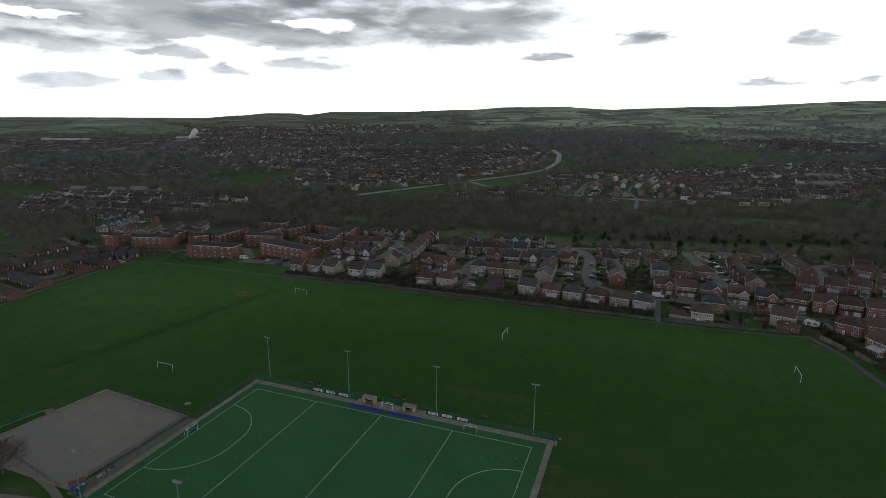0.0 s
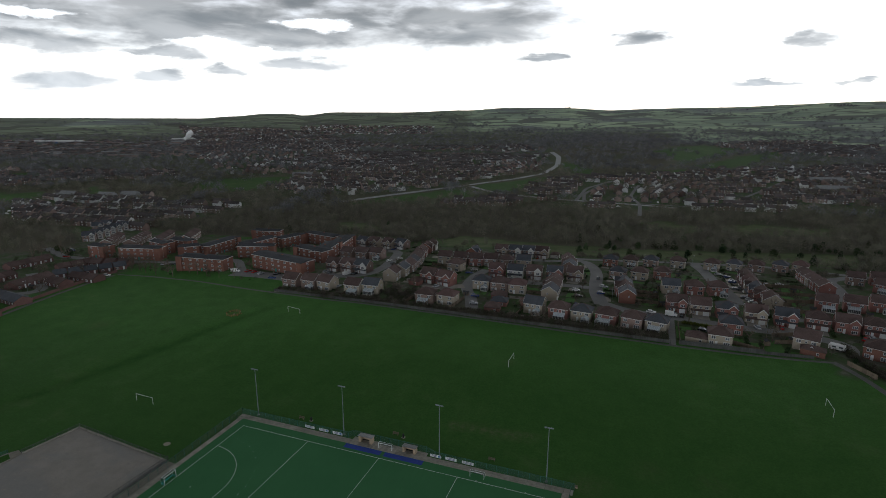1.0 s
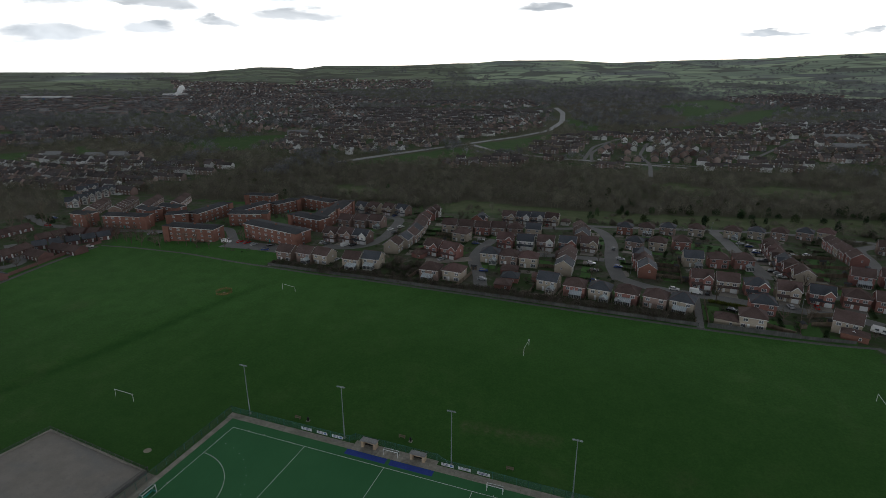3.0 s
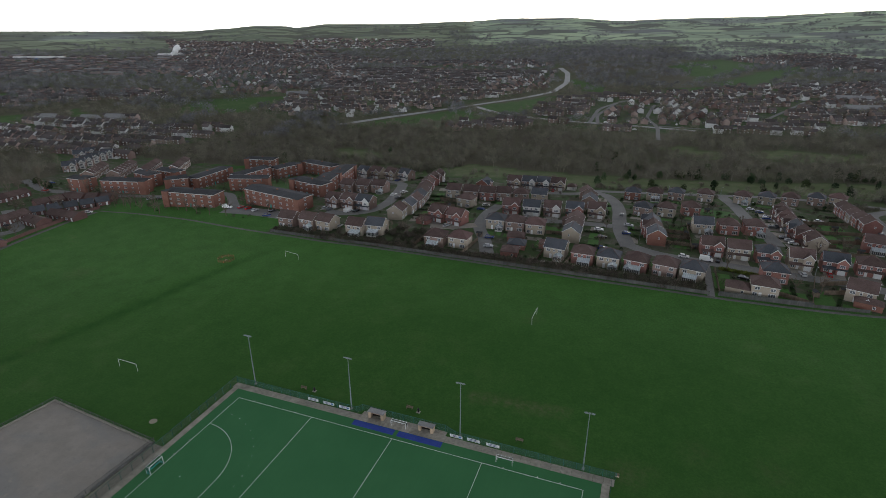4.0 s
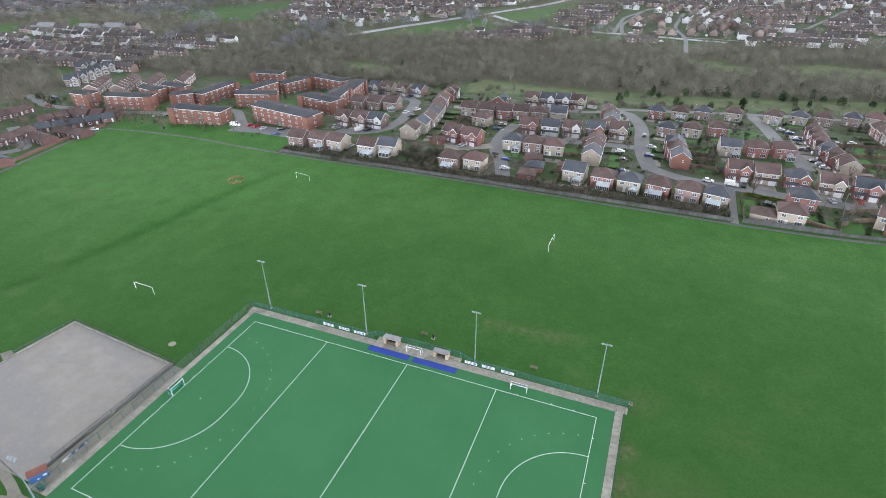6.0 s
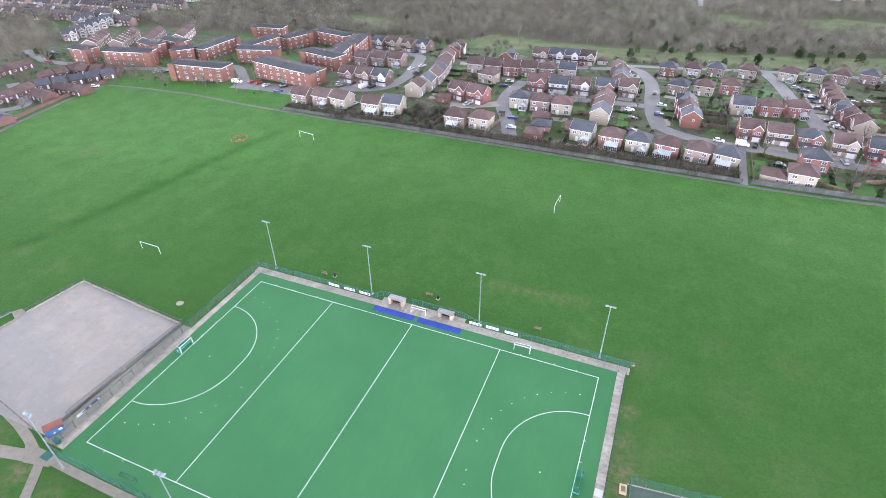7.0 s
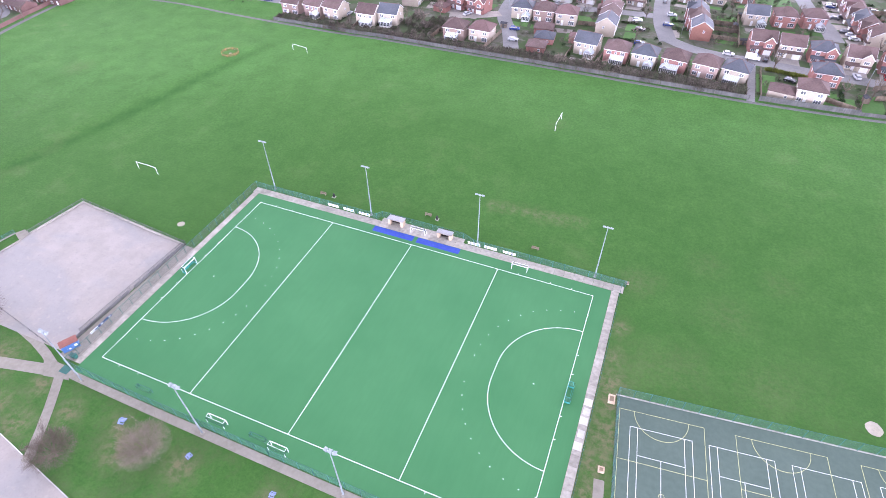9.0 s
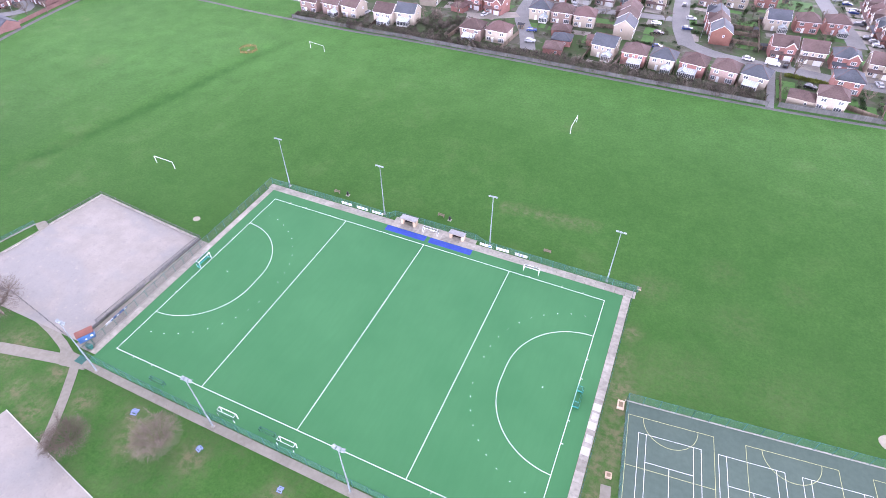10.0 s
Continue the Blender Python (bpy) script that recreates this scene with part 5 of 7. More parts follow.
    if "P" in extra:
        px = gx
        yb = -0.95 if ("G" in extra or "W" in extra) else -0.5
        part("garage_door", boxes((px - 1.25, yb - 0.06, -0.3, px + 1.25, yb + 0.5, 2.1)), M["white"], t, "white up-and-over garage door")
        bm = bmesh.new()
        prism(bm, [(yb - 0.75, 2.2), (0.0, 2.2), (0.0, 2.95), (yb - 0.75, 2.32)], -w / 2 + 0.1, w / 2 - 0.1)
        part("porch_roof", bm, M[rk], t)
    part("door", boxes((ox + 0.55, -0.07, -0.1, ox + 1.5, 0.02, 2.05)), M["white"], t)
    if "C" not in extra and "K" not in extra:
        window(t, ox - 0.6, -0.02, 0.6, 1.5, 1.4)
    if "C" in extra:
        conservatory(t, -0.3 if len(code) % 2 else 0.8, 4.8, 2.8, False)
    if "K" in extra:
        conservatory(t, -w / 4 - 0.1 if len(code) % 2 else w / 4, 3.3, 2.9, True)
    for x in (-w / 4, w / 4):
        window(t, x, d + 0.02, 3.0, 1.5, 1.2, 180, True)
    window(t, w / 2 + 0.02, d * 0.6, 3.1, 0.7, 1.0, 90, True)
    window(t, -w / 2 - 0.02, d * 0.6, 3.1, 0.7, 1.0, -90, True)
    HOUSES[code] = t
    return t


ROWS = {
    "close": [(-66.2, 170, 0, "dng"), (-54.6, 170, -4, "dngK"), (-44.8, 169.5, -8, "bng"), (-27, 167.5, 0, "bngC"), (-18.1, 170.5, 4, "bsgCC"),
              (-62.1, 206, -3, "dngGP"), (-52.3, 206, -3, "dngGP"), (-42.6, 205, -3, "dsgWP"), (-73.3, 241, -3, "dng"), (-62.9, 242, -3, "dng"), (-53, 243, -3, "dngK"),
              (-90, 292, -12, "dsgWP"), (-79.6, 291, -12, "bngGP"), (-67, 288.5, -14, "bngGP"), (-56.4, 287.5, -16, "dsgWP")],
    "crescent": [(-15, 198, 96, "bng"), (-14, 208, 95, "bsg"), (-14.2, 218, 93, "dng"), (-16, 228, 98, "dsg"), (-18, 238, 100, "dng"), (-21, 249, 103, "dng"), (-25, 264, 104, "rng"),
                 (-28, 280, 100, "rngG"), (-29, 292, 96, "dngW"), (7.5, 276, 84, "osgG"), (73, 259, 92, "dsg"), (72, 269, 94, "dng"), (69, 280, 98, "dng")],
    "middle": [(-6, 246, 4, "bng"), (4, 247, 5, "dng"), (13.7, 248, 7, "rng"), (22.3, 251, 7, "dng"), (31.6, 253.5, 8, "dnh"), (41.4, 257, 4, "bsg"), (18.9, 290, 0, "bngGP"),
               (28, 292.5, 0, "dsgWP"), (36.4, 295, 0, "dsgWP"), (45.4, 296, 0, "bngGP"), (32.9, 225, 4, "rtgGP"), (43.3, 226.5, 4, "csgP"), (53.5, 229, 4, "dngWP"),
               (64.4, 232, 3, "rsgGP"), (74.9, 235.5, 0, "bngGP")],
    "court": [(32.1, 197.4, 5, "bshK"), (41.6, 197.2, 5, "dnh"), (51.2, 197, 5, "bth"), (1.6, 198.5, -10, "rngGP"), (11.6, 196.5, -10, "rtgGP"), (6.2, 228, -10, "bnh")],
    "front": [(13, 166.5, 2, "dnhCC"), (23.1, 168.3, -3, "bth"), (64.4, 171.5, -6, "bsgK"), (76, 169.4, -2, "rnhC"), (86, 169.2, -4, "bshK"), (96.4, 169, -8, "rnhKC"), (107, 168.4, -10, "dnh"),
              (116.6, 167.8, -12, "bshCC"), (140.3, 161.5, -4, "bnh"), (146, 176.5, 0, "rsh")],
    "main": [(126.1, 197.6, 4, "rngGP"), (135.9, 197, 2, "bngP"), (146.7, 196, 0, "rshGP"), (157.8, 194.5, -2, "bngGP"), (169.2, 194.5, -6, "rsgGP"), (181.1, 195.4, -8, "rnhP"),
             (191.4, 194.6, -7, "rngGG"), (201.3, 194.6, -7, "rnhP"), (211, 194, -6, "rng"), (192, 227, -10, "rngC"), (204, 230, -12, "rngCC"), (216, 235, -13, "rngK"), (229, 240, -14, "rngC")],
    "upper": [(90.4, 289, -4, "osh"), (102.6, 293, -4, "bnhC"), (114.5, 300, -8, "dsh"), (130.6, 304, -10, "bnh"), (150.5, 307.5, -15, "bnhK"), (163.8, 312.5, -15, "bsh"), (176.6, 316, -17, "dnh"),
              (191.3, 323, -18, "dsh"), (203, 327, -20, "bth"), (96.6, 250, -10, "dsh"), (108.3, 254, -8, "bnh"), (121.2, 262, 5, "rnh"), (124.6, 228.5, 6, "bsgK"), (136, 231.4, 6, "rnh"), (147.2, 234.6, 5, "rnhK")],
    "side": [(100, 206, -86, "osg"), (98.6, 215.5, -86, "rngG"), (97.8, 225, -86, "rsgG"), (165, 223.5, -88, "bngGP"), (163, 233, -88, "rngGP"), (162, 242.5, -88, "rsgGP"), (161.5, 252, -88, "bngGP"),
             (161.5, 261.5, -88, "rtgGP"), (162, 271, -90, "dngWP"), (162.5, 280.5, -92, "rngGP"), (72, 196, 90, "bsg"), (71.5, 205.5, 90, "dng"), (71, 215, 90, "dng")],
    "east": [(198, 268, -90, "rng"), (197.5, 277, -90, "rng"), (197.2, 286, -90, "bng"), (197, 295, -90, "rng"), (196.8, 304, -90, "rng"), (232, 283, -30, "rngC"), (243, 279, -30, "rng"), (225, 300, -10, "dng"),
             (238, 305, -10, "rng"), (193, 167.5, -25, "onh"), (203, 168.5, -15, "onh"), (197.4, 151.5, -58, "ongC"), (206, 136, -60, "ong"), (170.6, 168.6, -18, "bngK"), (221, 193, -8, "rng"), (214, 168, -12, "onh")],
}
for row in ROWS.values():
    for x, y, turn, code in row:
        house(code, spot(x, y, turn))


def garage(x, y, turn, w, d, wall, roof, label):
    t = thing("garage", label, "garage", spot(x, y, turn), "garages of the estate")
    part("wall", boxes((-w / 2, 0, -1.2, w / 2, d, 2.4)), M[wall], t)
    bm = bmesh.new()
    hip_roof(bm, -w / 2, w / 2, 0, d, 2.4, min(w, d) * 0.3, 0.3)
    part("roof", bm, M[roof], t)
    part("garage_door", boxes((-w / 2 + 0.5, d - 0.02, -0.2, w / 2 - 0.5, d + 0.05, 2.0)), M["white"], t)
    window(t, w * 0.2, -0.02, 0.7, 0.9, 1.0, 0, True)


garage(131.8, 162.0, -9, 8.0, 6.0, "brick_buff", "tile_brown", "low buff brick double garage with brown hipped roof")
garage(46.5, 166.5, 5, 7.0, 6.5, "brick_red", "tile_brown", "low red brick garage with brown hipped roof")
garage(47.5, 175.5, 5, 7.5, 6.5, "brick_red", "slate", "low red brick garage with grey hipped roof")
garage(45.0, 184.5, 5, 7.5, 6.0, "brick_red", "tile_brown", "low red brick garage with brown hipped roof")
garage(58.5, 180.5, 5, 4.0, 5.0, "brick_red", "tile_red", "small red brick outbuilding")
garage(-3.4, 191.5, -10, 6.0, 5.0, "brick_red", "tile_red", "low red brick outbuilding with red hipped roof")
garage(53.6, 300.5, 0, 5.5, 6.0, "render", "tile_brown", "pale garage with brown roof behind the houses")
garage(172.0, 164.0, -16, 8.0, 4.4, "brick_orange", "tile_brown", "orange brick garage with brown roof by the field")
garage(64.0, 216.0, 5, 6.0, 6.0, "brick_dark", "tile_brown", "brown brick garage block with brown roof")

# ---- flats ----


def flats(x, y, turn, w, d=10.0, storeys=3, wall="brick_orange"):
    """A brick block with a shallow felt roof, white fascia and rows of white windows."""
    t = thing("apartment_block", "orange-brown brick three-storey apartment block with white fascia and grey roof", "apartments", spot(x, y, turn), "brick apartment blocks")
    h = 2.55 * storeys
    part("wall", boxes((-w / 2, -d / 2, -2.5, w / 2, d / 2, h)), M[wall], t)
    part("fascia", boxes((-w / 2 - 0.3, -d / 2 - 0.3, h + 0.12, w / 2 + 0.3, d / 2 + 0.3, h + 0.42)), M["upvc"], t)
    bm = bmesh.new()
    prism(bm, [(-d / 2 - 0.35, h + 0.45), (d / 2 + 0.35, h + 0.45), (0, h + 1.5)], -w / 2 - 0.35, w / 2 + 0.35)
    part("roof", bm, M["felt"], t)
    e = w / 2 * (1 if int(abs(x)) % 2 else -1)
    tower = boxes((e - 1.9, -d / 2 - 1.3, -2.5, e + 1.9, -d / 2 + 2.6, h + 0.9))
    part("stair_tower", tower, M[wall], t, "blank brick stair tower")
    part("tower_roof", boxes((e - 2.05, -d / 2 - 1.45, h + 0.9, e + 2.05, -d / 2 + 2.75, h + 1.08)), M["felt"], t)
    n = max(2, int(w / 4.6))
    for s in range(storeys):
        for i in range(n):
            u = -w / 2 + w * (i + 0.5) / n
            for v, a in ((-d / 2 - 0.02, 0), (d / 2 + 0.02, 180)):
                window(t, u, v, 0.8 + 2.65 * s, 1.9 if i % 2 else 1.3, 1.15, a, True)
        for v, a in ((w / 2 + 0.02, 90), (-w / 2 - 0.02, -90)):
            window(t, v, 0, 0.7 + 2.65 * s, 1.4, 1.3, a, True)
    part("door", boxes((-0.6, -d / 2 - 0.08, -0.3, 0.6, -d / 2 + 0.02, 2.1)), M["teal"], t)
    part("chimney_vent", boxes((-0.5, -0.4, h + 1.0, 0.5, 0.4, h + 2.1)), M[wall], t)
    return t


# the two ends of each camera-side wall and the block's depth
BLOCKS = [((-246.6, 192.6), (-233.1, 192.9), 9.5), ((-222.3, 196.0), (-194.5, 202.5), 9.5), ((-222.5, 220.9), (-206.0, 217.5), 9.0), ((-216.6, 233.8), (-198.8, 231.9), 9.0), ((-185.0, 212.8), (-177.2, 221.4), 10.0),
          ((-172.7, 224.7), (-172.6, 254.7), 10.0), ((-157.5, 185.2), (-127.2, 188.8), 10.0), ((-147.5, 224.7), (-125.0, 231.9), 9.5), ((-115.2, 200.4), (-74.6, 192.4), 11.5), ((-103.5, 229.7), (-80.5, 224.5), 10.0),
          ((-80.3, 227.5), (-85.5, 254.0), 10.0), ((-86.0, 256.0), (-91.6, 283.8), 10.0), ((-138.8, 293.7), (-111.9, 288.1), 9.5), ((-143.8, 268.5), (-137.9, 286.0), 9.5), ((-151.9, 240.1), (-147.4, 266.1), 9.5), ((-196.2, 301.1), (-175.0, 305.1), 9.5)]
for (x0, y0), (x1, y1), d in BLOCKS:
    a, w = math.atan2(y1 - y0, x1 - x0), math.hypot(x1 - x0, y1 - y0)
    flats((x0 + x1) / 2 - math.sin(a) * d / 2, (y0 + y1) / 2 + math.cos(a) * d / 2, math.degrees(a), w, d)

TERRACE = {}


def terrace_house(x, y, turn, wall="brick_dark", roof="tile_brown", storeys=2, w=6.2, label="brown brick terraced house with brown tiled roof", name="terraced_house"):
    key = (wall, roof, storeys, w)
    if key in TERRACE:
        return copy_thing(TERRACE[key], spot(x, y, turn))
    t = thing(name, label, "house", spot(x, y, turn), "rows of " + name.replace("_", " ") + "s")
    h, d = 2.5 * storeys, 8.0
    bm = boxes((-w / 2, -d / 2, -2.0, w / 2, d / 2, h))
    for sx in (-w / 2, w / 2 - 0.3):
        prism(bm, [(-d / 2 + 0.02, h - 0.01), (d / 2 - 0.02, h - 0.01), (0, h + 1.95)], sx + 0.002, sx + 0.298)
    part("wall", bm, M[wall], t)
    bm = bmesh.new()
    gable_roof(bm, -w / 2 + 0.2, w / 2 - 0.2, -d / 2, d / 2, h, 2.0, 0.35)
    part("roof", bm, M[roof], t)
    if storeys > 1:
        cope = prism(bmesh.new(), [(-d / 2 - 0.4, h - 0.1), (0, h + 2.15), (d / 2 + 0.4, h - 0.1), (d / 2 + 0.4, h + 0.25), (0, h + 2.55), (-d / 2 - 0.4, h + 0.25)], -w / 2 - 0.12, -w / 2 + 0.16)
        part("coping", cope, M["upvc"], t, "white party-wall coping")
    for s in range(storeys):
        for v, a in ((-d / 2 - 0.02, 0), (d / 2 + 0.02, 180)):
            window(t, -w / 4, v, 0.7 + 2.5 * s, 1.5, 1.2, a, True)
            if s:
                window(t, w / 4, v, 0.7 + 2.5 * s, 1.3, 1.2, a, True)
    part("door", boxes((w / 4 - 0.5, -d / 2 - 0.07, -0.2, w / 4 + 0.5, -d / 2 + 0.02, 2.05)), M["white"], t)
    TERRACE[key] = t
    return t


for x0, y0, x1, y1, n in ((-258, 214, -280, 244, 6), (-244, 222, -270, 260, 7), (-234, 236, -258, 272, 7), (-224, 254, -248, 290, 7)):
    for i in range(n):
        f = (i + 0.5) / n
        terrace_house(x0 + (x1 - x0) * f, y0 + (y1 - y0) * f, math.degrees(math.atan2(y1 - y0, x1 - x0)))
for x, y in ((-296, 230), (-301, 241), (-307, 252), (-314, 263), (-320, 274), (-326, 285), (-338, 270), (-345, 284)):
    house("dsgWW", spot(x, y, 48))
for x0, y0, x1, y1, n in ((-213, 122, -219, 146, 4), (-232, 160, -226, 182, 3), (-220, 149, -199, 182, 5), (-207, 140, -192, 138, 2), (-206, 152, -186, 153, 3), (-212, 111, -178, 106, 5), (-236, 118, -241, 140, 3), (-196, 92, -170, 87, 4),
                          (-262, 150, -262, 176, 4), (-246, 100, -214, 94, 5), (-225, 178, -200, 187, 3)):
    for i in range(n):
        f = (i + 0.5) / n
        terrace_house(x0 + (x1 - x0) * f, y0 + (y1 - y0) * f, math.degrees(math.atan2(y1 - y0, x1 - x0)), "brick_wall", "tile_brown" if n != 5 else "slate", 1, 7.0, "single-storey red brick bungalow with brown tiled roof", "bungalow")

# ---- estate roads ----
ROADS = [
    ("estate_road", [(123.2, 157), (123.3, 172), (123.5, 189)], 2.6, "narrow tarmac alley between garden walls"),
    ("estate_road", [(92, 199), (97, 193.5), (107.4, 190.3), (128, 189), (145, 187), (160, 186), (172, 186), (182, 184), (190, 180), (186, 172)], 6.4, "grey tarmac residential road with parked cars"),
    ("estate_road", [(93, 196), (88.5, 214), (86.5, 236), (85.5, 256), (83, 274), (76, 296), (66, 303)], 7.0, "grey tarmac residential road with parked cars"),
    ("estate_road", [(60, 303), (90, 312), (122, 322), (142, 328), (180, 338), (250, 330)], 6.0, "grey tarmac residential road behind the houses"),
    ("estate_road", [(142, 326), (146.5, 300), (149, 265), (153, 243), (154.5, 222)], 7.0, "grey tarmac cul-de-sac lined with driveways"),
    ("estate_road", [(37, 167), (31.5, 183), (23.5, 198), (21, 220), (23, 241)], 6.0, "grey tarmac cul-de-sac lined with driveways"),
    ("estate_road", [(2, 190), (12.9, 193), (22, 200)], 6.5, "pale paved court in front of two houses"),
    ("estate_road", [(-60, 198), (-46, 195), (-36, 204), (-36, 224), (-43, 252), (-51, 277), (-70, 283), (-92, 286)], 6.6, "grey tarmac residential road with parked cars"),
    ("estate_road", [(28, 213), (40, 217), (64, 222.5), (84, 224)], 6.5, "shared driveway court in front of the houses"),
    ("estate_road", [(10, 271), (19, 279), (55, 289), (68, 300)], 6.0, "grey tarmac residential lane"),
    ("estate_road", [(-118, 187), (-98, 188), (-77, 186)], 11.0, "tarmac car park beside the apartment blocks"),
    ("estate_road", [(-114, 190), (-130, 206), (-140, 217), (-156, 219), (-172, 207), (-182, 201), (-197, 198), (-212, 192), (-234, 190), (-262, 186), (-300, 200)], 5.5, "grey tarmac access road between the apartment blocks"),
    ("estate_road", [(-243, 88), (-225, 105), (-198, 118), (-196, 128), (-240, 150)], 6.0, "grey tarmac yard between the bungalows"),
    ("estate_road", [(207, 215), (214, 206), (182, 208), (170, 204)], 5.0, "grey tarmac residential lane"),
    ("estate_road", [(206, 250), (212, 280), (214, 310), (230, 325)], 6.5, "grey tarmac residential road"),
]
for n, (name, pts, width, label) in enumerate(ROADS):
    ribbon(name, pts, width, M["asphalt"] if "paved" not in label else M["drive"], label, "road", 0.06 + 0.006 * n)
VALLEY = [([(-247, 520), (-216, 594), (-177, 667), (-139, 720), (-92, 790), (-57, 867), (-55, 1001), (-75, 1141), (-105, 1232)], 10.0), ([(-134, 700), (-86, 643), (-45, 614), (-9, 592), (60, 588), (140, 575)], 7.0),
                                  ([(32, 590), (31, 702), (56, 788)], 4.4), ([(64, 800), (48, 760), (42, 706), (34, 649), (42, 582)], 4.0), ([(98, 760), (94, 713), (90, 643), (103, 588), (104, 511)], 4.0), ([(104, 590), (125, 591), (166, 585), (206, 649), (289, 848)], 4.0), ([(330, 560), (380, 620), (430, 640), (560, 660)], 9.0)]
for n, (pts, width) in enumerate(VALLEY):
    ribbon("valley_road", pts, width, M["pale_road"] if width > 4.5 else M["asphalt"], "pale tarmac road across the valley", "road", 0.45 + 0.02 * n, step=10)

# lawns and driveways along the rows
LAWNS = [(134, 273, 16, 18), (114, 232, 8, 10), (114, 219, 8, 9), (114, 207, 8, 9), (128, 172, 6, 14), (150, 166, 10, 9), (160, 168, 7, 14), (126, 247, 7, 6), (60, 186, 12, 8), (58, 208, 10, 6), (-2, 212, 8, 20), (0, 160.5, 9, 6),
         (-122, 250, 10, 22), (-10, 232, 8, 12), (184, 214, 8, 10), (175, 214, 6, 22), (178, 240, 10, 20), (186, 262, 10, 20), (90, 180, 40, 4)]
for x, y, w, d in LAWNS:
    patch("lawn", [(x - w / 2, y - d / 2), (x + w / 2, y - d / 2), (x + w / 2, y + d / 2), (x - w / 2, y + d / 2)], M["lawn"], "small mown garden lawn", "lawn", 0.035)
DRIVES = [(x, y, a) for row in ROWS.values() for x, y, a, code in row if "P" in code]
for x, y, a in DRIVES:
    m = Matrix.Rotation(radians(a), 3, "Z")
    c = [Vector((x, y, 0)) + m @ Vector((u, v, 0)) for u, v in ((-3.6, -6.5), (3.6, -6.5), (3.6, 0.3), (-3.6, 0.3))]
    patch("driveway", [(p.x, p.y) for p in c], M["drive"], "block-paved driveway in front of a house", "driveway", 0.04)

GARDENS = [(x, y, a, code) for row in ROWS.values() for x, y, a, code in row]
for k, (x, y, a, code) in enumerate(GARDENS):
    m = Matrix.Rotation(radians(a), 3, "Z")
    if (y < 164 or x > 190) and "P" not in code:
        continue
    v0, v1 = (8.6, 14.5) if "P" in code else (-8.0, -3.6)
    c = [Vector((x, y, 0)) + m @ Vector((u, v, 0)) for u, v in ((-4.0, v0), (4.0, v0), (4.0, v1), (-4.0, v1))]
    if k % 3:
        patch("lawn", [(p.x, p.y) for p in c], M["lawn"], "small mown garden lawn", "lawn", 0.03)
    else:
        patch("patio", [(p.x, p.y) for p in c], M["drive"], "paved garden patio", "patio", 0.03)

# ---- fences and walls of the estate ----
PANELS = {}


def timber_fence(p, q, h=1.8, material="timber", label="weathered timber panel garden fence", name="garden_fence", pitch_m=1.85):
    d = math.hypot(q[0] - p[0], q[1] - p[1])
    n = max(1, round(d / pitch_m))
    a = math.atan2(q[1] - p[1], q[0] - p[0])
    t = thing(name, label, "fence", spot(*p), "garden fences" if name == "garden_fence" else "")
    inv = t.matrix_basis.inverted()
    w = d / n
    key = (round(w, 2), h, material)
    if key not in PANELS:
        rows = [(0.05, -0.02, 0.08, w - 0.05, 0.015, h - 0.08), (0.03, -0.04, h - 0.08, w - 0.03, 0.035, h)]
        PANELS[key] = (mesh_of("panel", boxes(*rows), M[material]), mesh_of("post", boxes((-0.05, -0.05, -0.4, 0.05, 0.05, h + 0.08)), M[material]))
    for i in range(n + 1):
        x, y = p[0] + (q[0] - p[0]) * i / n, p[1] + (q[1] - p[1]) * i / n
        m = inv @ Matrix.Translation((x, y, ground_height(x, y))) @ Matrix.Rotation(a, 4, "Z")
        part("post", PANELS[key][1], None, t, m=m)
        if i < n:
            part("panel", PANELS[key][0], None, t, m=m)


for k in range(9):
    x0, x1 = -70 + k * 21.4, -70 + (k + 1) * 21.4
    y0, y1 = (161.6 - 4.4 * ss(-70, -30, x0)), (161.6 - 4.4 * ss(-70, -30, x1))
    timber_fence((x0, y0 + 0.7), (x1, y1 + 0.7), 1.5, "grey_timber", "grey boarded fence along the field path", "field_fence", 2.4)
timber_fence((125.5, 158.3), (155, 159.6), 1.9, "grey_timber", "grey boarded fence along the field path", "field_fence", 2.4)
timber_fence((155.2, 159.6), (172, 161.6), 1.3, "grey_timber", "low grey-brown fence along the field path", "field_fence", 2.4)
for p, q in (((155, 160), (161, 186)), ((145, 166), (154, 161.5)), ((121.4, 159), (121.6, 188)), ((126, 160), (126, 182)), ((58, 160), (59, 178)), ((70.5, 160), (71, 178)), ((81, 160), (81, 176)), ((91.2, 160), (91, 176)),
             ((101.7, 160), (102, 176)), ((112, 160), (112, 176)), ((107, 206), (118, 206)), ((107, 216), (118, 216)), ((107, 224), (118, 224)), ((118.5, 200), (118, 240)), ((-8, 200), (0, 212)), ((-9, 214), (4, 216)),
             ((-10, 226), (2, 226)), ((-11, 238), (0, 236)), ((56, 200), (70, 202)), ((27, 160), (29, 180)), ((4, 160), (6, 182)), ((170, 215), (190, 220)), ((172, 234), (192, 240)), ((172, 250), (196, 256)), ((174, 270), (195, 275)),
             ((161, 172), (172, 176)), ((161.5, 180), (171, 184)), ((-30, 162), (-31, 180)), ((-48, 163), (-49, 180)), ((180, 208), (225, 214)), ((182, 160), (188, 150)), ((190, 148), (195, 136))):
    timber_fence(p, q)
for p, q in (((-165.5, 62), (-169.5, 80)), ((-169.5, 80), (-181, 113)), ((-181, 113), (-187.5, 133)), ((-187.5, 133), (-193.5, 156)), ((-193.5, 156), (-194, 172))):
    low_wall("brick_boundary_wall", (p[0] - 1.2, p[1]), (q[0] - 1.2, q[1]), 1.6, 0.35, M["brick_wall"], "dark red brick boundary wall along the field path", "wall")

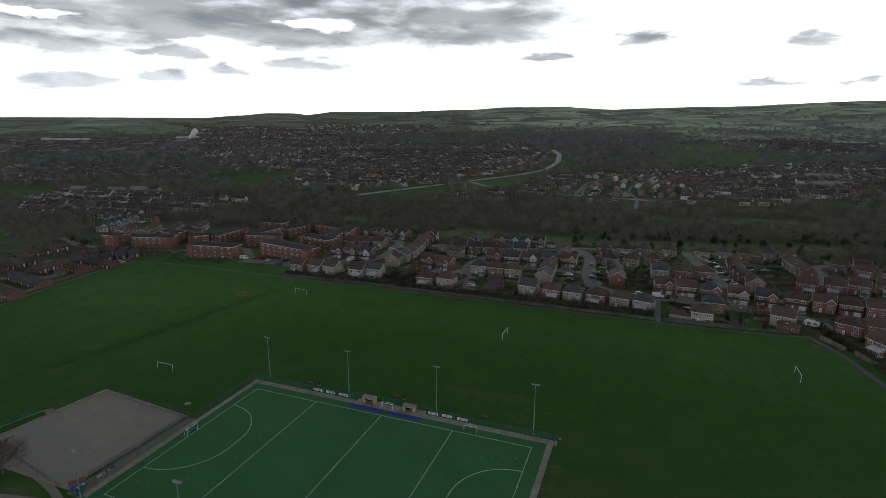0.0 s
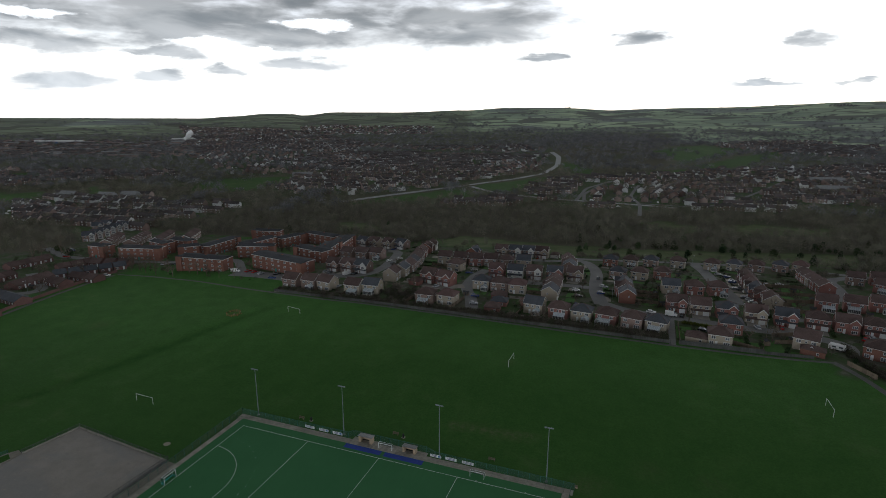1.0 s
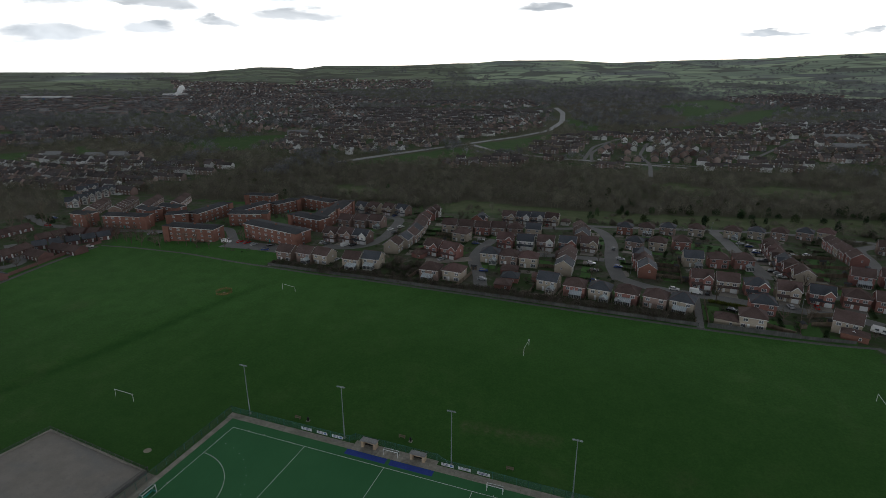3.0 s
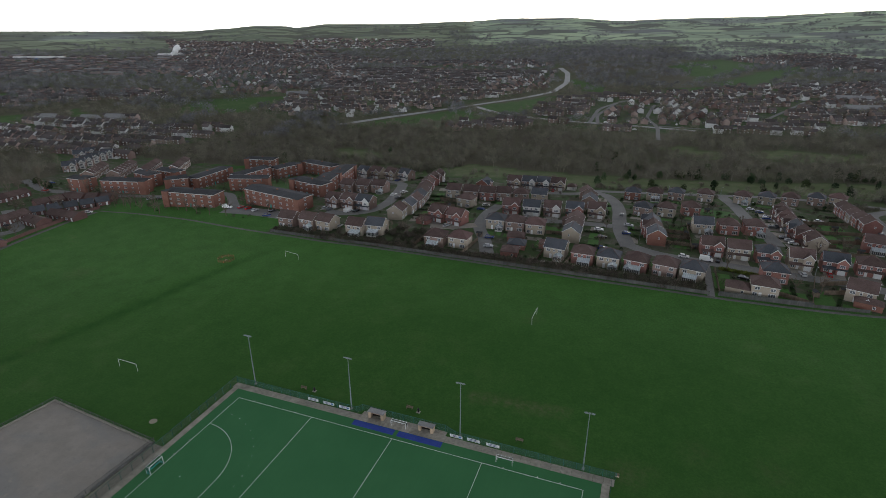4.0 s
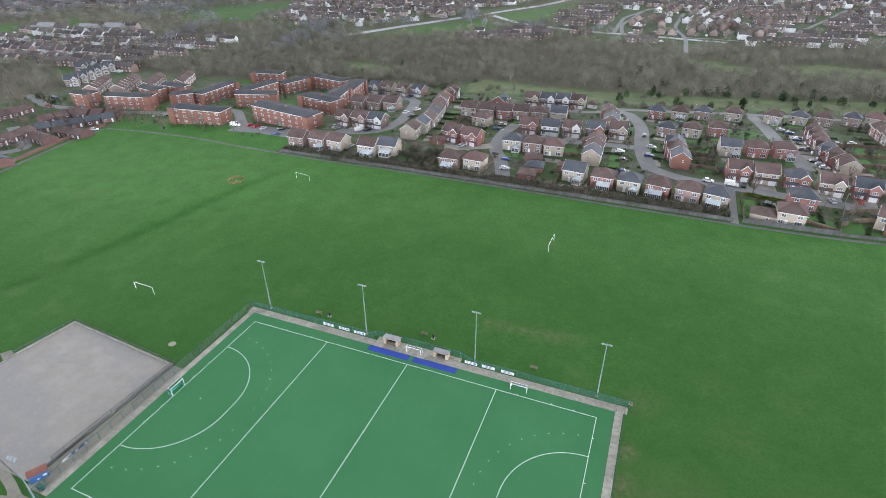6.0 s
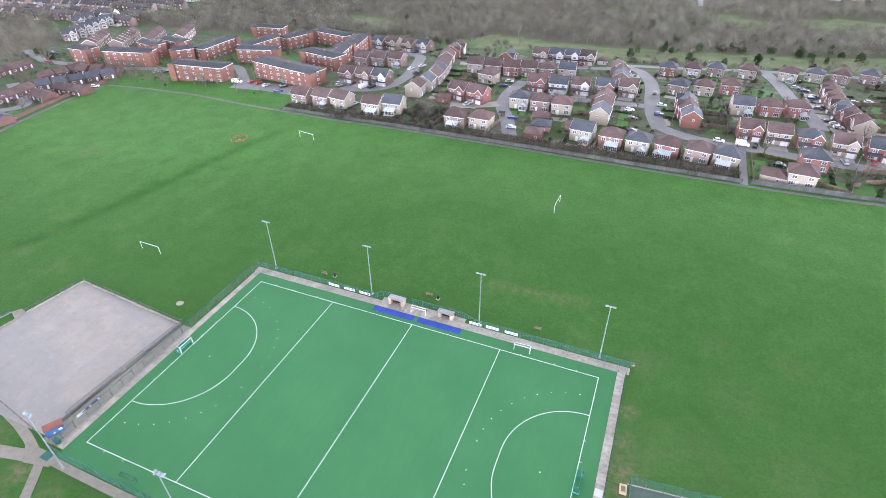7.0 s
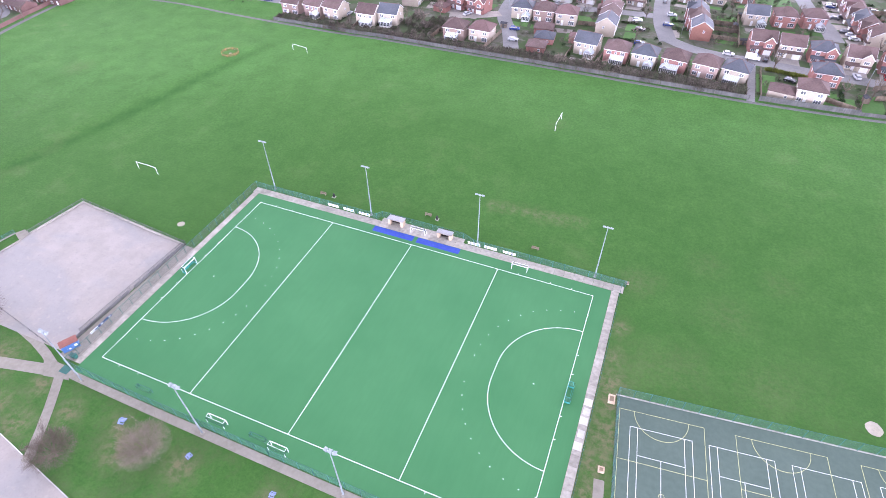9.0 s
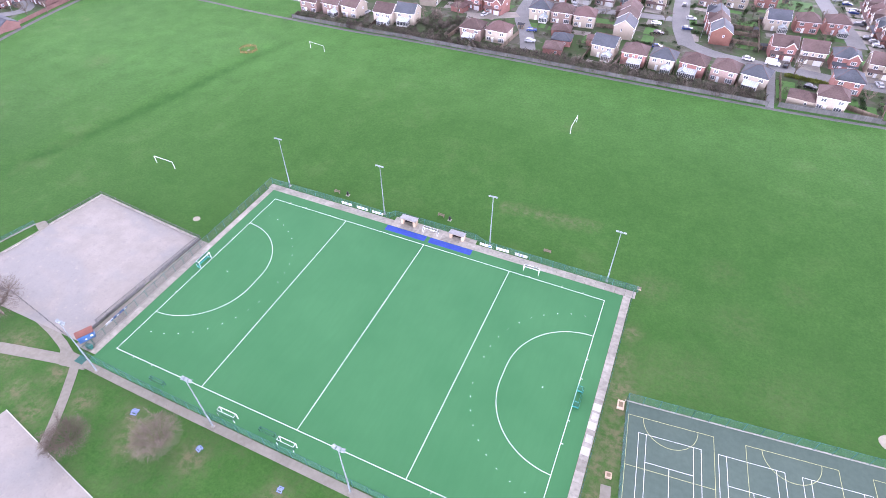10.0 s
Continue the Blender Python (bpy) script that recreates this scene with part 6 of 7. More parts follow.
for x, y, a, code in GARDENS:
    if "P" in code and 20 < x < 230:
        m = Matrix.Rotation(radians(a), 3, "Z")
        p, q = [Vector((x, y, 0)) + m @ Vector((5.1, v, 0)) for v in (8.2, 15.0)]
        timber_fence((p.x, p.y), (q.x, q.y))

# ---- cars ----
CARS = {}


def car(paint, m, van=False):
    key = (paint, van)
    if key in CARS:
        return copy_thing(CARS[key], m)
    t = thing("van" if van else "car", f"{paint} {'panel van' if van else 'hatchback car'} parked on tarmac", "van" if van else "car", m, "parked cars")
    L, W = (5.2, 1.95) if van else (4.2, 1.74)
    h = 2.1 if van else 1.45
    bm = bmesh.new()
    if van:
        prof = [(-L / 2, 0.35), (L / 2, 0.35), (L / 2, 0.9), (L / 2 - 0.9, 1.15), (L / 2 - 1.6, h), (-L / 2, h)]
    else:
        prof = [(-L / 2, 0.3), (L / 2, 0.3), (L / 2, 0.68), (L / 2 - 0.15, 0.8), (L / 2 - 1.15, 0.93), (-L / 2 + 0.1, 0.95), (-L / 2, 0.75)]
    prism(bm, prof, -W / 2, W / 2, "y")
    for v in bm.verts:
        if v.co.z > 0.85:
            v.co.y *= 0.95
    part("body", bm, M["car_" + paint], t)
    if not van:
        bm = bmesh.new()
        prism(bm, [(-L / 2 + 0.2, 0.94), (L / 2 - 1.2, 0.92), (L / 2 - 1.95, 1.4), (-L / 2 + 0.6, 1.4)], -W / 2 + 0.08, W / 2 - 0.08, "y")
        for v in bm.verts:
            if v.co.z > 1.3:
                v.co.y *= 0.8
        part("glazing", bm, M["pane"], t)
        bm = boxes((-L / 2 + 0.62, -0.62, 1.39, L / 2 - 1.97, 0.62, 1.46))
        part("roof", bm, M["car_" + paint], t)
    else:
        part("windscreen", box(bmesh.new(), 0, -0.8, -0.02, 0.95, 0.8, 0.02, Matrix.Translation((L / 2 - 0.95, 0, 1.2)) @ Matrix.Rotation(radians(-127), 4, "Y")), M["pane"], t)
    for sx in (-1, 1):
        for sy in (-1, 1):
            w = part("wheel", tube(bmesh.new(), (sx * L * 0.31, sy * (W / 2 - 0.2), 0.31), (sx * L * 0.31, sy * (W / 2 + 0.02), 0.31), 0.31, 0.31, 12), M["tyre"], t)
            part("rim", tube(bmesh.new(), (sx * L * 0.31, sy * (W / 2 + 0.015), 0.31), (sx * L * 0.31, sy * (W / 2 + 0.03), 0.31), 0.19, 0.17, 8), M["galv"], w)
    for sy in (-1, 1):
        part("headlight", boxes((L / 2 - 0.06, sy * 0.62 - 0.17, 0.6, L / 2 + 0.01, sy * 0.62 + 0.17, 0.74)), M["lamp_glass"], t)
        part("tail_light", boxes((-L / 2 - 0.01, sy * 0.7 - 0.1, 0.62, -L / 2 + 0.05, sy * 0.7 + 0.1, 0.84)), M["red_roof"], t)
    CARS[key] = t
    return t


PARKED = {
    "silver": [(91.5, 227, 5), (157.5, 193 - 5, 100), (-100, 189, 80), (153.4, 292.9, 20), (9.2, 193, 70), (35.5, 174.4, 10), (-180.7, 194, 60), (161, 231.6, 5), (-40, 176.2, 80)],
    "white": [(115.1, 191.5, -5), (78.5, 214.2, 10), (-41, 239.6, 70), (-37.9, 248.1, 60), (161.6, 227, 5), (-193, 163, 40), (16.8, 235.2, 20), (-195, 139.6, 30), (176, 274, 10), (183, 278, 10)],
    "black": [(135.6, 176.5, -15), (80.9, 203.3, 5), (128.1, 191.5, 80), (158.8, 276.4, 5), (-89.5, 190, 60), (-44, 200.4, 70), (-175, 196, 30)],
    "blue": [(82.5, 189, 10), (91.1, 213.3, 8), (16.3, 226.8, 20), (33, 184.8, 10), (-87.3, 182.6, 20), (-274, 200.7, 0), (157.1, 287.4, 10)],
    "red": [(-111.2, 191.5, 80), (-106, 191, 80), (-259.5, 185.9, 10), (196, 188.5, 60)],
    "grey": [(160.5, 255.9, 5), (159.5, 235.6, 5), (149.5, 190, 100), (-34.5, 232, 70), (87, 246, 90), (66, 224, 10), (45, 219, 80), (-60, 200, 85), (205, 262, 90), (213, 188, 80)],
}
for paint, rows in PARKED.items():
    for x, y, turn in rows:
        car(paint, spot(x, y, turn, 0.12))
for k, (x, y, a) in enumerate(DRIVES):
    if k % 2 == 0:
        p = Vector((x, y, 0)) + Matrix.Rotation(radians(a), 3, "Z") @ Vector((-1.8, -3.8, 0))
        car(("silver", "black", "grey", "blue", "white", "red")[(k // 2) % 6], spot(p.x, p.y, a + 90, 0.1))
car("white", spot(123.5, 190.8, -6, 0.12), True)
car("white", spot(-48.3, 199.5, 75, 0.12), True)
car("white", spot(-119, 189.5, 15, 0.12), True)
cv = thing("caravan", "white touring caravan parked on a tarmac court", "caravan", spot(182.5, 174.0, -20))
bm = bmesh.new()
prism(bm, [(-2.8, 0.55), (2.6, 0.55), (2.95, 1.2), (2.5, 2.45), (-2.4, 2.5), (-2.85, 1.6)], -1.1, 1.1, "y")
part("body", bm, M["white"], cv)
for s in (-1, 1):
    part("window", boxes((-1.6, s * 1.11 - 0.02, 1.3, -0.4, s * 1.11 + 0.02, 1.95), (0.6, s * 1.11 - 0.02, 1.3, 1.9, s * 1.11 + 0.02, 1.95)), M["pane"], cv)
    part("wheel", tube(bmesh.new(), (0, s * 0.95, 0.32), (0, s * 1.12, 0.32), 0.32, 0.32, 12), M["tyre"], cv)
part("tow_bar", boxes((2.6, -0.06, 0.45, 4.0, 0.06, 0.57)), M["galv"], cv)

# ---- sheds and garden clutter ----


def garden_shed(x, y, turn):
    t = thing("garden_shed", "small brown timber garden shed with felt roof", "shed", spot(x, y, turn), "garden sheds")
    part("wall", boxes((-1.2, -0.9, -0.4, 1.2, 0.9, 1.75)), M["timber"], t)
    part("roof", gable_roof(bmesh.new(), -1.2, 1.2, -0.9, 0.9, 1.75, 0.5, 0.12, "x", 0.06), M["felt"], t)
    part("door", boxes((-0.4, -0.94, -0.1, 0.4, -0.9, 1.6)), M["grey_timber"], t)
    part("window", boxes((0.55, -0.93, 0.8, 1.05, -0.9, 1.3)), M["pane"], t)
    return t


gs = garden_shed(120, 205, 10)
for x, y, a in ((117, 222, 90), (119.5, 238, 5), (66, 204, 0), (60, 188, 20), (4, 214, -10), (-1, 224, 80), (2, 238, 0), (168, 176, 10), (158, 170, 95), (186, 224, -10), (190, 243, 80), (186, 262, 0), (140, 250, 10),
                (28, 186, 0), (-34, 178, 5), (-50, 180, 0), (54, 244, 0), (46, 242, 10), (76, 250, 0), (112, 266, 0), (130, 276, 10), (104, 276, 0), (208, 224, 0), (-205, 128, 20), (-222, 170, 10), (-62, 232, 0)):
    copy_thing(gs, spot(x, y, a))

# ---- street lamps ----


def street_lamp(x, y, turn):
    t = thing("street_lamp", "slim grey street lamp column beside the road", "street lamp", spot(x, y, turn), "street lamps")
    part("column", tube(bmesh.new(), (0, 0, -0.2), (0, 0, 6.5), 0.09, 0.06, 8), M["galv"], t)
    part("arm", tube(bmesh.new(), (0, 0, 6.4), (0, -1.0, 6.6), 0.04, 0.04, 6), M["galv"], t)
    part("lantern", boxes((-0.13, -1.5, 6.52, 0.13, -0.9, 6.66)), M["lamp_glass"], t)
    return t


sl = street_lamp(111, 312, 0)
for x, y, a in ((141, 322, 20), (97, 206, 90), (80, 240, -90), (160, 183, 0), (131, 193, 0), (-30, 214, 90), (24, 206, 90), (151, 282, 90), (-200, 122, 0), (-150, 210, 20), (-110, 197, 0), (62, 226, 0)):
    copy_thing(sl, spot(x, y, a))

# ---- trees ----


def bare_tree(seed, height, spread, limbs, twigs, width, upright=0.5):
    """Trunk and limbs, and slivers of twig, as arrays of points and triangles."""
    rng = random.Random(seed)
    wood_v, wood_f, tw_v, tw_f = [], [], [], []

    def stick(a, b, ra, rb, n=5):
        o = len(wood_v)
        d = (b - a)
        q = d.to_track_quat("Z", "Y").to_matrix()
        for c, r in ((a, ra), (b, rb)):
            for i in range(n):
                wood_v.append(tuple(c + q @ Vector((r * math.cos(6.28319 * i / n), r * math.sin(6.28319 * i / n), 0))))
        for i in range(n):
            j = (i + 1) % n
            wood_f.append((o + i, o + j, o + n + j, o + n + i))

    r0 = height * 0.022
    fork = Vector((rng.uniform(-0.2, 0.2), rng.uniform(-0.2, 0.2), height * rng.uniform(0.22, 0.32)))
    stick(Vector((0, 0, -0.4)), fork, r0 * 1.3, r0, 7)
    tips = []
    for k in range(limbs):
        a = 6.28319 * (k + rng.uniform(-0.3, 0.3)) / limbs
        reach = spread * (rng.uniform(0.45, 0.8) if twigs > 4000 else rng.uniform(0.55, 1.0))
        top = Vector((math.cos(a) * reach, math.sin(a) * reach, height * rng.uniform(0.6, 0.98)))
        if k == 0:
            top = Vector((rng.uniform(-0.5, 0.5), rng.uniform(-0.5, 0.5), height))
        elbow = fork.lerp(top, 0.45) + Vector((math.cos(a), math.sin(a), 0)) * spread * 0.14
        stick(fork, elbow, r0 * 0.62, r0 * 0.36)
        stick(elbow, top, r0 * 0.36, r0 * 0.08, 4)
        for s in range(3):
            f = rng.uniform(0.1, 0.8)
            start = elbow.lerp(top, f)
            way = Vector((math.cos(a + rng.uniform(-1.6, 1.6)), math.sin(a + rng.uniform(-1.6, 1.6)), rng.uniform(0.1, 1.0)))
            end = start + way * spread * rng.uniform(0.25, 0.5)
            stick(start, end, r0 * 0.2, r0 * 0.06, 3)
            tips.append((start, end))
        tips.append((elbow, top))
        tips.append((fork.lerp(elbow, 0.5), elbow))
    for _ in range(twigs):
        a, b = tips[rng.randrange(len(tips))]
        s = a.lerp(b, rng.random())
        way = Vector((rng.uniform(-1, 1), rng.uniform(-1, 1), rng.uniform(-0.5, 1) + upright)).normalized()
        way = (way + (b - a).normalized() * 0.5).normalized()
        e = s + way * spread * rng.uniform(0.14, 0.36)
        side = way.cross(Vector((rng.uniform(-1, 1), rng.uniform(-1, 1), rng.uniform(-1, 1)))).normalized() * width * rng.uniform(0.6, 1.3)
        o = len(tw_v)
        tw_v.extend([tuple(s - side), tuple(s + side), tuple(e)])
        tw_f.append((o, o + 1, o + 2))
    return wood_v, wood_f, tw_v, tw_f


def mesh_from(name, v, f, material):
    me = bpy.data.meshes.new(name)
    me.from_pydata(v, [], f)
    me.materials.append(material)
    return me


TREES = {}


def tree(kind, x, y, s=1.0, turn=0.0, name="tree", label="bare deciduous tree with brown twigs", category="tree", group="garden trees"):
    m = spot(x, y, turn) @ Matrix.Scale(s, 4)
    if kind in TREES:
        ob = copy_thing(TREES[kind], spot(x, y, turn))
        ob.scale = (s, s, s)
        return ob
    seed, h, sp, li, tw, wd, up = {
        "big": (3, 6.4, 4.4, 15, 9000, 0.0145, 0.2), "dense": (5, 5.4, 4.1, 14, 11000, 0.013, 0.1), "oak": (8, 9.0, 6.0, 12, 5000, 0.026, 0.35),
        "slim": (12, 8.0, 2.0, 7, 420, 0.035, 0.6), "garden": (17, 5.5, 2.2, 7, 420, 0.035, 0.4), "shrub": (21, 2.2, 1.4, 8, 260, 0.04, 0.4)}[kind]
    wv, wf, tv, tf = bare_tree(seed, h, sp, li, tw // 4 if tw > 4000 else tw, wd, up)
    if kind in ("big", "dense", "oak"):
        # the outer shell of fine twigs
        g = random.Random(seed)
        for _ in range(int(tw * 1.2)):
            d = Vector((g.gauss(0, 1), g.gauss(0, 1), g.gauss(0.3, 0.8))).normalized()
            k = g.uniform(0.15, 1.0) ** 0.6 * (1 + 0.16 * noise.noise(d * 2.2))
            c = Vector((d.x * sp * k, d.y * sp * k, h * 0.52 + d.z * h * 0.42 * k))
            c.z = max(c.z, h * 0.16)
            e = c + (d + Vector((g.uniform(-0.6, 0.6), g.uniform(-0.6, 0.6), g.uniform(-0.3, 0.6)))).normalized() * sp * g.uniform(0.08, 0.2)
            s = d.cross(Vector((g.uniform(-1, 1), g.uniform(-1, 1), g.uniform(-1, 1)))).normalized() * wd * g.uniform(0.5, 1.1)
            o = len(tv)
            tv.extend([tuple(c - s), tuple(c + s), tuple(e)])
            tf.append((o, o + 1, o + 2))
    t = thing(name, label, category, m, group)
    part("trunk", mesh_from("trunk", wv, wf, M["bark"]), None, t)
    part("crown", mesh_from("crown", tv, tf, M["dark_twig" if kind in ("dense", "oak") else "twig"]), None, t)
    TREES[kind] = t
    return t


tree("dense", 9.6, -19.2, 1.0, 0, label="dense bare brown shrubby tree beside the footpath", group="trees by the pitch")
tree("big", 24.7, -12.5, 1.0, 40, label="broad bare tree with fine grey-brown twigs on the lawn", group="trees by the pitch")
tree("oak", -31.0, -3.4, 1.0, 80, label="spreading bare oak beside the gravel fence", group="trees by the pitch")
rng = random.Random(5)
for x, y in ((-166, 174), (-157, 175), (-176, 176), (-130, 178), (-120, 177), (-182, 178), (-186, 180), (-238, 187), (16, 161.5), (58, 160.5), (68, 160), (73, 161), (-205, 104), (-190, 122), (-184, 128), (-188, 176), (-172, 180),
             (-232, 212), (-150, 172), (0, 185), (-4, 176), (-9, 181), (-12, 176)):
    tree("slim" if rng.random() < 0.6 else "garden", x, y, rng.uniform(0.8, 1.15), rng.uniform(0, 360))
for x, y in ((-5, 206), (-2, 220), (-6, 232), (61, 206), (57, 214), (110, 200), (115, 210), (113, 221), (119, 232), (116, 244), (136, 288), (132, 296), (180, 222), (184, 230), (182, 246), (188, 258), (178, 262), (170, 200), (206, 213),
             (-31, 230), (100, 244), (86, 184), (36, 240), (48, 210), (26, 238), (130, 218), (142, 222), (-55, 222), (-66, 226), (-58, 258), (190, 140), (186, 148), (194, 128), (200, 112), (124, 250), (152, 172), (163, 180)):
    tree("shrub" if rng.random() < 0.55 else "garden", x, y, rng.uniform(0.7, 1.2), rng.uniform(0, 360), name="garden_shrub", label="bare garden shrub beside a fence", category="shrub", group="garden shrubs")


rng = random.Random(41)
for x, y in ((-198, 186), (-193, 181), (-203, 190), (-188, 186), (-181, 184), (-170, 186), (-163, 181), (-146, 181), (-139, 180), (-134, 182), (-110, 178), (-208, 186), (-214, 188), (-226, 190), (-190, 100), (-199, 112), (-203, 132), (-210, 160), (-232, 150), (-246, 128), (-256, 184), (-270, 190), (-278, 182), (-268, 170), (-284, 200), (-290, 188)):
    tree("garden" if rng.random() < 0.7 else "slim", x, y, rng.uniform(1.0, 1.6), rng.uniform(0, 360))
rng = random.Random(77)
planted = 0
while planted < 52:
    x, y = (rng.uniform(-245, -82), rng.uniform(88, 300)) if planted < 30 else (rng.uniform(-20, 190), rng.uniform(160, 300))
    if x < -160 and y > 175 or -190 < x < -80 and y < 172 or any(math.hypot(x - hx, y - hy) < 8 for hx, hy, _, _ in GARDENS):
        continue
    tree("garden" if rng.random() < 0.6 else "slim", x, y, rng.uniform(0.7, 1.3), rng.uniform(0, 360))
    planted += 1


def scatter(name, protos, spots, material, label, category, extra=()):
    """Many copies of point-and-face prototypes merged into one mesh."""
    vs, ls, n, mats = [], [], 0, []
    for k, x, y, z, s, a, sz in spots:
        v, f = protos[k]
        c, sn = math.cos(a) * s, math.sin(a) * s
        vs.append(np.stack([v[:, 0] * c - v[:, 1] * sn + x, v[:, 0] * sn + v[:, 1] * c + y, v[:, 2] * sz + z], 1))
        ls.append(f + n)
        n += len(v)
    verts = np.concatenate(vs).astype(np.float32)
    tris = np.concatenate(ls).astype(np.int32)
    me = bpy.data.meshes.new(name)
    me.vertices.add(len(verts))
    me.vertices.foreach_set("co", verts.ravel())
    me.loops.add(tris.size)
    me.loops.foreach_set("vertex_index", tris.ravel())
    me.polygons.add(len(tris))
    me.polygons.foreach_set("loop_start", np.arange(0, tris.size, 3, dtype=np.int32))
    me.polygons.foreach_set("loop_total", np.full(len(tris), 3, dtype=np.int32))
    me.materials.append(material)
    tone = me.attributes.new("tone", "FLOAT", "POINT")
    g = random.Random(len(spots))
    tone.data.foreach_set("value", np.concatenate([np.full(len(v), g.random(), dtype=np.float32) for v in vs]))
    me.update(calc_edges=True)
    me.validate()
    return tagged(new(name, me), label, category, kind="stuff")


def tri(v, f):
    out = []
    for q in f:
        out += [q] if len(q) == 3 else [(q[0], q[1], q[2]), (q[0], q[2], q[3])]
    return np.array(v, float), np.array(out, int)


def wood_proto(seed, h, sp, tw, wd, limbs=5):
    """A woodland tree: thin trunk, limbs and a rounded crown of twigs."""
    rng = random.Random(seed)
    v, f = [], []

    def rod(a, b, ra, rb):
        o = len(v)
        for c, r in ((a, ra), (b, rb)):
            for i in range(3):
                v.append((c[0] + r * math.cos(2.094 * i), c[1] + r * math.sin(2.094 * i), c[2]))
        for i in range(3):
            j = (i + 1) % 3
            f.append((o + i, o + j, o + 3 + j))
            f.append((o + i, o + 3 + j, o + 3 + i))

    rod((0, 0, -0.6), (0, 0, h * 0.45), 0.14, 0.1)
    for k in range(limbs):
        a = 1.2566 * k + rng.uniform(-0.4, 0.4)
        rod((0, 0, h * rng.uniform(0.2, 0.42)), (math.cos(a) * sp * 0.7, math.sin(a) * sp * 0.7, h * rng.uniform(0.62, 0.9)), 0.08, 0.03)
    lobes = [(rng.uniform(-0.45, 0.45) * sp, rng.uniform(-0.45, 0.45) * sp, rng.uniform(0.45, 0.72) * h, rng.uniform(0.45, 0.7)) for _ in range(5)]
    for k in range(tw):
        cx, cy, cz, q = lobes[k % 5]
        d = Vector((rng.gauss(0, 1), rng.gauss(0, 1), rng.gauss(0.25, 0.9))).normalized()
        rr = rng.random() ** 0.45
        c = Vector((cx + d.x * sp * q * rr, cy + d.y * sp * q * rr, cz + d.z * h * 0.3 * rr))
        way = (d + Vector((rng.uniform(-0.7, 0.7), rng.uniform(-0.7, 0.7), rng.uniform(-0.2, 0.8)))).normalized()
        e = c + way * sp * rng.uniform(0.16, 0.34)
        side = way.cross(Vector((rng.uniform(-1, 1), rng.uniform(-1, 1), rng.uniform(-1, 1)))).normalized() * wd * rng.uniform(0.6, 1.4)
        o = len(v)
        v.extend([tuple(c - side), tuple(c + side), tuple(e)])
        f.append((o, o + 1, o + 2))
    return np.array(v), np.array(f)


def bush_proto(seed, h, sp, n, size):
    rng = random.Random(seed)
    v, f = [], []
    for i in range(n):
        a, r = rng.uniform(0, 6.283), sp * math.sqrt(rng.random())
        z = h * rng.random() ** 0.7 * (1 - 0.5 * (r / sp) ** 2)
        c = Vector((r * math.cos(a), r * math.sin(a), z))
        d = Vector((rng.uniform(-1, 1), rng.uniform(-1, 1), rng.uniform(-0.2, 1.2))).normalized() * size * rng.uniform(0.7, 1.6)
        s = d.cross(Vector((rng.uniform(-1, 1), rng.uniform(-1, 1), rng.uniform(-1, 1)))).normalized() * size * 0.28
        o = len(v)
        v += [tuple(c - s), tuple(c + s), tuple(c + d)]
        f.append((o, o + 1, o + 2))
    return np.array(v), np.array(f)


def fill(polys, gap, rng, keep=lambda x, y: True, near=0.0, far=1e9):
    out = []
    for poly in polys:
        xs, ys = [p[0] for p in poly], [p[1] for p in poly]
        x = min(xs)
        while x < max(xs):
            y = min(ys)
            while y < max(ys):
                px, py = x + rng.uniform(-0.5, 0.5) * gap, y + rng.uniform(-0.5, 0.5) * gap
                if inside(poly, px, py) and keep(px, py) and near < math.hypot(px - 90, py + 35) < far:
                    out.append((px, py))
                y += gap
            x += gap
    return out


def clear_ground(x, y):
    return not any(inside(p, x, y) for p in MEADOWS)


def free_of_roads(x, y, gap=6.5):
    for _, pts, width, _ in ROADS:
        for (x0, y0), (x1, y1) in zip(pts, pts[1:]):
            dx, dy = x1 - x0, y1 - y0
            f = min(1, max(0, ((x - x0) * dx + (y - y0) * dy) / (dx * dx + dy * dy)))
            if math.hypot(x - x0 - f * dx, y - y0 - f * dy) < width / 2 + 0.8:
                return False
    return all(math.hypot(x - hx, y - hy) > gap for hx, hy, _, _ in GARDENS)


near_wood = [wood_proto(30 + k, 6.6 + k % 3, 3.9, 170, 0.105) for k in range(6)]
rng = random.Random(21)


def on_road(x, y):
    return abs(x - 101) < 8 and y > 495


spots = [(rng.randrange(6), x, y, ground_height(x, y), rng.uniform(0.65, 1.45), rng.uniform(0, 6.28), rng.uniform(0.55, 1.3)) for x, y in fill(WOODS[:1], 6.0, rng, lambda x, y: clear_ground(x, y) and not on_road(x, y) and noise.noise(Vector((x / 34, y / 22, 0))) > -0.42)]
scatter("woodland", near_wood, spots, M["wood_twig"], "bare brown winter woodland filling the valley", "woodland")
far_wood = [wood_proto(50 + k, 10.0, 5.2, 54, 0.5, 0) for k in range(5)]


def far_trees(r0, r1, gap, thin):
    """Trees over the ground between two distances that is neither meadow, road nor town."""
    out, r = [], r0
    while r < r1:
        a = -1.10
        while a < 0.42:
            b, q = a + rng.uniform(-0.5, 0.5) * gap / r, r + rng.uniform(-0.5, 0.5) * gap
            x, y = 90 + q * math.sin(b), -35 + q * math.cos(b)
            a += gap / r
            if inside(WOODS[0], x, y) or not clear_ground(x, y) or inside(SUNNY_HILL, x, y) or by_valley_road(x, y):
                continue
            town = any(inside(t, x, y) for t in TOWNS + FAR_TOWNS + [WORKS])
            if rng.random() < (thin + 0.35 if town else thin) or noise.noise(Vector((x / 90, y / 90, 3))) < -0.3:
                continue
            out.append((x, y))
        r += gap
    return out


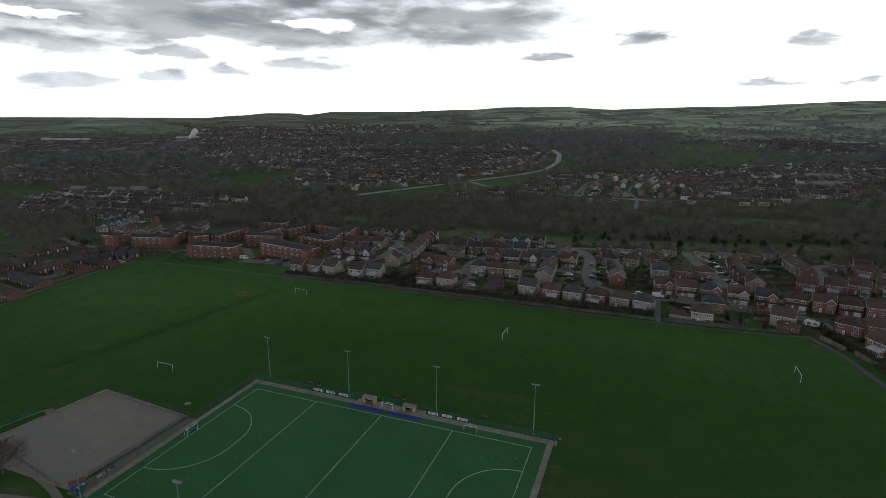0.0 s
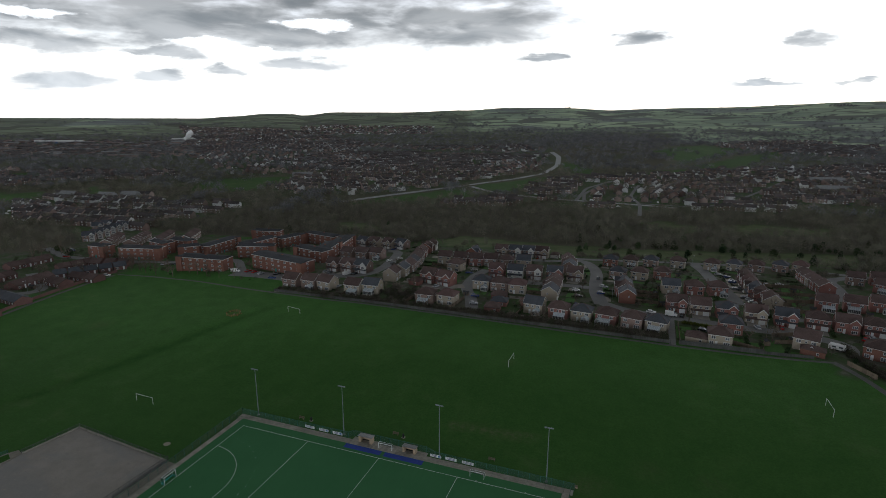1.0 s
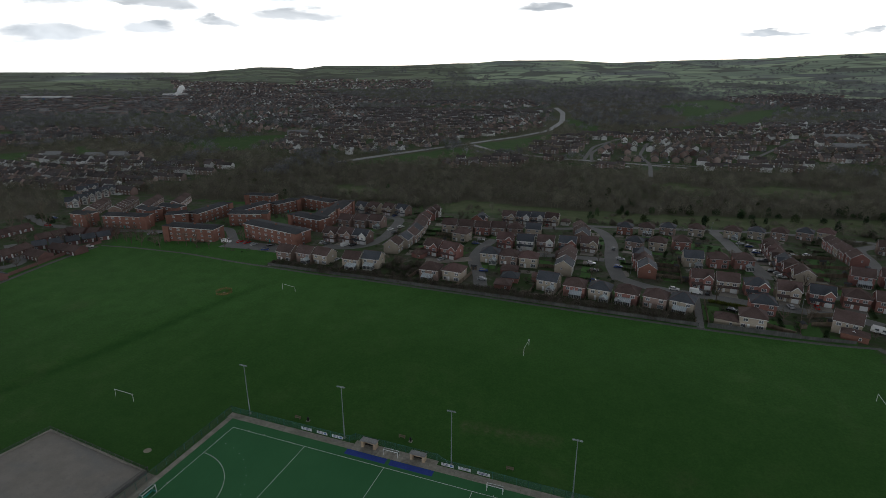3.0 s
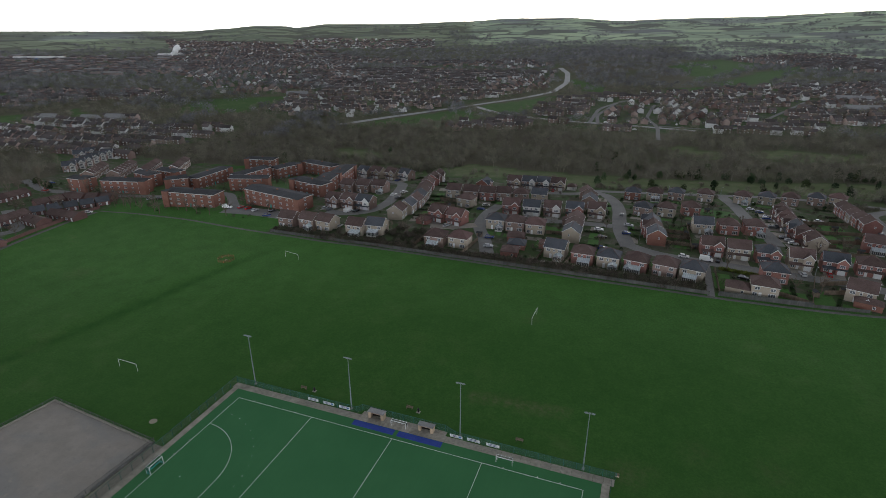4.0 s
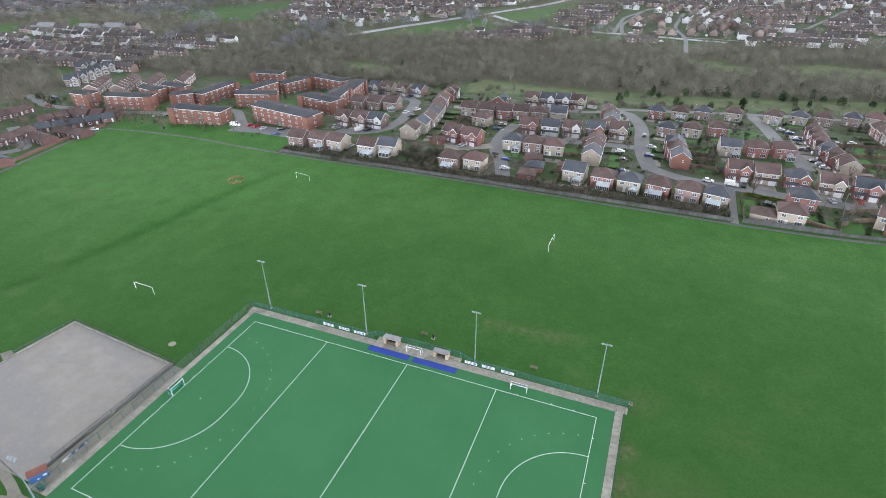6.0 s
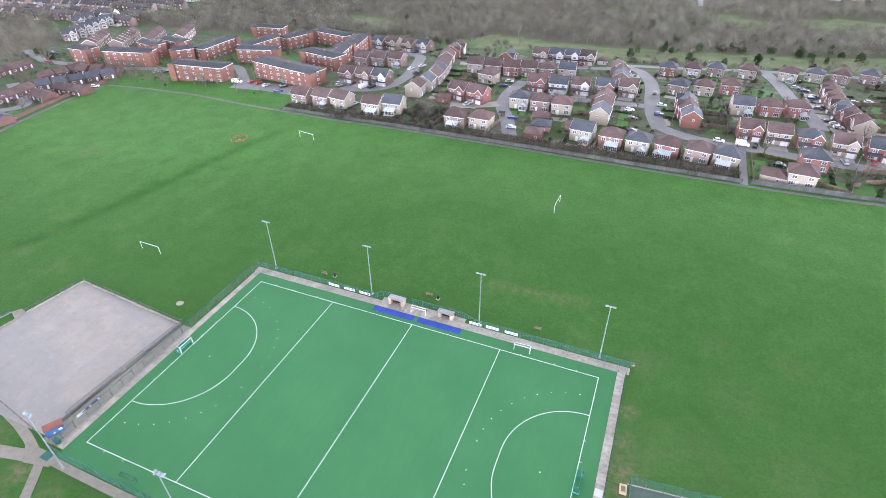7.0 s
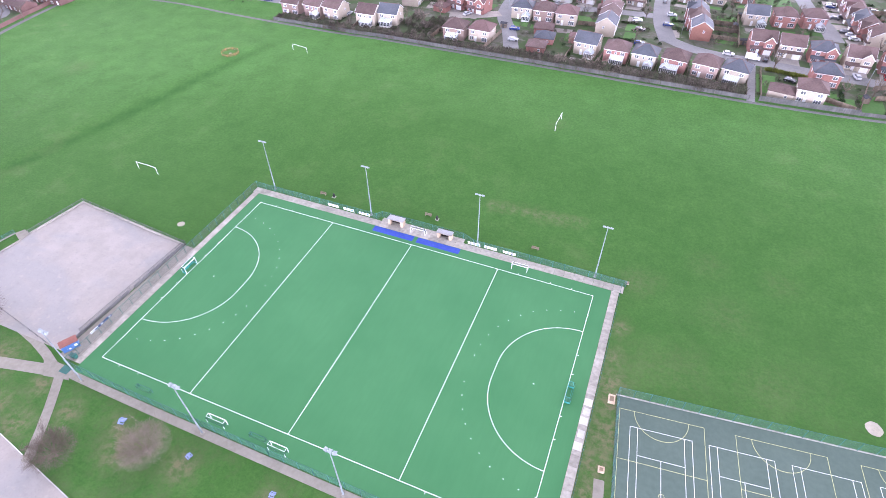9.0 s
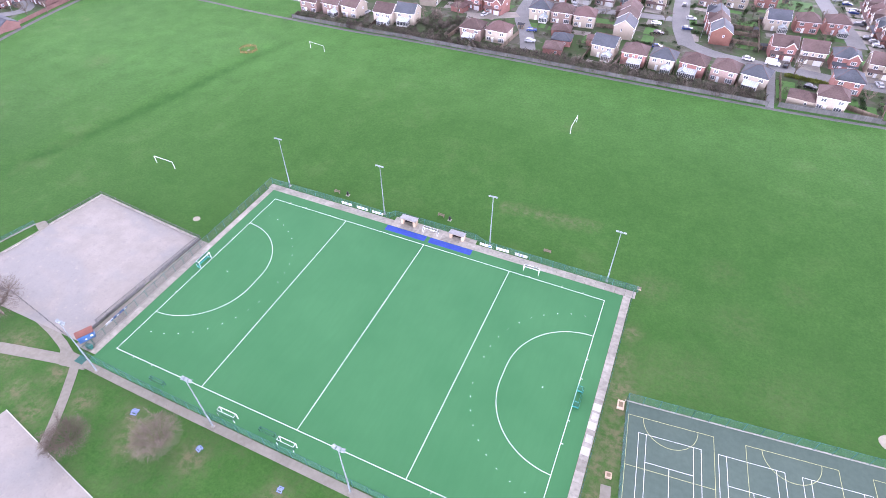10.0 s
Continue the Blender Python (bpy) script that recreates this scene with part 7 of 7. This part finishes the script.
def by_valley_road(x, y):
    for pts, width in VALLEY:
        for (x0, y0), (x1, y1) in zip(pts, pts[1:]):
            dx, dy = x1 - x0, y1 - y0
            f = min(1, max(0, ((x - x0) * dx + (y - y0) * dy) / (dx * dx + dy * dy)))
            if math.hypot(x - x0 - f * dx, y - y0 - f * dy) < width / 2 + 7:
                return True
    return False


belts = [(x, y, 0.9) for x, y in far_trees(560, 1000, 10.0, 0.1)] + [(x, y, 1.25) for x, y in far_trees(1000, 1700, 15.0, 0.12)] + [(x, y, 1.7) for x, y in far_trees(1700, 2500, 24.0, 0.3)]
close = fill(WOODS[2:], 6.8, rng, clear_ground, 0, 760)
scatter("woodland", near_wood, [(rng.randrange(6), x, y, ground_height(x, y), rng.uniform(0.6, 1.15), rng.uniform(0, 6.28), rng.uniform(0.6, 1.2)) for x, y in close], M["wood_twig"], "bare brown trees round the near estates", "woodland")
# the farther belts take the twigs with haze in their colour
for near, stuff in ((True, "wood_twig"), (False, "hazy_twig")):
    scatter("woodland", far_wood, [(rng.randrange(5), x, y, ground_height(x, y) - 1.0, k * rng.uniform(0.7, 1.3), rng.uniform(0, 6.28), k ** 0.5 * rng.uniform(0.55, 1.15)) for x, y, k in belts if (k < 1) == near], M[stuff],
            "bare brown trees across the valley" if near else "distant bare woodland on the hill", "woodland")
strip = [(rng.uniform(-150, 330), rng.uniform(314, 352)) for _ in range(1100)]
strip = [p for p in strip if clear_ground(*p) and noise.noise(Vector((p[0] / 26, p[1] / 16, 5))) > -0.1 and free_of_roads(*p)]
strip += [p for p in fill(MEADOWS[1:4], 9.0, rng) if noise.noise(Vector((p[0] / 30, p[1] / 14, 8))) > 0.12]
hedge = [bush_proto(70 + k, 2.4, 1.5, 190, 0.45) for k in range(4)]
line = []
for x in np.arange(-68, 121, 0.9):
    for k in range(4 if -20 < x < 40 else 3):
        y = 162.6 - 4.2 * ss(-70, -30, float(x)) + rng.uniform(-0.2, 2.8 if x < 25 else 1.9)
        line.append((float(x) + rng.uniform(-0.6, 0.6), y + 0.6))
for x in np.arange(34, 121, 0.7):
    for k in range(2):
        line.append((float(x) + rng.uniform(-0.5, 0.5), 160.2 + rng.uniform(-0.8, 1.6)))
for _ in range(60):
    line.append((rng.uniform(-14, 6), rng.uniform(161, 184)))
for _ in range(120):
    line.append((rng.uniform(184, 200), 0))
line = [(x, y if y else 176 - (x - 184) * 3.4 + rng.uniform(-2, 2)) for x, y in line]
scatter("scrub", hedge, [(rng.randrange(4), x, y, ground_height(x, y) - 0.1, rng.uniform(0.7, 1.5), rng.uniform(0, 6.28), rng.uniform(0.5, 1.6)) for x, y in strip], M["wood_twig"], "bare brown scrub between the estate and the wood", "scrub")
scatter("hedgerow", hedge, [(rng.randrange(4), x, y, ground_height(x, y) - 0.1, rng.uniform(0.6, 1.1), rng.uniform(0, 6.28), rng.uniform(0.55, 1.2) * (1.35 if 34 < x < 121 else 1.1)) for x, y in line], M["hedge"], "tangled brown leafless hedge along the field fence", "hedge")
green = [bush_proto(90 + k, 6.0, 2.2, 420, 0.7) for k in range(3)]
dots = [(rng.uniform(60, 320), rng.uniform(352, 420)) for _ in range(60)] + [(rng.uniform(60, 260), rng.uniform(326, 345)) for _ in range(12)] + [(rng.uniform(-320, -100), rng.uniform(300, 420)) for _ in range(16)] + [(-170 + rng.uniform(-4, 4), 262 + rng.uniform(-4, 4)) for _ in range(5)]
dots += [(rng.uniform(225, 330), rng.uniform(400, 430)) for _ in range(18)] + [(-226, 196), (-262, 190), (-281, 196)]
scatter("evergreen_trees", green, [(rng.randrange(3), x, y, ground_height(x, y), rng.uniform(0.6, 1.2), rng.uniform(0, 6.28), rng.uniform(0.5, 1.1)) for x, y in dots], M["ever"], "dark evergreen trees and ivy at the wood edge", "trees")
brown = [bush_proto(120 + k, 2.0, 1.1, 110, 0.32) for k in range(4)]
dots = [(rng.uniform(-60, 235), rng.uniform(163, 318)) for _ in range(620)] + [(rng.uniform(-290, -196), rng.uniform(80, 200)) for _ in range(260)] + [(rng.uniform(-200, -80), rng.uniform(176, 310)) for _ in range(170)]
dots += [(rng.uniform(-10, 4), rng.uniform(200, 245)) for _ in range(50)] + [(rng.uniform(106, 119), rng.uniform(200, 240)) for _ in range(40)]


dots = [p for p in dots if free_of_roads(*p)]
scatter("garden_bushes", brown, [(rng.randrange(4), x, y, ground_height(x, y), rng.uniform(0.6, 1.3), rng.uniform(0, 6.28), rng.uniform(0.5, 1.3)) for x, y in dots], M["hedge"], "leafless garden bushes among the houses", "bushes")

low_green = [bush_proto(95 + k, 1.3, 0.9, 130, 0.3) for k in range(3)]
dots = [(rng.uniform(-60, 175), rng.uniform(162, 300)) for _ in range(520)] + [(rng.uniform(-200, -80), rng.uniform(176, 310)) for _ in range(90)]
for hx, hy, a, code in GARDENS:
    for side in (-5.2, 5.2):
        if rng.random() < 0.45:
            m = Matrix.Rotation(radians(a), 3, "Z")
            ends = (9.0, 15.0) if "P" in code else (-8.5, -1.0)
            for k in range(12):
                p = m @ Vector((side, ends[0] + (ends[1] - ends[0]) * k / 11, 0))
                dots.append((hx + p.x, hy + p.y))
dots = [p for p in dots if free_of_roads(*p, 4.4) and p[1] > 161.5]
scatter("garden_shrubs", low_green, [(rng.randrange(3), x, y, ground_height(x, y), rng.uniform(0.5, 1.1), rng.uniform(0, 6.28), rng.uniform(0.5, 1.1)) for x, y in dots], M["ever"], "small evergreen garden shrubs among the houses", "shrubs")

line = [(128 + 0.3 * k + rng.uniform(-0.2, 0.2), 183.4 - 0.05 * k + rng.uniform(-0.5, 0.5)) for k in range(44)]
scatter("privet_hedge", low_green, [(rng.randrange(3), x, y, ground_height(x, y), rng.uniform(0.7, 1.1), rng.uniform(0, 6.28), rng.uniform(0.9, 1.2)) for x, y in line], M["privet"], "clipped yellow-green privet hedge beside the road", "hedge")

# ---- distant estates ----


def far_house(w, d, h, windows):
    """A gabled house as (vertices, triangles) for walls, roof and white trim."""
    wall = ([(x, y, z) for z in (-3, h) for x, y in ((-w / 2, -d / 2), (w / 2, -d / 2), (w / 2, d / 2), (-w / 2, d / 2))] + [(-w / 2, 0, h + 2.3), (w / 2, 0, h + 2.3)],
            [(0, 1, 5, 4), (1, 2, 6, 5), (2, 3, 7, 6), (3, 0, 4, 7), (4, 8, 7), (5, 6, 9)])
    o = 0.4
    roof = ([(-w / 2 - o, -d / 2 - o, h - 0.3), (w / 2 + o, -d / 2 - o, h - 0.3), (w / 2 + o, 0, h + 2.5), (-w / 2 - o, 0, h + 2.5), (-w / 2 - o, d / 2 + o, h - 0.3), (w / 2 + o, d / 2 + o, h - 0.3)], [(0, 1, 2, 3), (3, 2, 5, 4)])
    tv, tf = [], []
    if windows:
        for x in (-w / 4, w / 4):
            for z in (0.8, 3.2):
                for y in (-d / 2 - 0.05, d / 2 + 0.05):
                    n = len(tv)
                    tv += [(x - 0.75, y, z), (x + 0.75, y, z), (x + 0.75, y, z + 1.2), (x - 0.75, y, z + 1.2)]
                    tf.append((n, n + 1, n + 2, n + 3) if y < 0 else (n + 3, n + 2, n + 1, n))
    return tri(*wall), tri(*roof), tri(tv, tf) if windows else None


def estate(polys, rng, row_gap, gap, windows, skip, label, near=0, far=1e9, white=0.1, wander=1.0):
    kinds = [far_house(7.5 + k * 1.2, 7.5, 4.7, windows) for k in range(4)]
    spots, pale = [], []
    for poly in polys:
        cx, cy = sum(p[0] for p in poly) / len(poly), sum(p[1] for p in poly) / len(poly)
        reach = max(math.hypot(p[0] - cx, p[1] - cy) for p in poly)
        u = -reach
        while u < reach:
            v = -reach
            while v < reach:
                a = wander * (0.35 * math.sin(u / 140 + cx) + 0.5 * math.sin(v / 210 + u / 320))
                px, py = cx + u + 14 * math.sin(v / 60), cy + v + 22 * math.sin(u / 90)
                v += row_gap * (0.75 if int(v / row_gap) % 2 else 1.25)
                if rng.random() < skip or not inside(poly, px, py) or by_valley_road(px, py) or not clear_ground(px, py) or not near < math.hypot(px - 90, py + 35) < far:
                    continue
                turn = a + (1.57 if wander == 1.0 and math.sin(px / 70) * math.sin(py / 90) > 0.35 else 0) + rng.uniform(-0.08, 0.08)
                s = (rng.randrange(4), px + rng.uniform(-1.5, 1.5), py + rng.uniform(-1.5, 1.5), ground_height(px, py), 1.0, turn, rng.uniform(0.9, 1.15))
                (pale if rng.random() < white else spots).append(s)
            u += gap
    every = spots + pale
    scatter("estate_walls", [k[0] for k in kinds], spots, M["far_wall"], label, "houses")
    if pale:
        scatter("estate_walls", [k[0] for k in kinds], pale, M["far_white"], "pale rendered " + label, "houses")
    scatter("estate_roofs", [k[1] for k in kinds], every, M["far_roof"], "brown and grey roofs of " + label, "roofs")
    if windows:
        scatter("estate_windows", [k[2] for k in kinds], every, M["far_white"], "white windows of " + label, "windows")
    return every


rng = random.Random(33)
made = estate(TOWNS[:3], rng, 25.0, 10.5, True, 0.27, "brick houses of the estates across the valley", white=0.24)
made += estate(TOWNS[3:], rng, 29.0, 8.2, True, 0.12, "terraced houses of the estate beside the wood", white=0.25, wander=0.25)
made += estate(FAR_TOWNS[:1], rng, 27.0, 14.5, False, 0.36, "brick houses of the far town", white=0.2)
made += estate(FAR_TOWNS[1:2], rng, 24.0, 11.0, True, 0.3, "red brick houses among the trees", white=0.08)
made += estate(FAR_TOWNS[2:3], rng, 30.0, 16.0, False, 0.4, "brick houses under the far hill", white=0.2)
made += estate(FAR_TOWNS[3:], rng, 25.0, 12.5, False, 0.25, "brick houses on the far hillside", white=0.25)


def works_shed(w, d, h):
    """A broad low shed as (vertices, triangles) for its walls and its shallow roof."""
    wall = ([(x, y, z) for z in (-3, h) for x, y in ((-w / 2, -d / 2), (w / 2, -d / 2), (w / 2, d / 2), (-w / 2, d / 2))], [(0, 1, 5, 4), (1, 2, 6, 5), (2, 3, 7, 6), (3, 0, 4, 7)])
    roof = ([(-w / 2, -d / 2 - 0.4, h), (w / 2, -d / 2 - 0.4, h), (w / 2, 0, h + 2.2), (-w / 2, 0, h + 2.2), (-w / 2, d / 2 + 0.4, h), (w / 2, d / 2 + 0.4, h)], [(0, 1, 2, 3), (3, 2, 5, 4), (1, 5, 2), (0, 3, 4)])
    return tri(*wall), tri(*roof)


kinds = [works_shed(*v) for v in ((26, 14, 5), (40, 18, 6), (18, 12, 5), (14, 9, 5))]
plots = [(rng.randrange(4), x, y, ground_height(x, y), 1.0, 0.5 + rng.choice((0, 1.57)) + rng.uniform(-0.15, 0.15), 1.0) for x, y in fill([WORKS], 34, rng) if rng.random() < 0.8]
scatter("works_walls", [k[0] for k in kinds], plots, M["far_wall"], "brick and sheet walls of the far workshops", "workshops")
scatter("works_roofs", [k[1] for k in kinds], plots[::4], M["sheet"], "pale sheet roofs of the far workshops", "roofs")
scatter("works_roofs", [k[1] for k in kinds], [v for k, v in enumerate(plots) if k % 4], M["far_roof"], "dark roofs of the far workshops", "roofs")
bodies = [tri([(x, y, z) for z in (0.3, 0.9) for x, y in ((-2.1, -0.85), (2.1, -0.85), (2.1, 0.85), (-2.1, 0.85))] + [(x, y, z) for z, k in ((0.9, 1.0), (1.5, 0.75)) for x, y in ((-1.6 * k, -0.75), (1.0 * k, -0.75), (1.0 * k, 0.75), (-1.6 * k, 0.75))],
              [(0, 1, 5, 4), (1, 2, 6, 5), (2, 3, 7, 6), (3, 0, 4, 7), (4, 5, 6, 7), (8, 9, 13, 12), (9, 10, 14, 13), (10, 11, 15, 14), (11, 8, 12, 15), (12, 13, 14, 15)])]
parked = [(0, x + rng.uniform(-9, 9), y + rng.choice((-1, 1)) * rng.uniform(6, 9), z, 1.15, a + rng.choice((0, 1.57)), 1.2) for _, x, y, z, _, a, _ in made if rng.random() < 0.7]
scatter("distant_cars", bodies, parked[::2], M["far_white"], "pale cars parked among the distant houses", "cars")
scatter("distant_cars", bodies, parked[1::2], M["car_grey"], "dark cars parked among the distant houses", "cars")
street_trees = [(x + rng.uniform(-12, 12), y + rng.uniform(-12, 12)) for _, x, y, *_ in made if rng.random() < 0.75]
scatter("street_trees", far_wood, [(rng.randrange(5), x, y, ground_height(x, y) - 0.5, rng.uniform(0.45, 0.9), rng.uniform(0, 6.28), rng.uniform(0.45, 0.9)) for x, y in street_trees], M["hazy_twig"], "bare trees between the distant houses", "trees")
copses = []
for _ in range(260):
    a, r = radians(rng.uniform(-62, 30)), 640 + 3500 * rng.random() ** 1.5
    cx, cy = 90 + r * math.sin(a), -35 + r * math.cos(a)
    if any(inside(p, cx, cy) for p in TOWNS) or not clear_ground(cx, cy):
        continue
    along = rng.uniform(0, 3.14)
    for k in range(rng.randrange(14, 44)):
        s, t2 = rng.uniform(-1, 1) * (60 + r * 0.03), rng.uniform(-1, 1) * (10 + r * 0.004)
        copses.append((cx + s * math.cos(along) - t2 * math.sin(along), cy + s * math.sin(along) + t2 * math.cos(along)))
scatter("copses", far_wood, [(rng.randrange(5), x, y, ground_height(x, y) - 1.0, rng.uniform(0.8, 1.6), rng.uniform(0, 6.28), rng.uniform(0.7, 1.3)) for x, y in copses], M["hazy_twig"], "distant copses and hedgerow trees", "trees")

# long pale factory sheds and a wisp of steam


def shed(x, y, turn, w, d, h, label):
    t = thing("factory", label, "factory", spot(x, y, turn), "far factories")
    part("wall", boxes((-w / 2, -d / 2, -6, w / 2, d / 2, h)), M["sheet"], t)
    bm = bmesh.new()
    prism(bm, [(-d / 2 - 0.5, h), (d / 2 + 0.5, h), (0, h + 4)], -w / 2, w / 2)
    part("roof", bm, M["far_white"] if h > 5.5 else M["sheet"], t)
    part("loading_door", boxes((-3, -d / 2 - 0.2, -1, 3, -d / 2, min(5, h - 1))), M["blue"] if h > 5.5 else M["white"], t)


shed(-1634, 1151, 26, 140, 26, 6, "long pale metal factory shed in the far town")
shed(-1400, 1420, 24, 76, 24, 6, "long pale metal factory shed in the far town")
shed(-440, 725, 20, 34, 10, 4, "pale flat school building beside a meadow")
shed(349, 866, 8, 46, 11, 5, "long pale low building on the far estate")
shed(334, 772, 8, 40, 11, 5, "long pale low building on the far estate")
for x, y in ((-587, 424), (-535, 436), (-514, 452)):
    shed(x, y, 12, 22, 10, 5, "pale flat-roofed block behind the estate")
steam = bmesh.new()
rng = random.Random(9)
for k in range(16):
    f = k / 15
    bmesh.ops.create_icosphere(steam, subdivisions=2, radius=3 + 5 * f + rng.uniform(-1, 1.5), matrix=Matrix.Translation((24 * f + rng.uniform(-3, 3), 4 * f, 8 + 20 * f + rng.uniform(-2, 2))))
for v in steam.verts:
    v.co += Vector((noise.noise(v.co * 0.15), noise.noise(v.co * 0.15 + Vector((9, 0, 0))), noise.noise(v.co * 0.15 + Vector((0, 9, 0))))) * 3
solid("steam_plume", steam, M["steam"], "white steam plume over the far town", "steam", spot(-1378, 1405), kind="stuff")
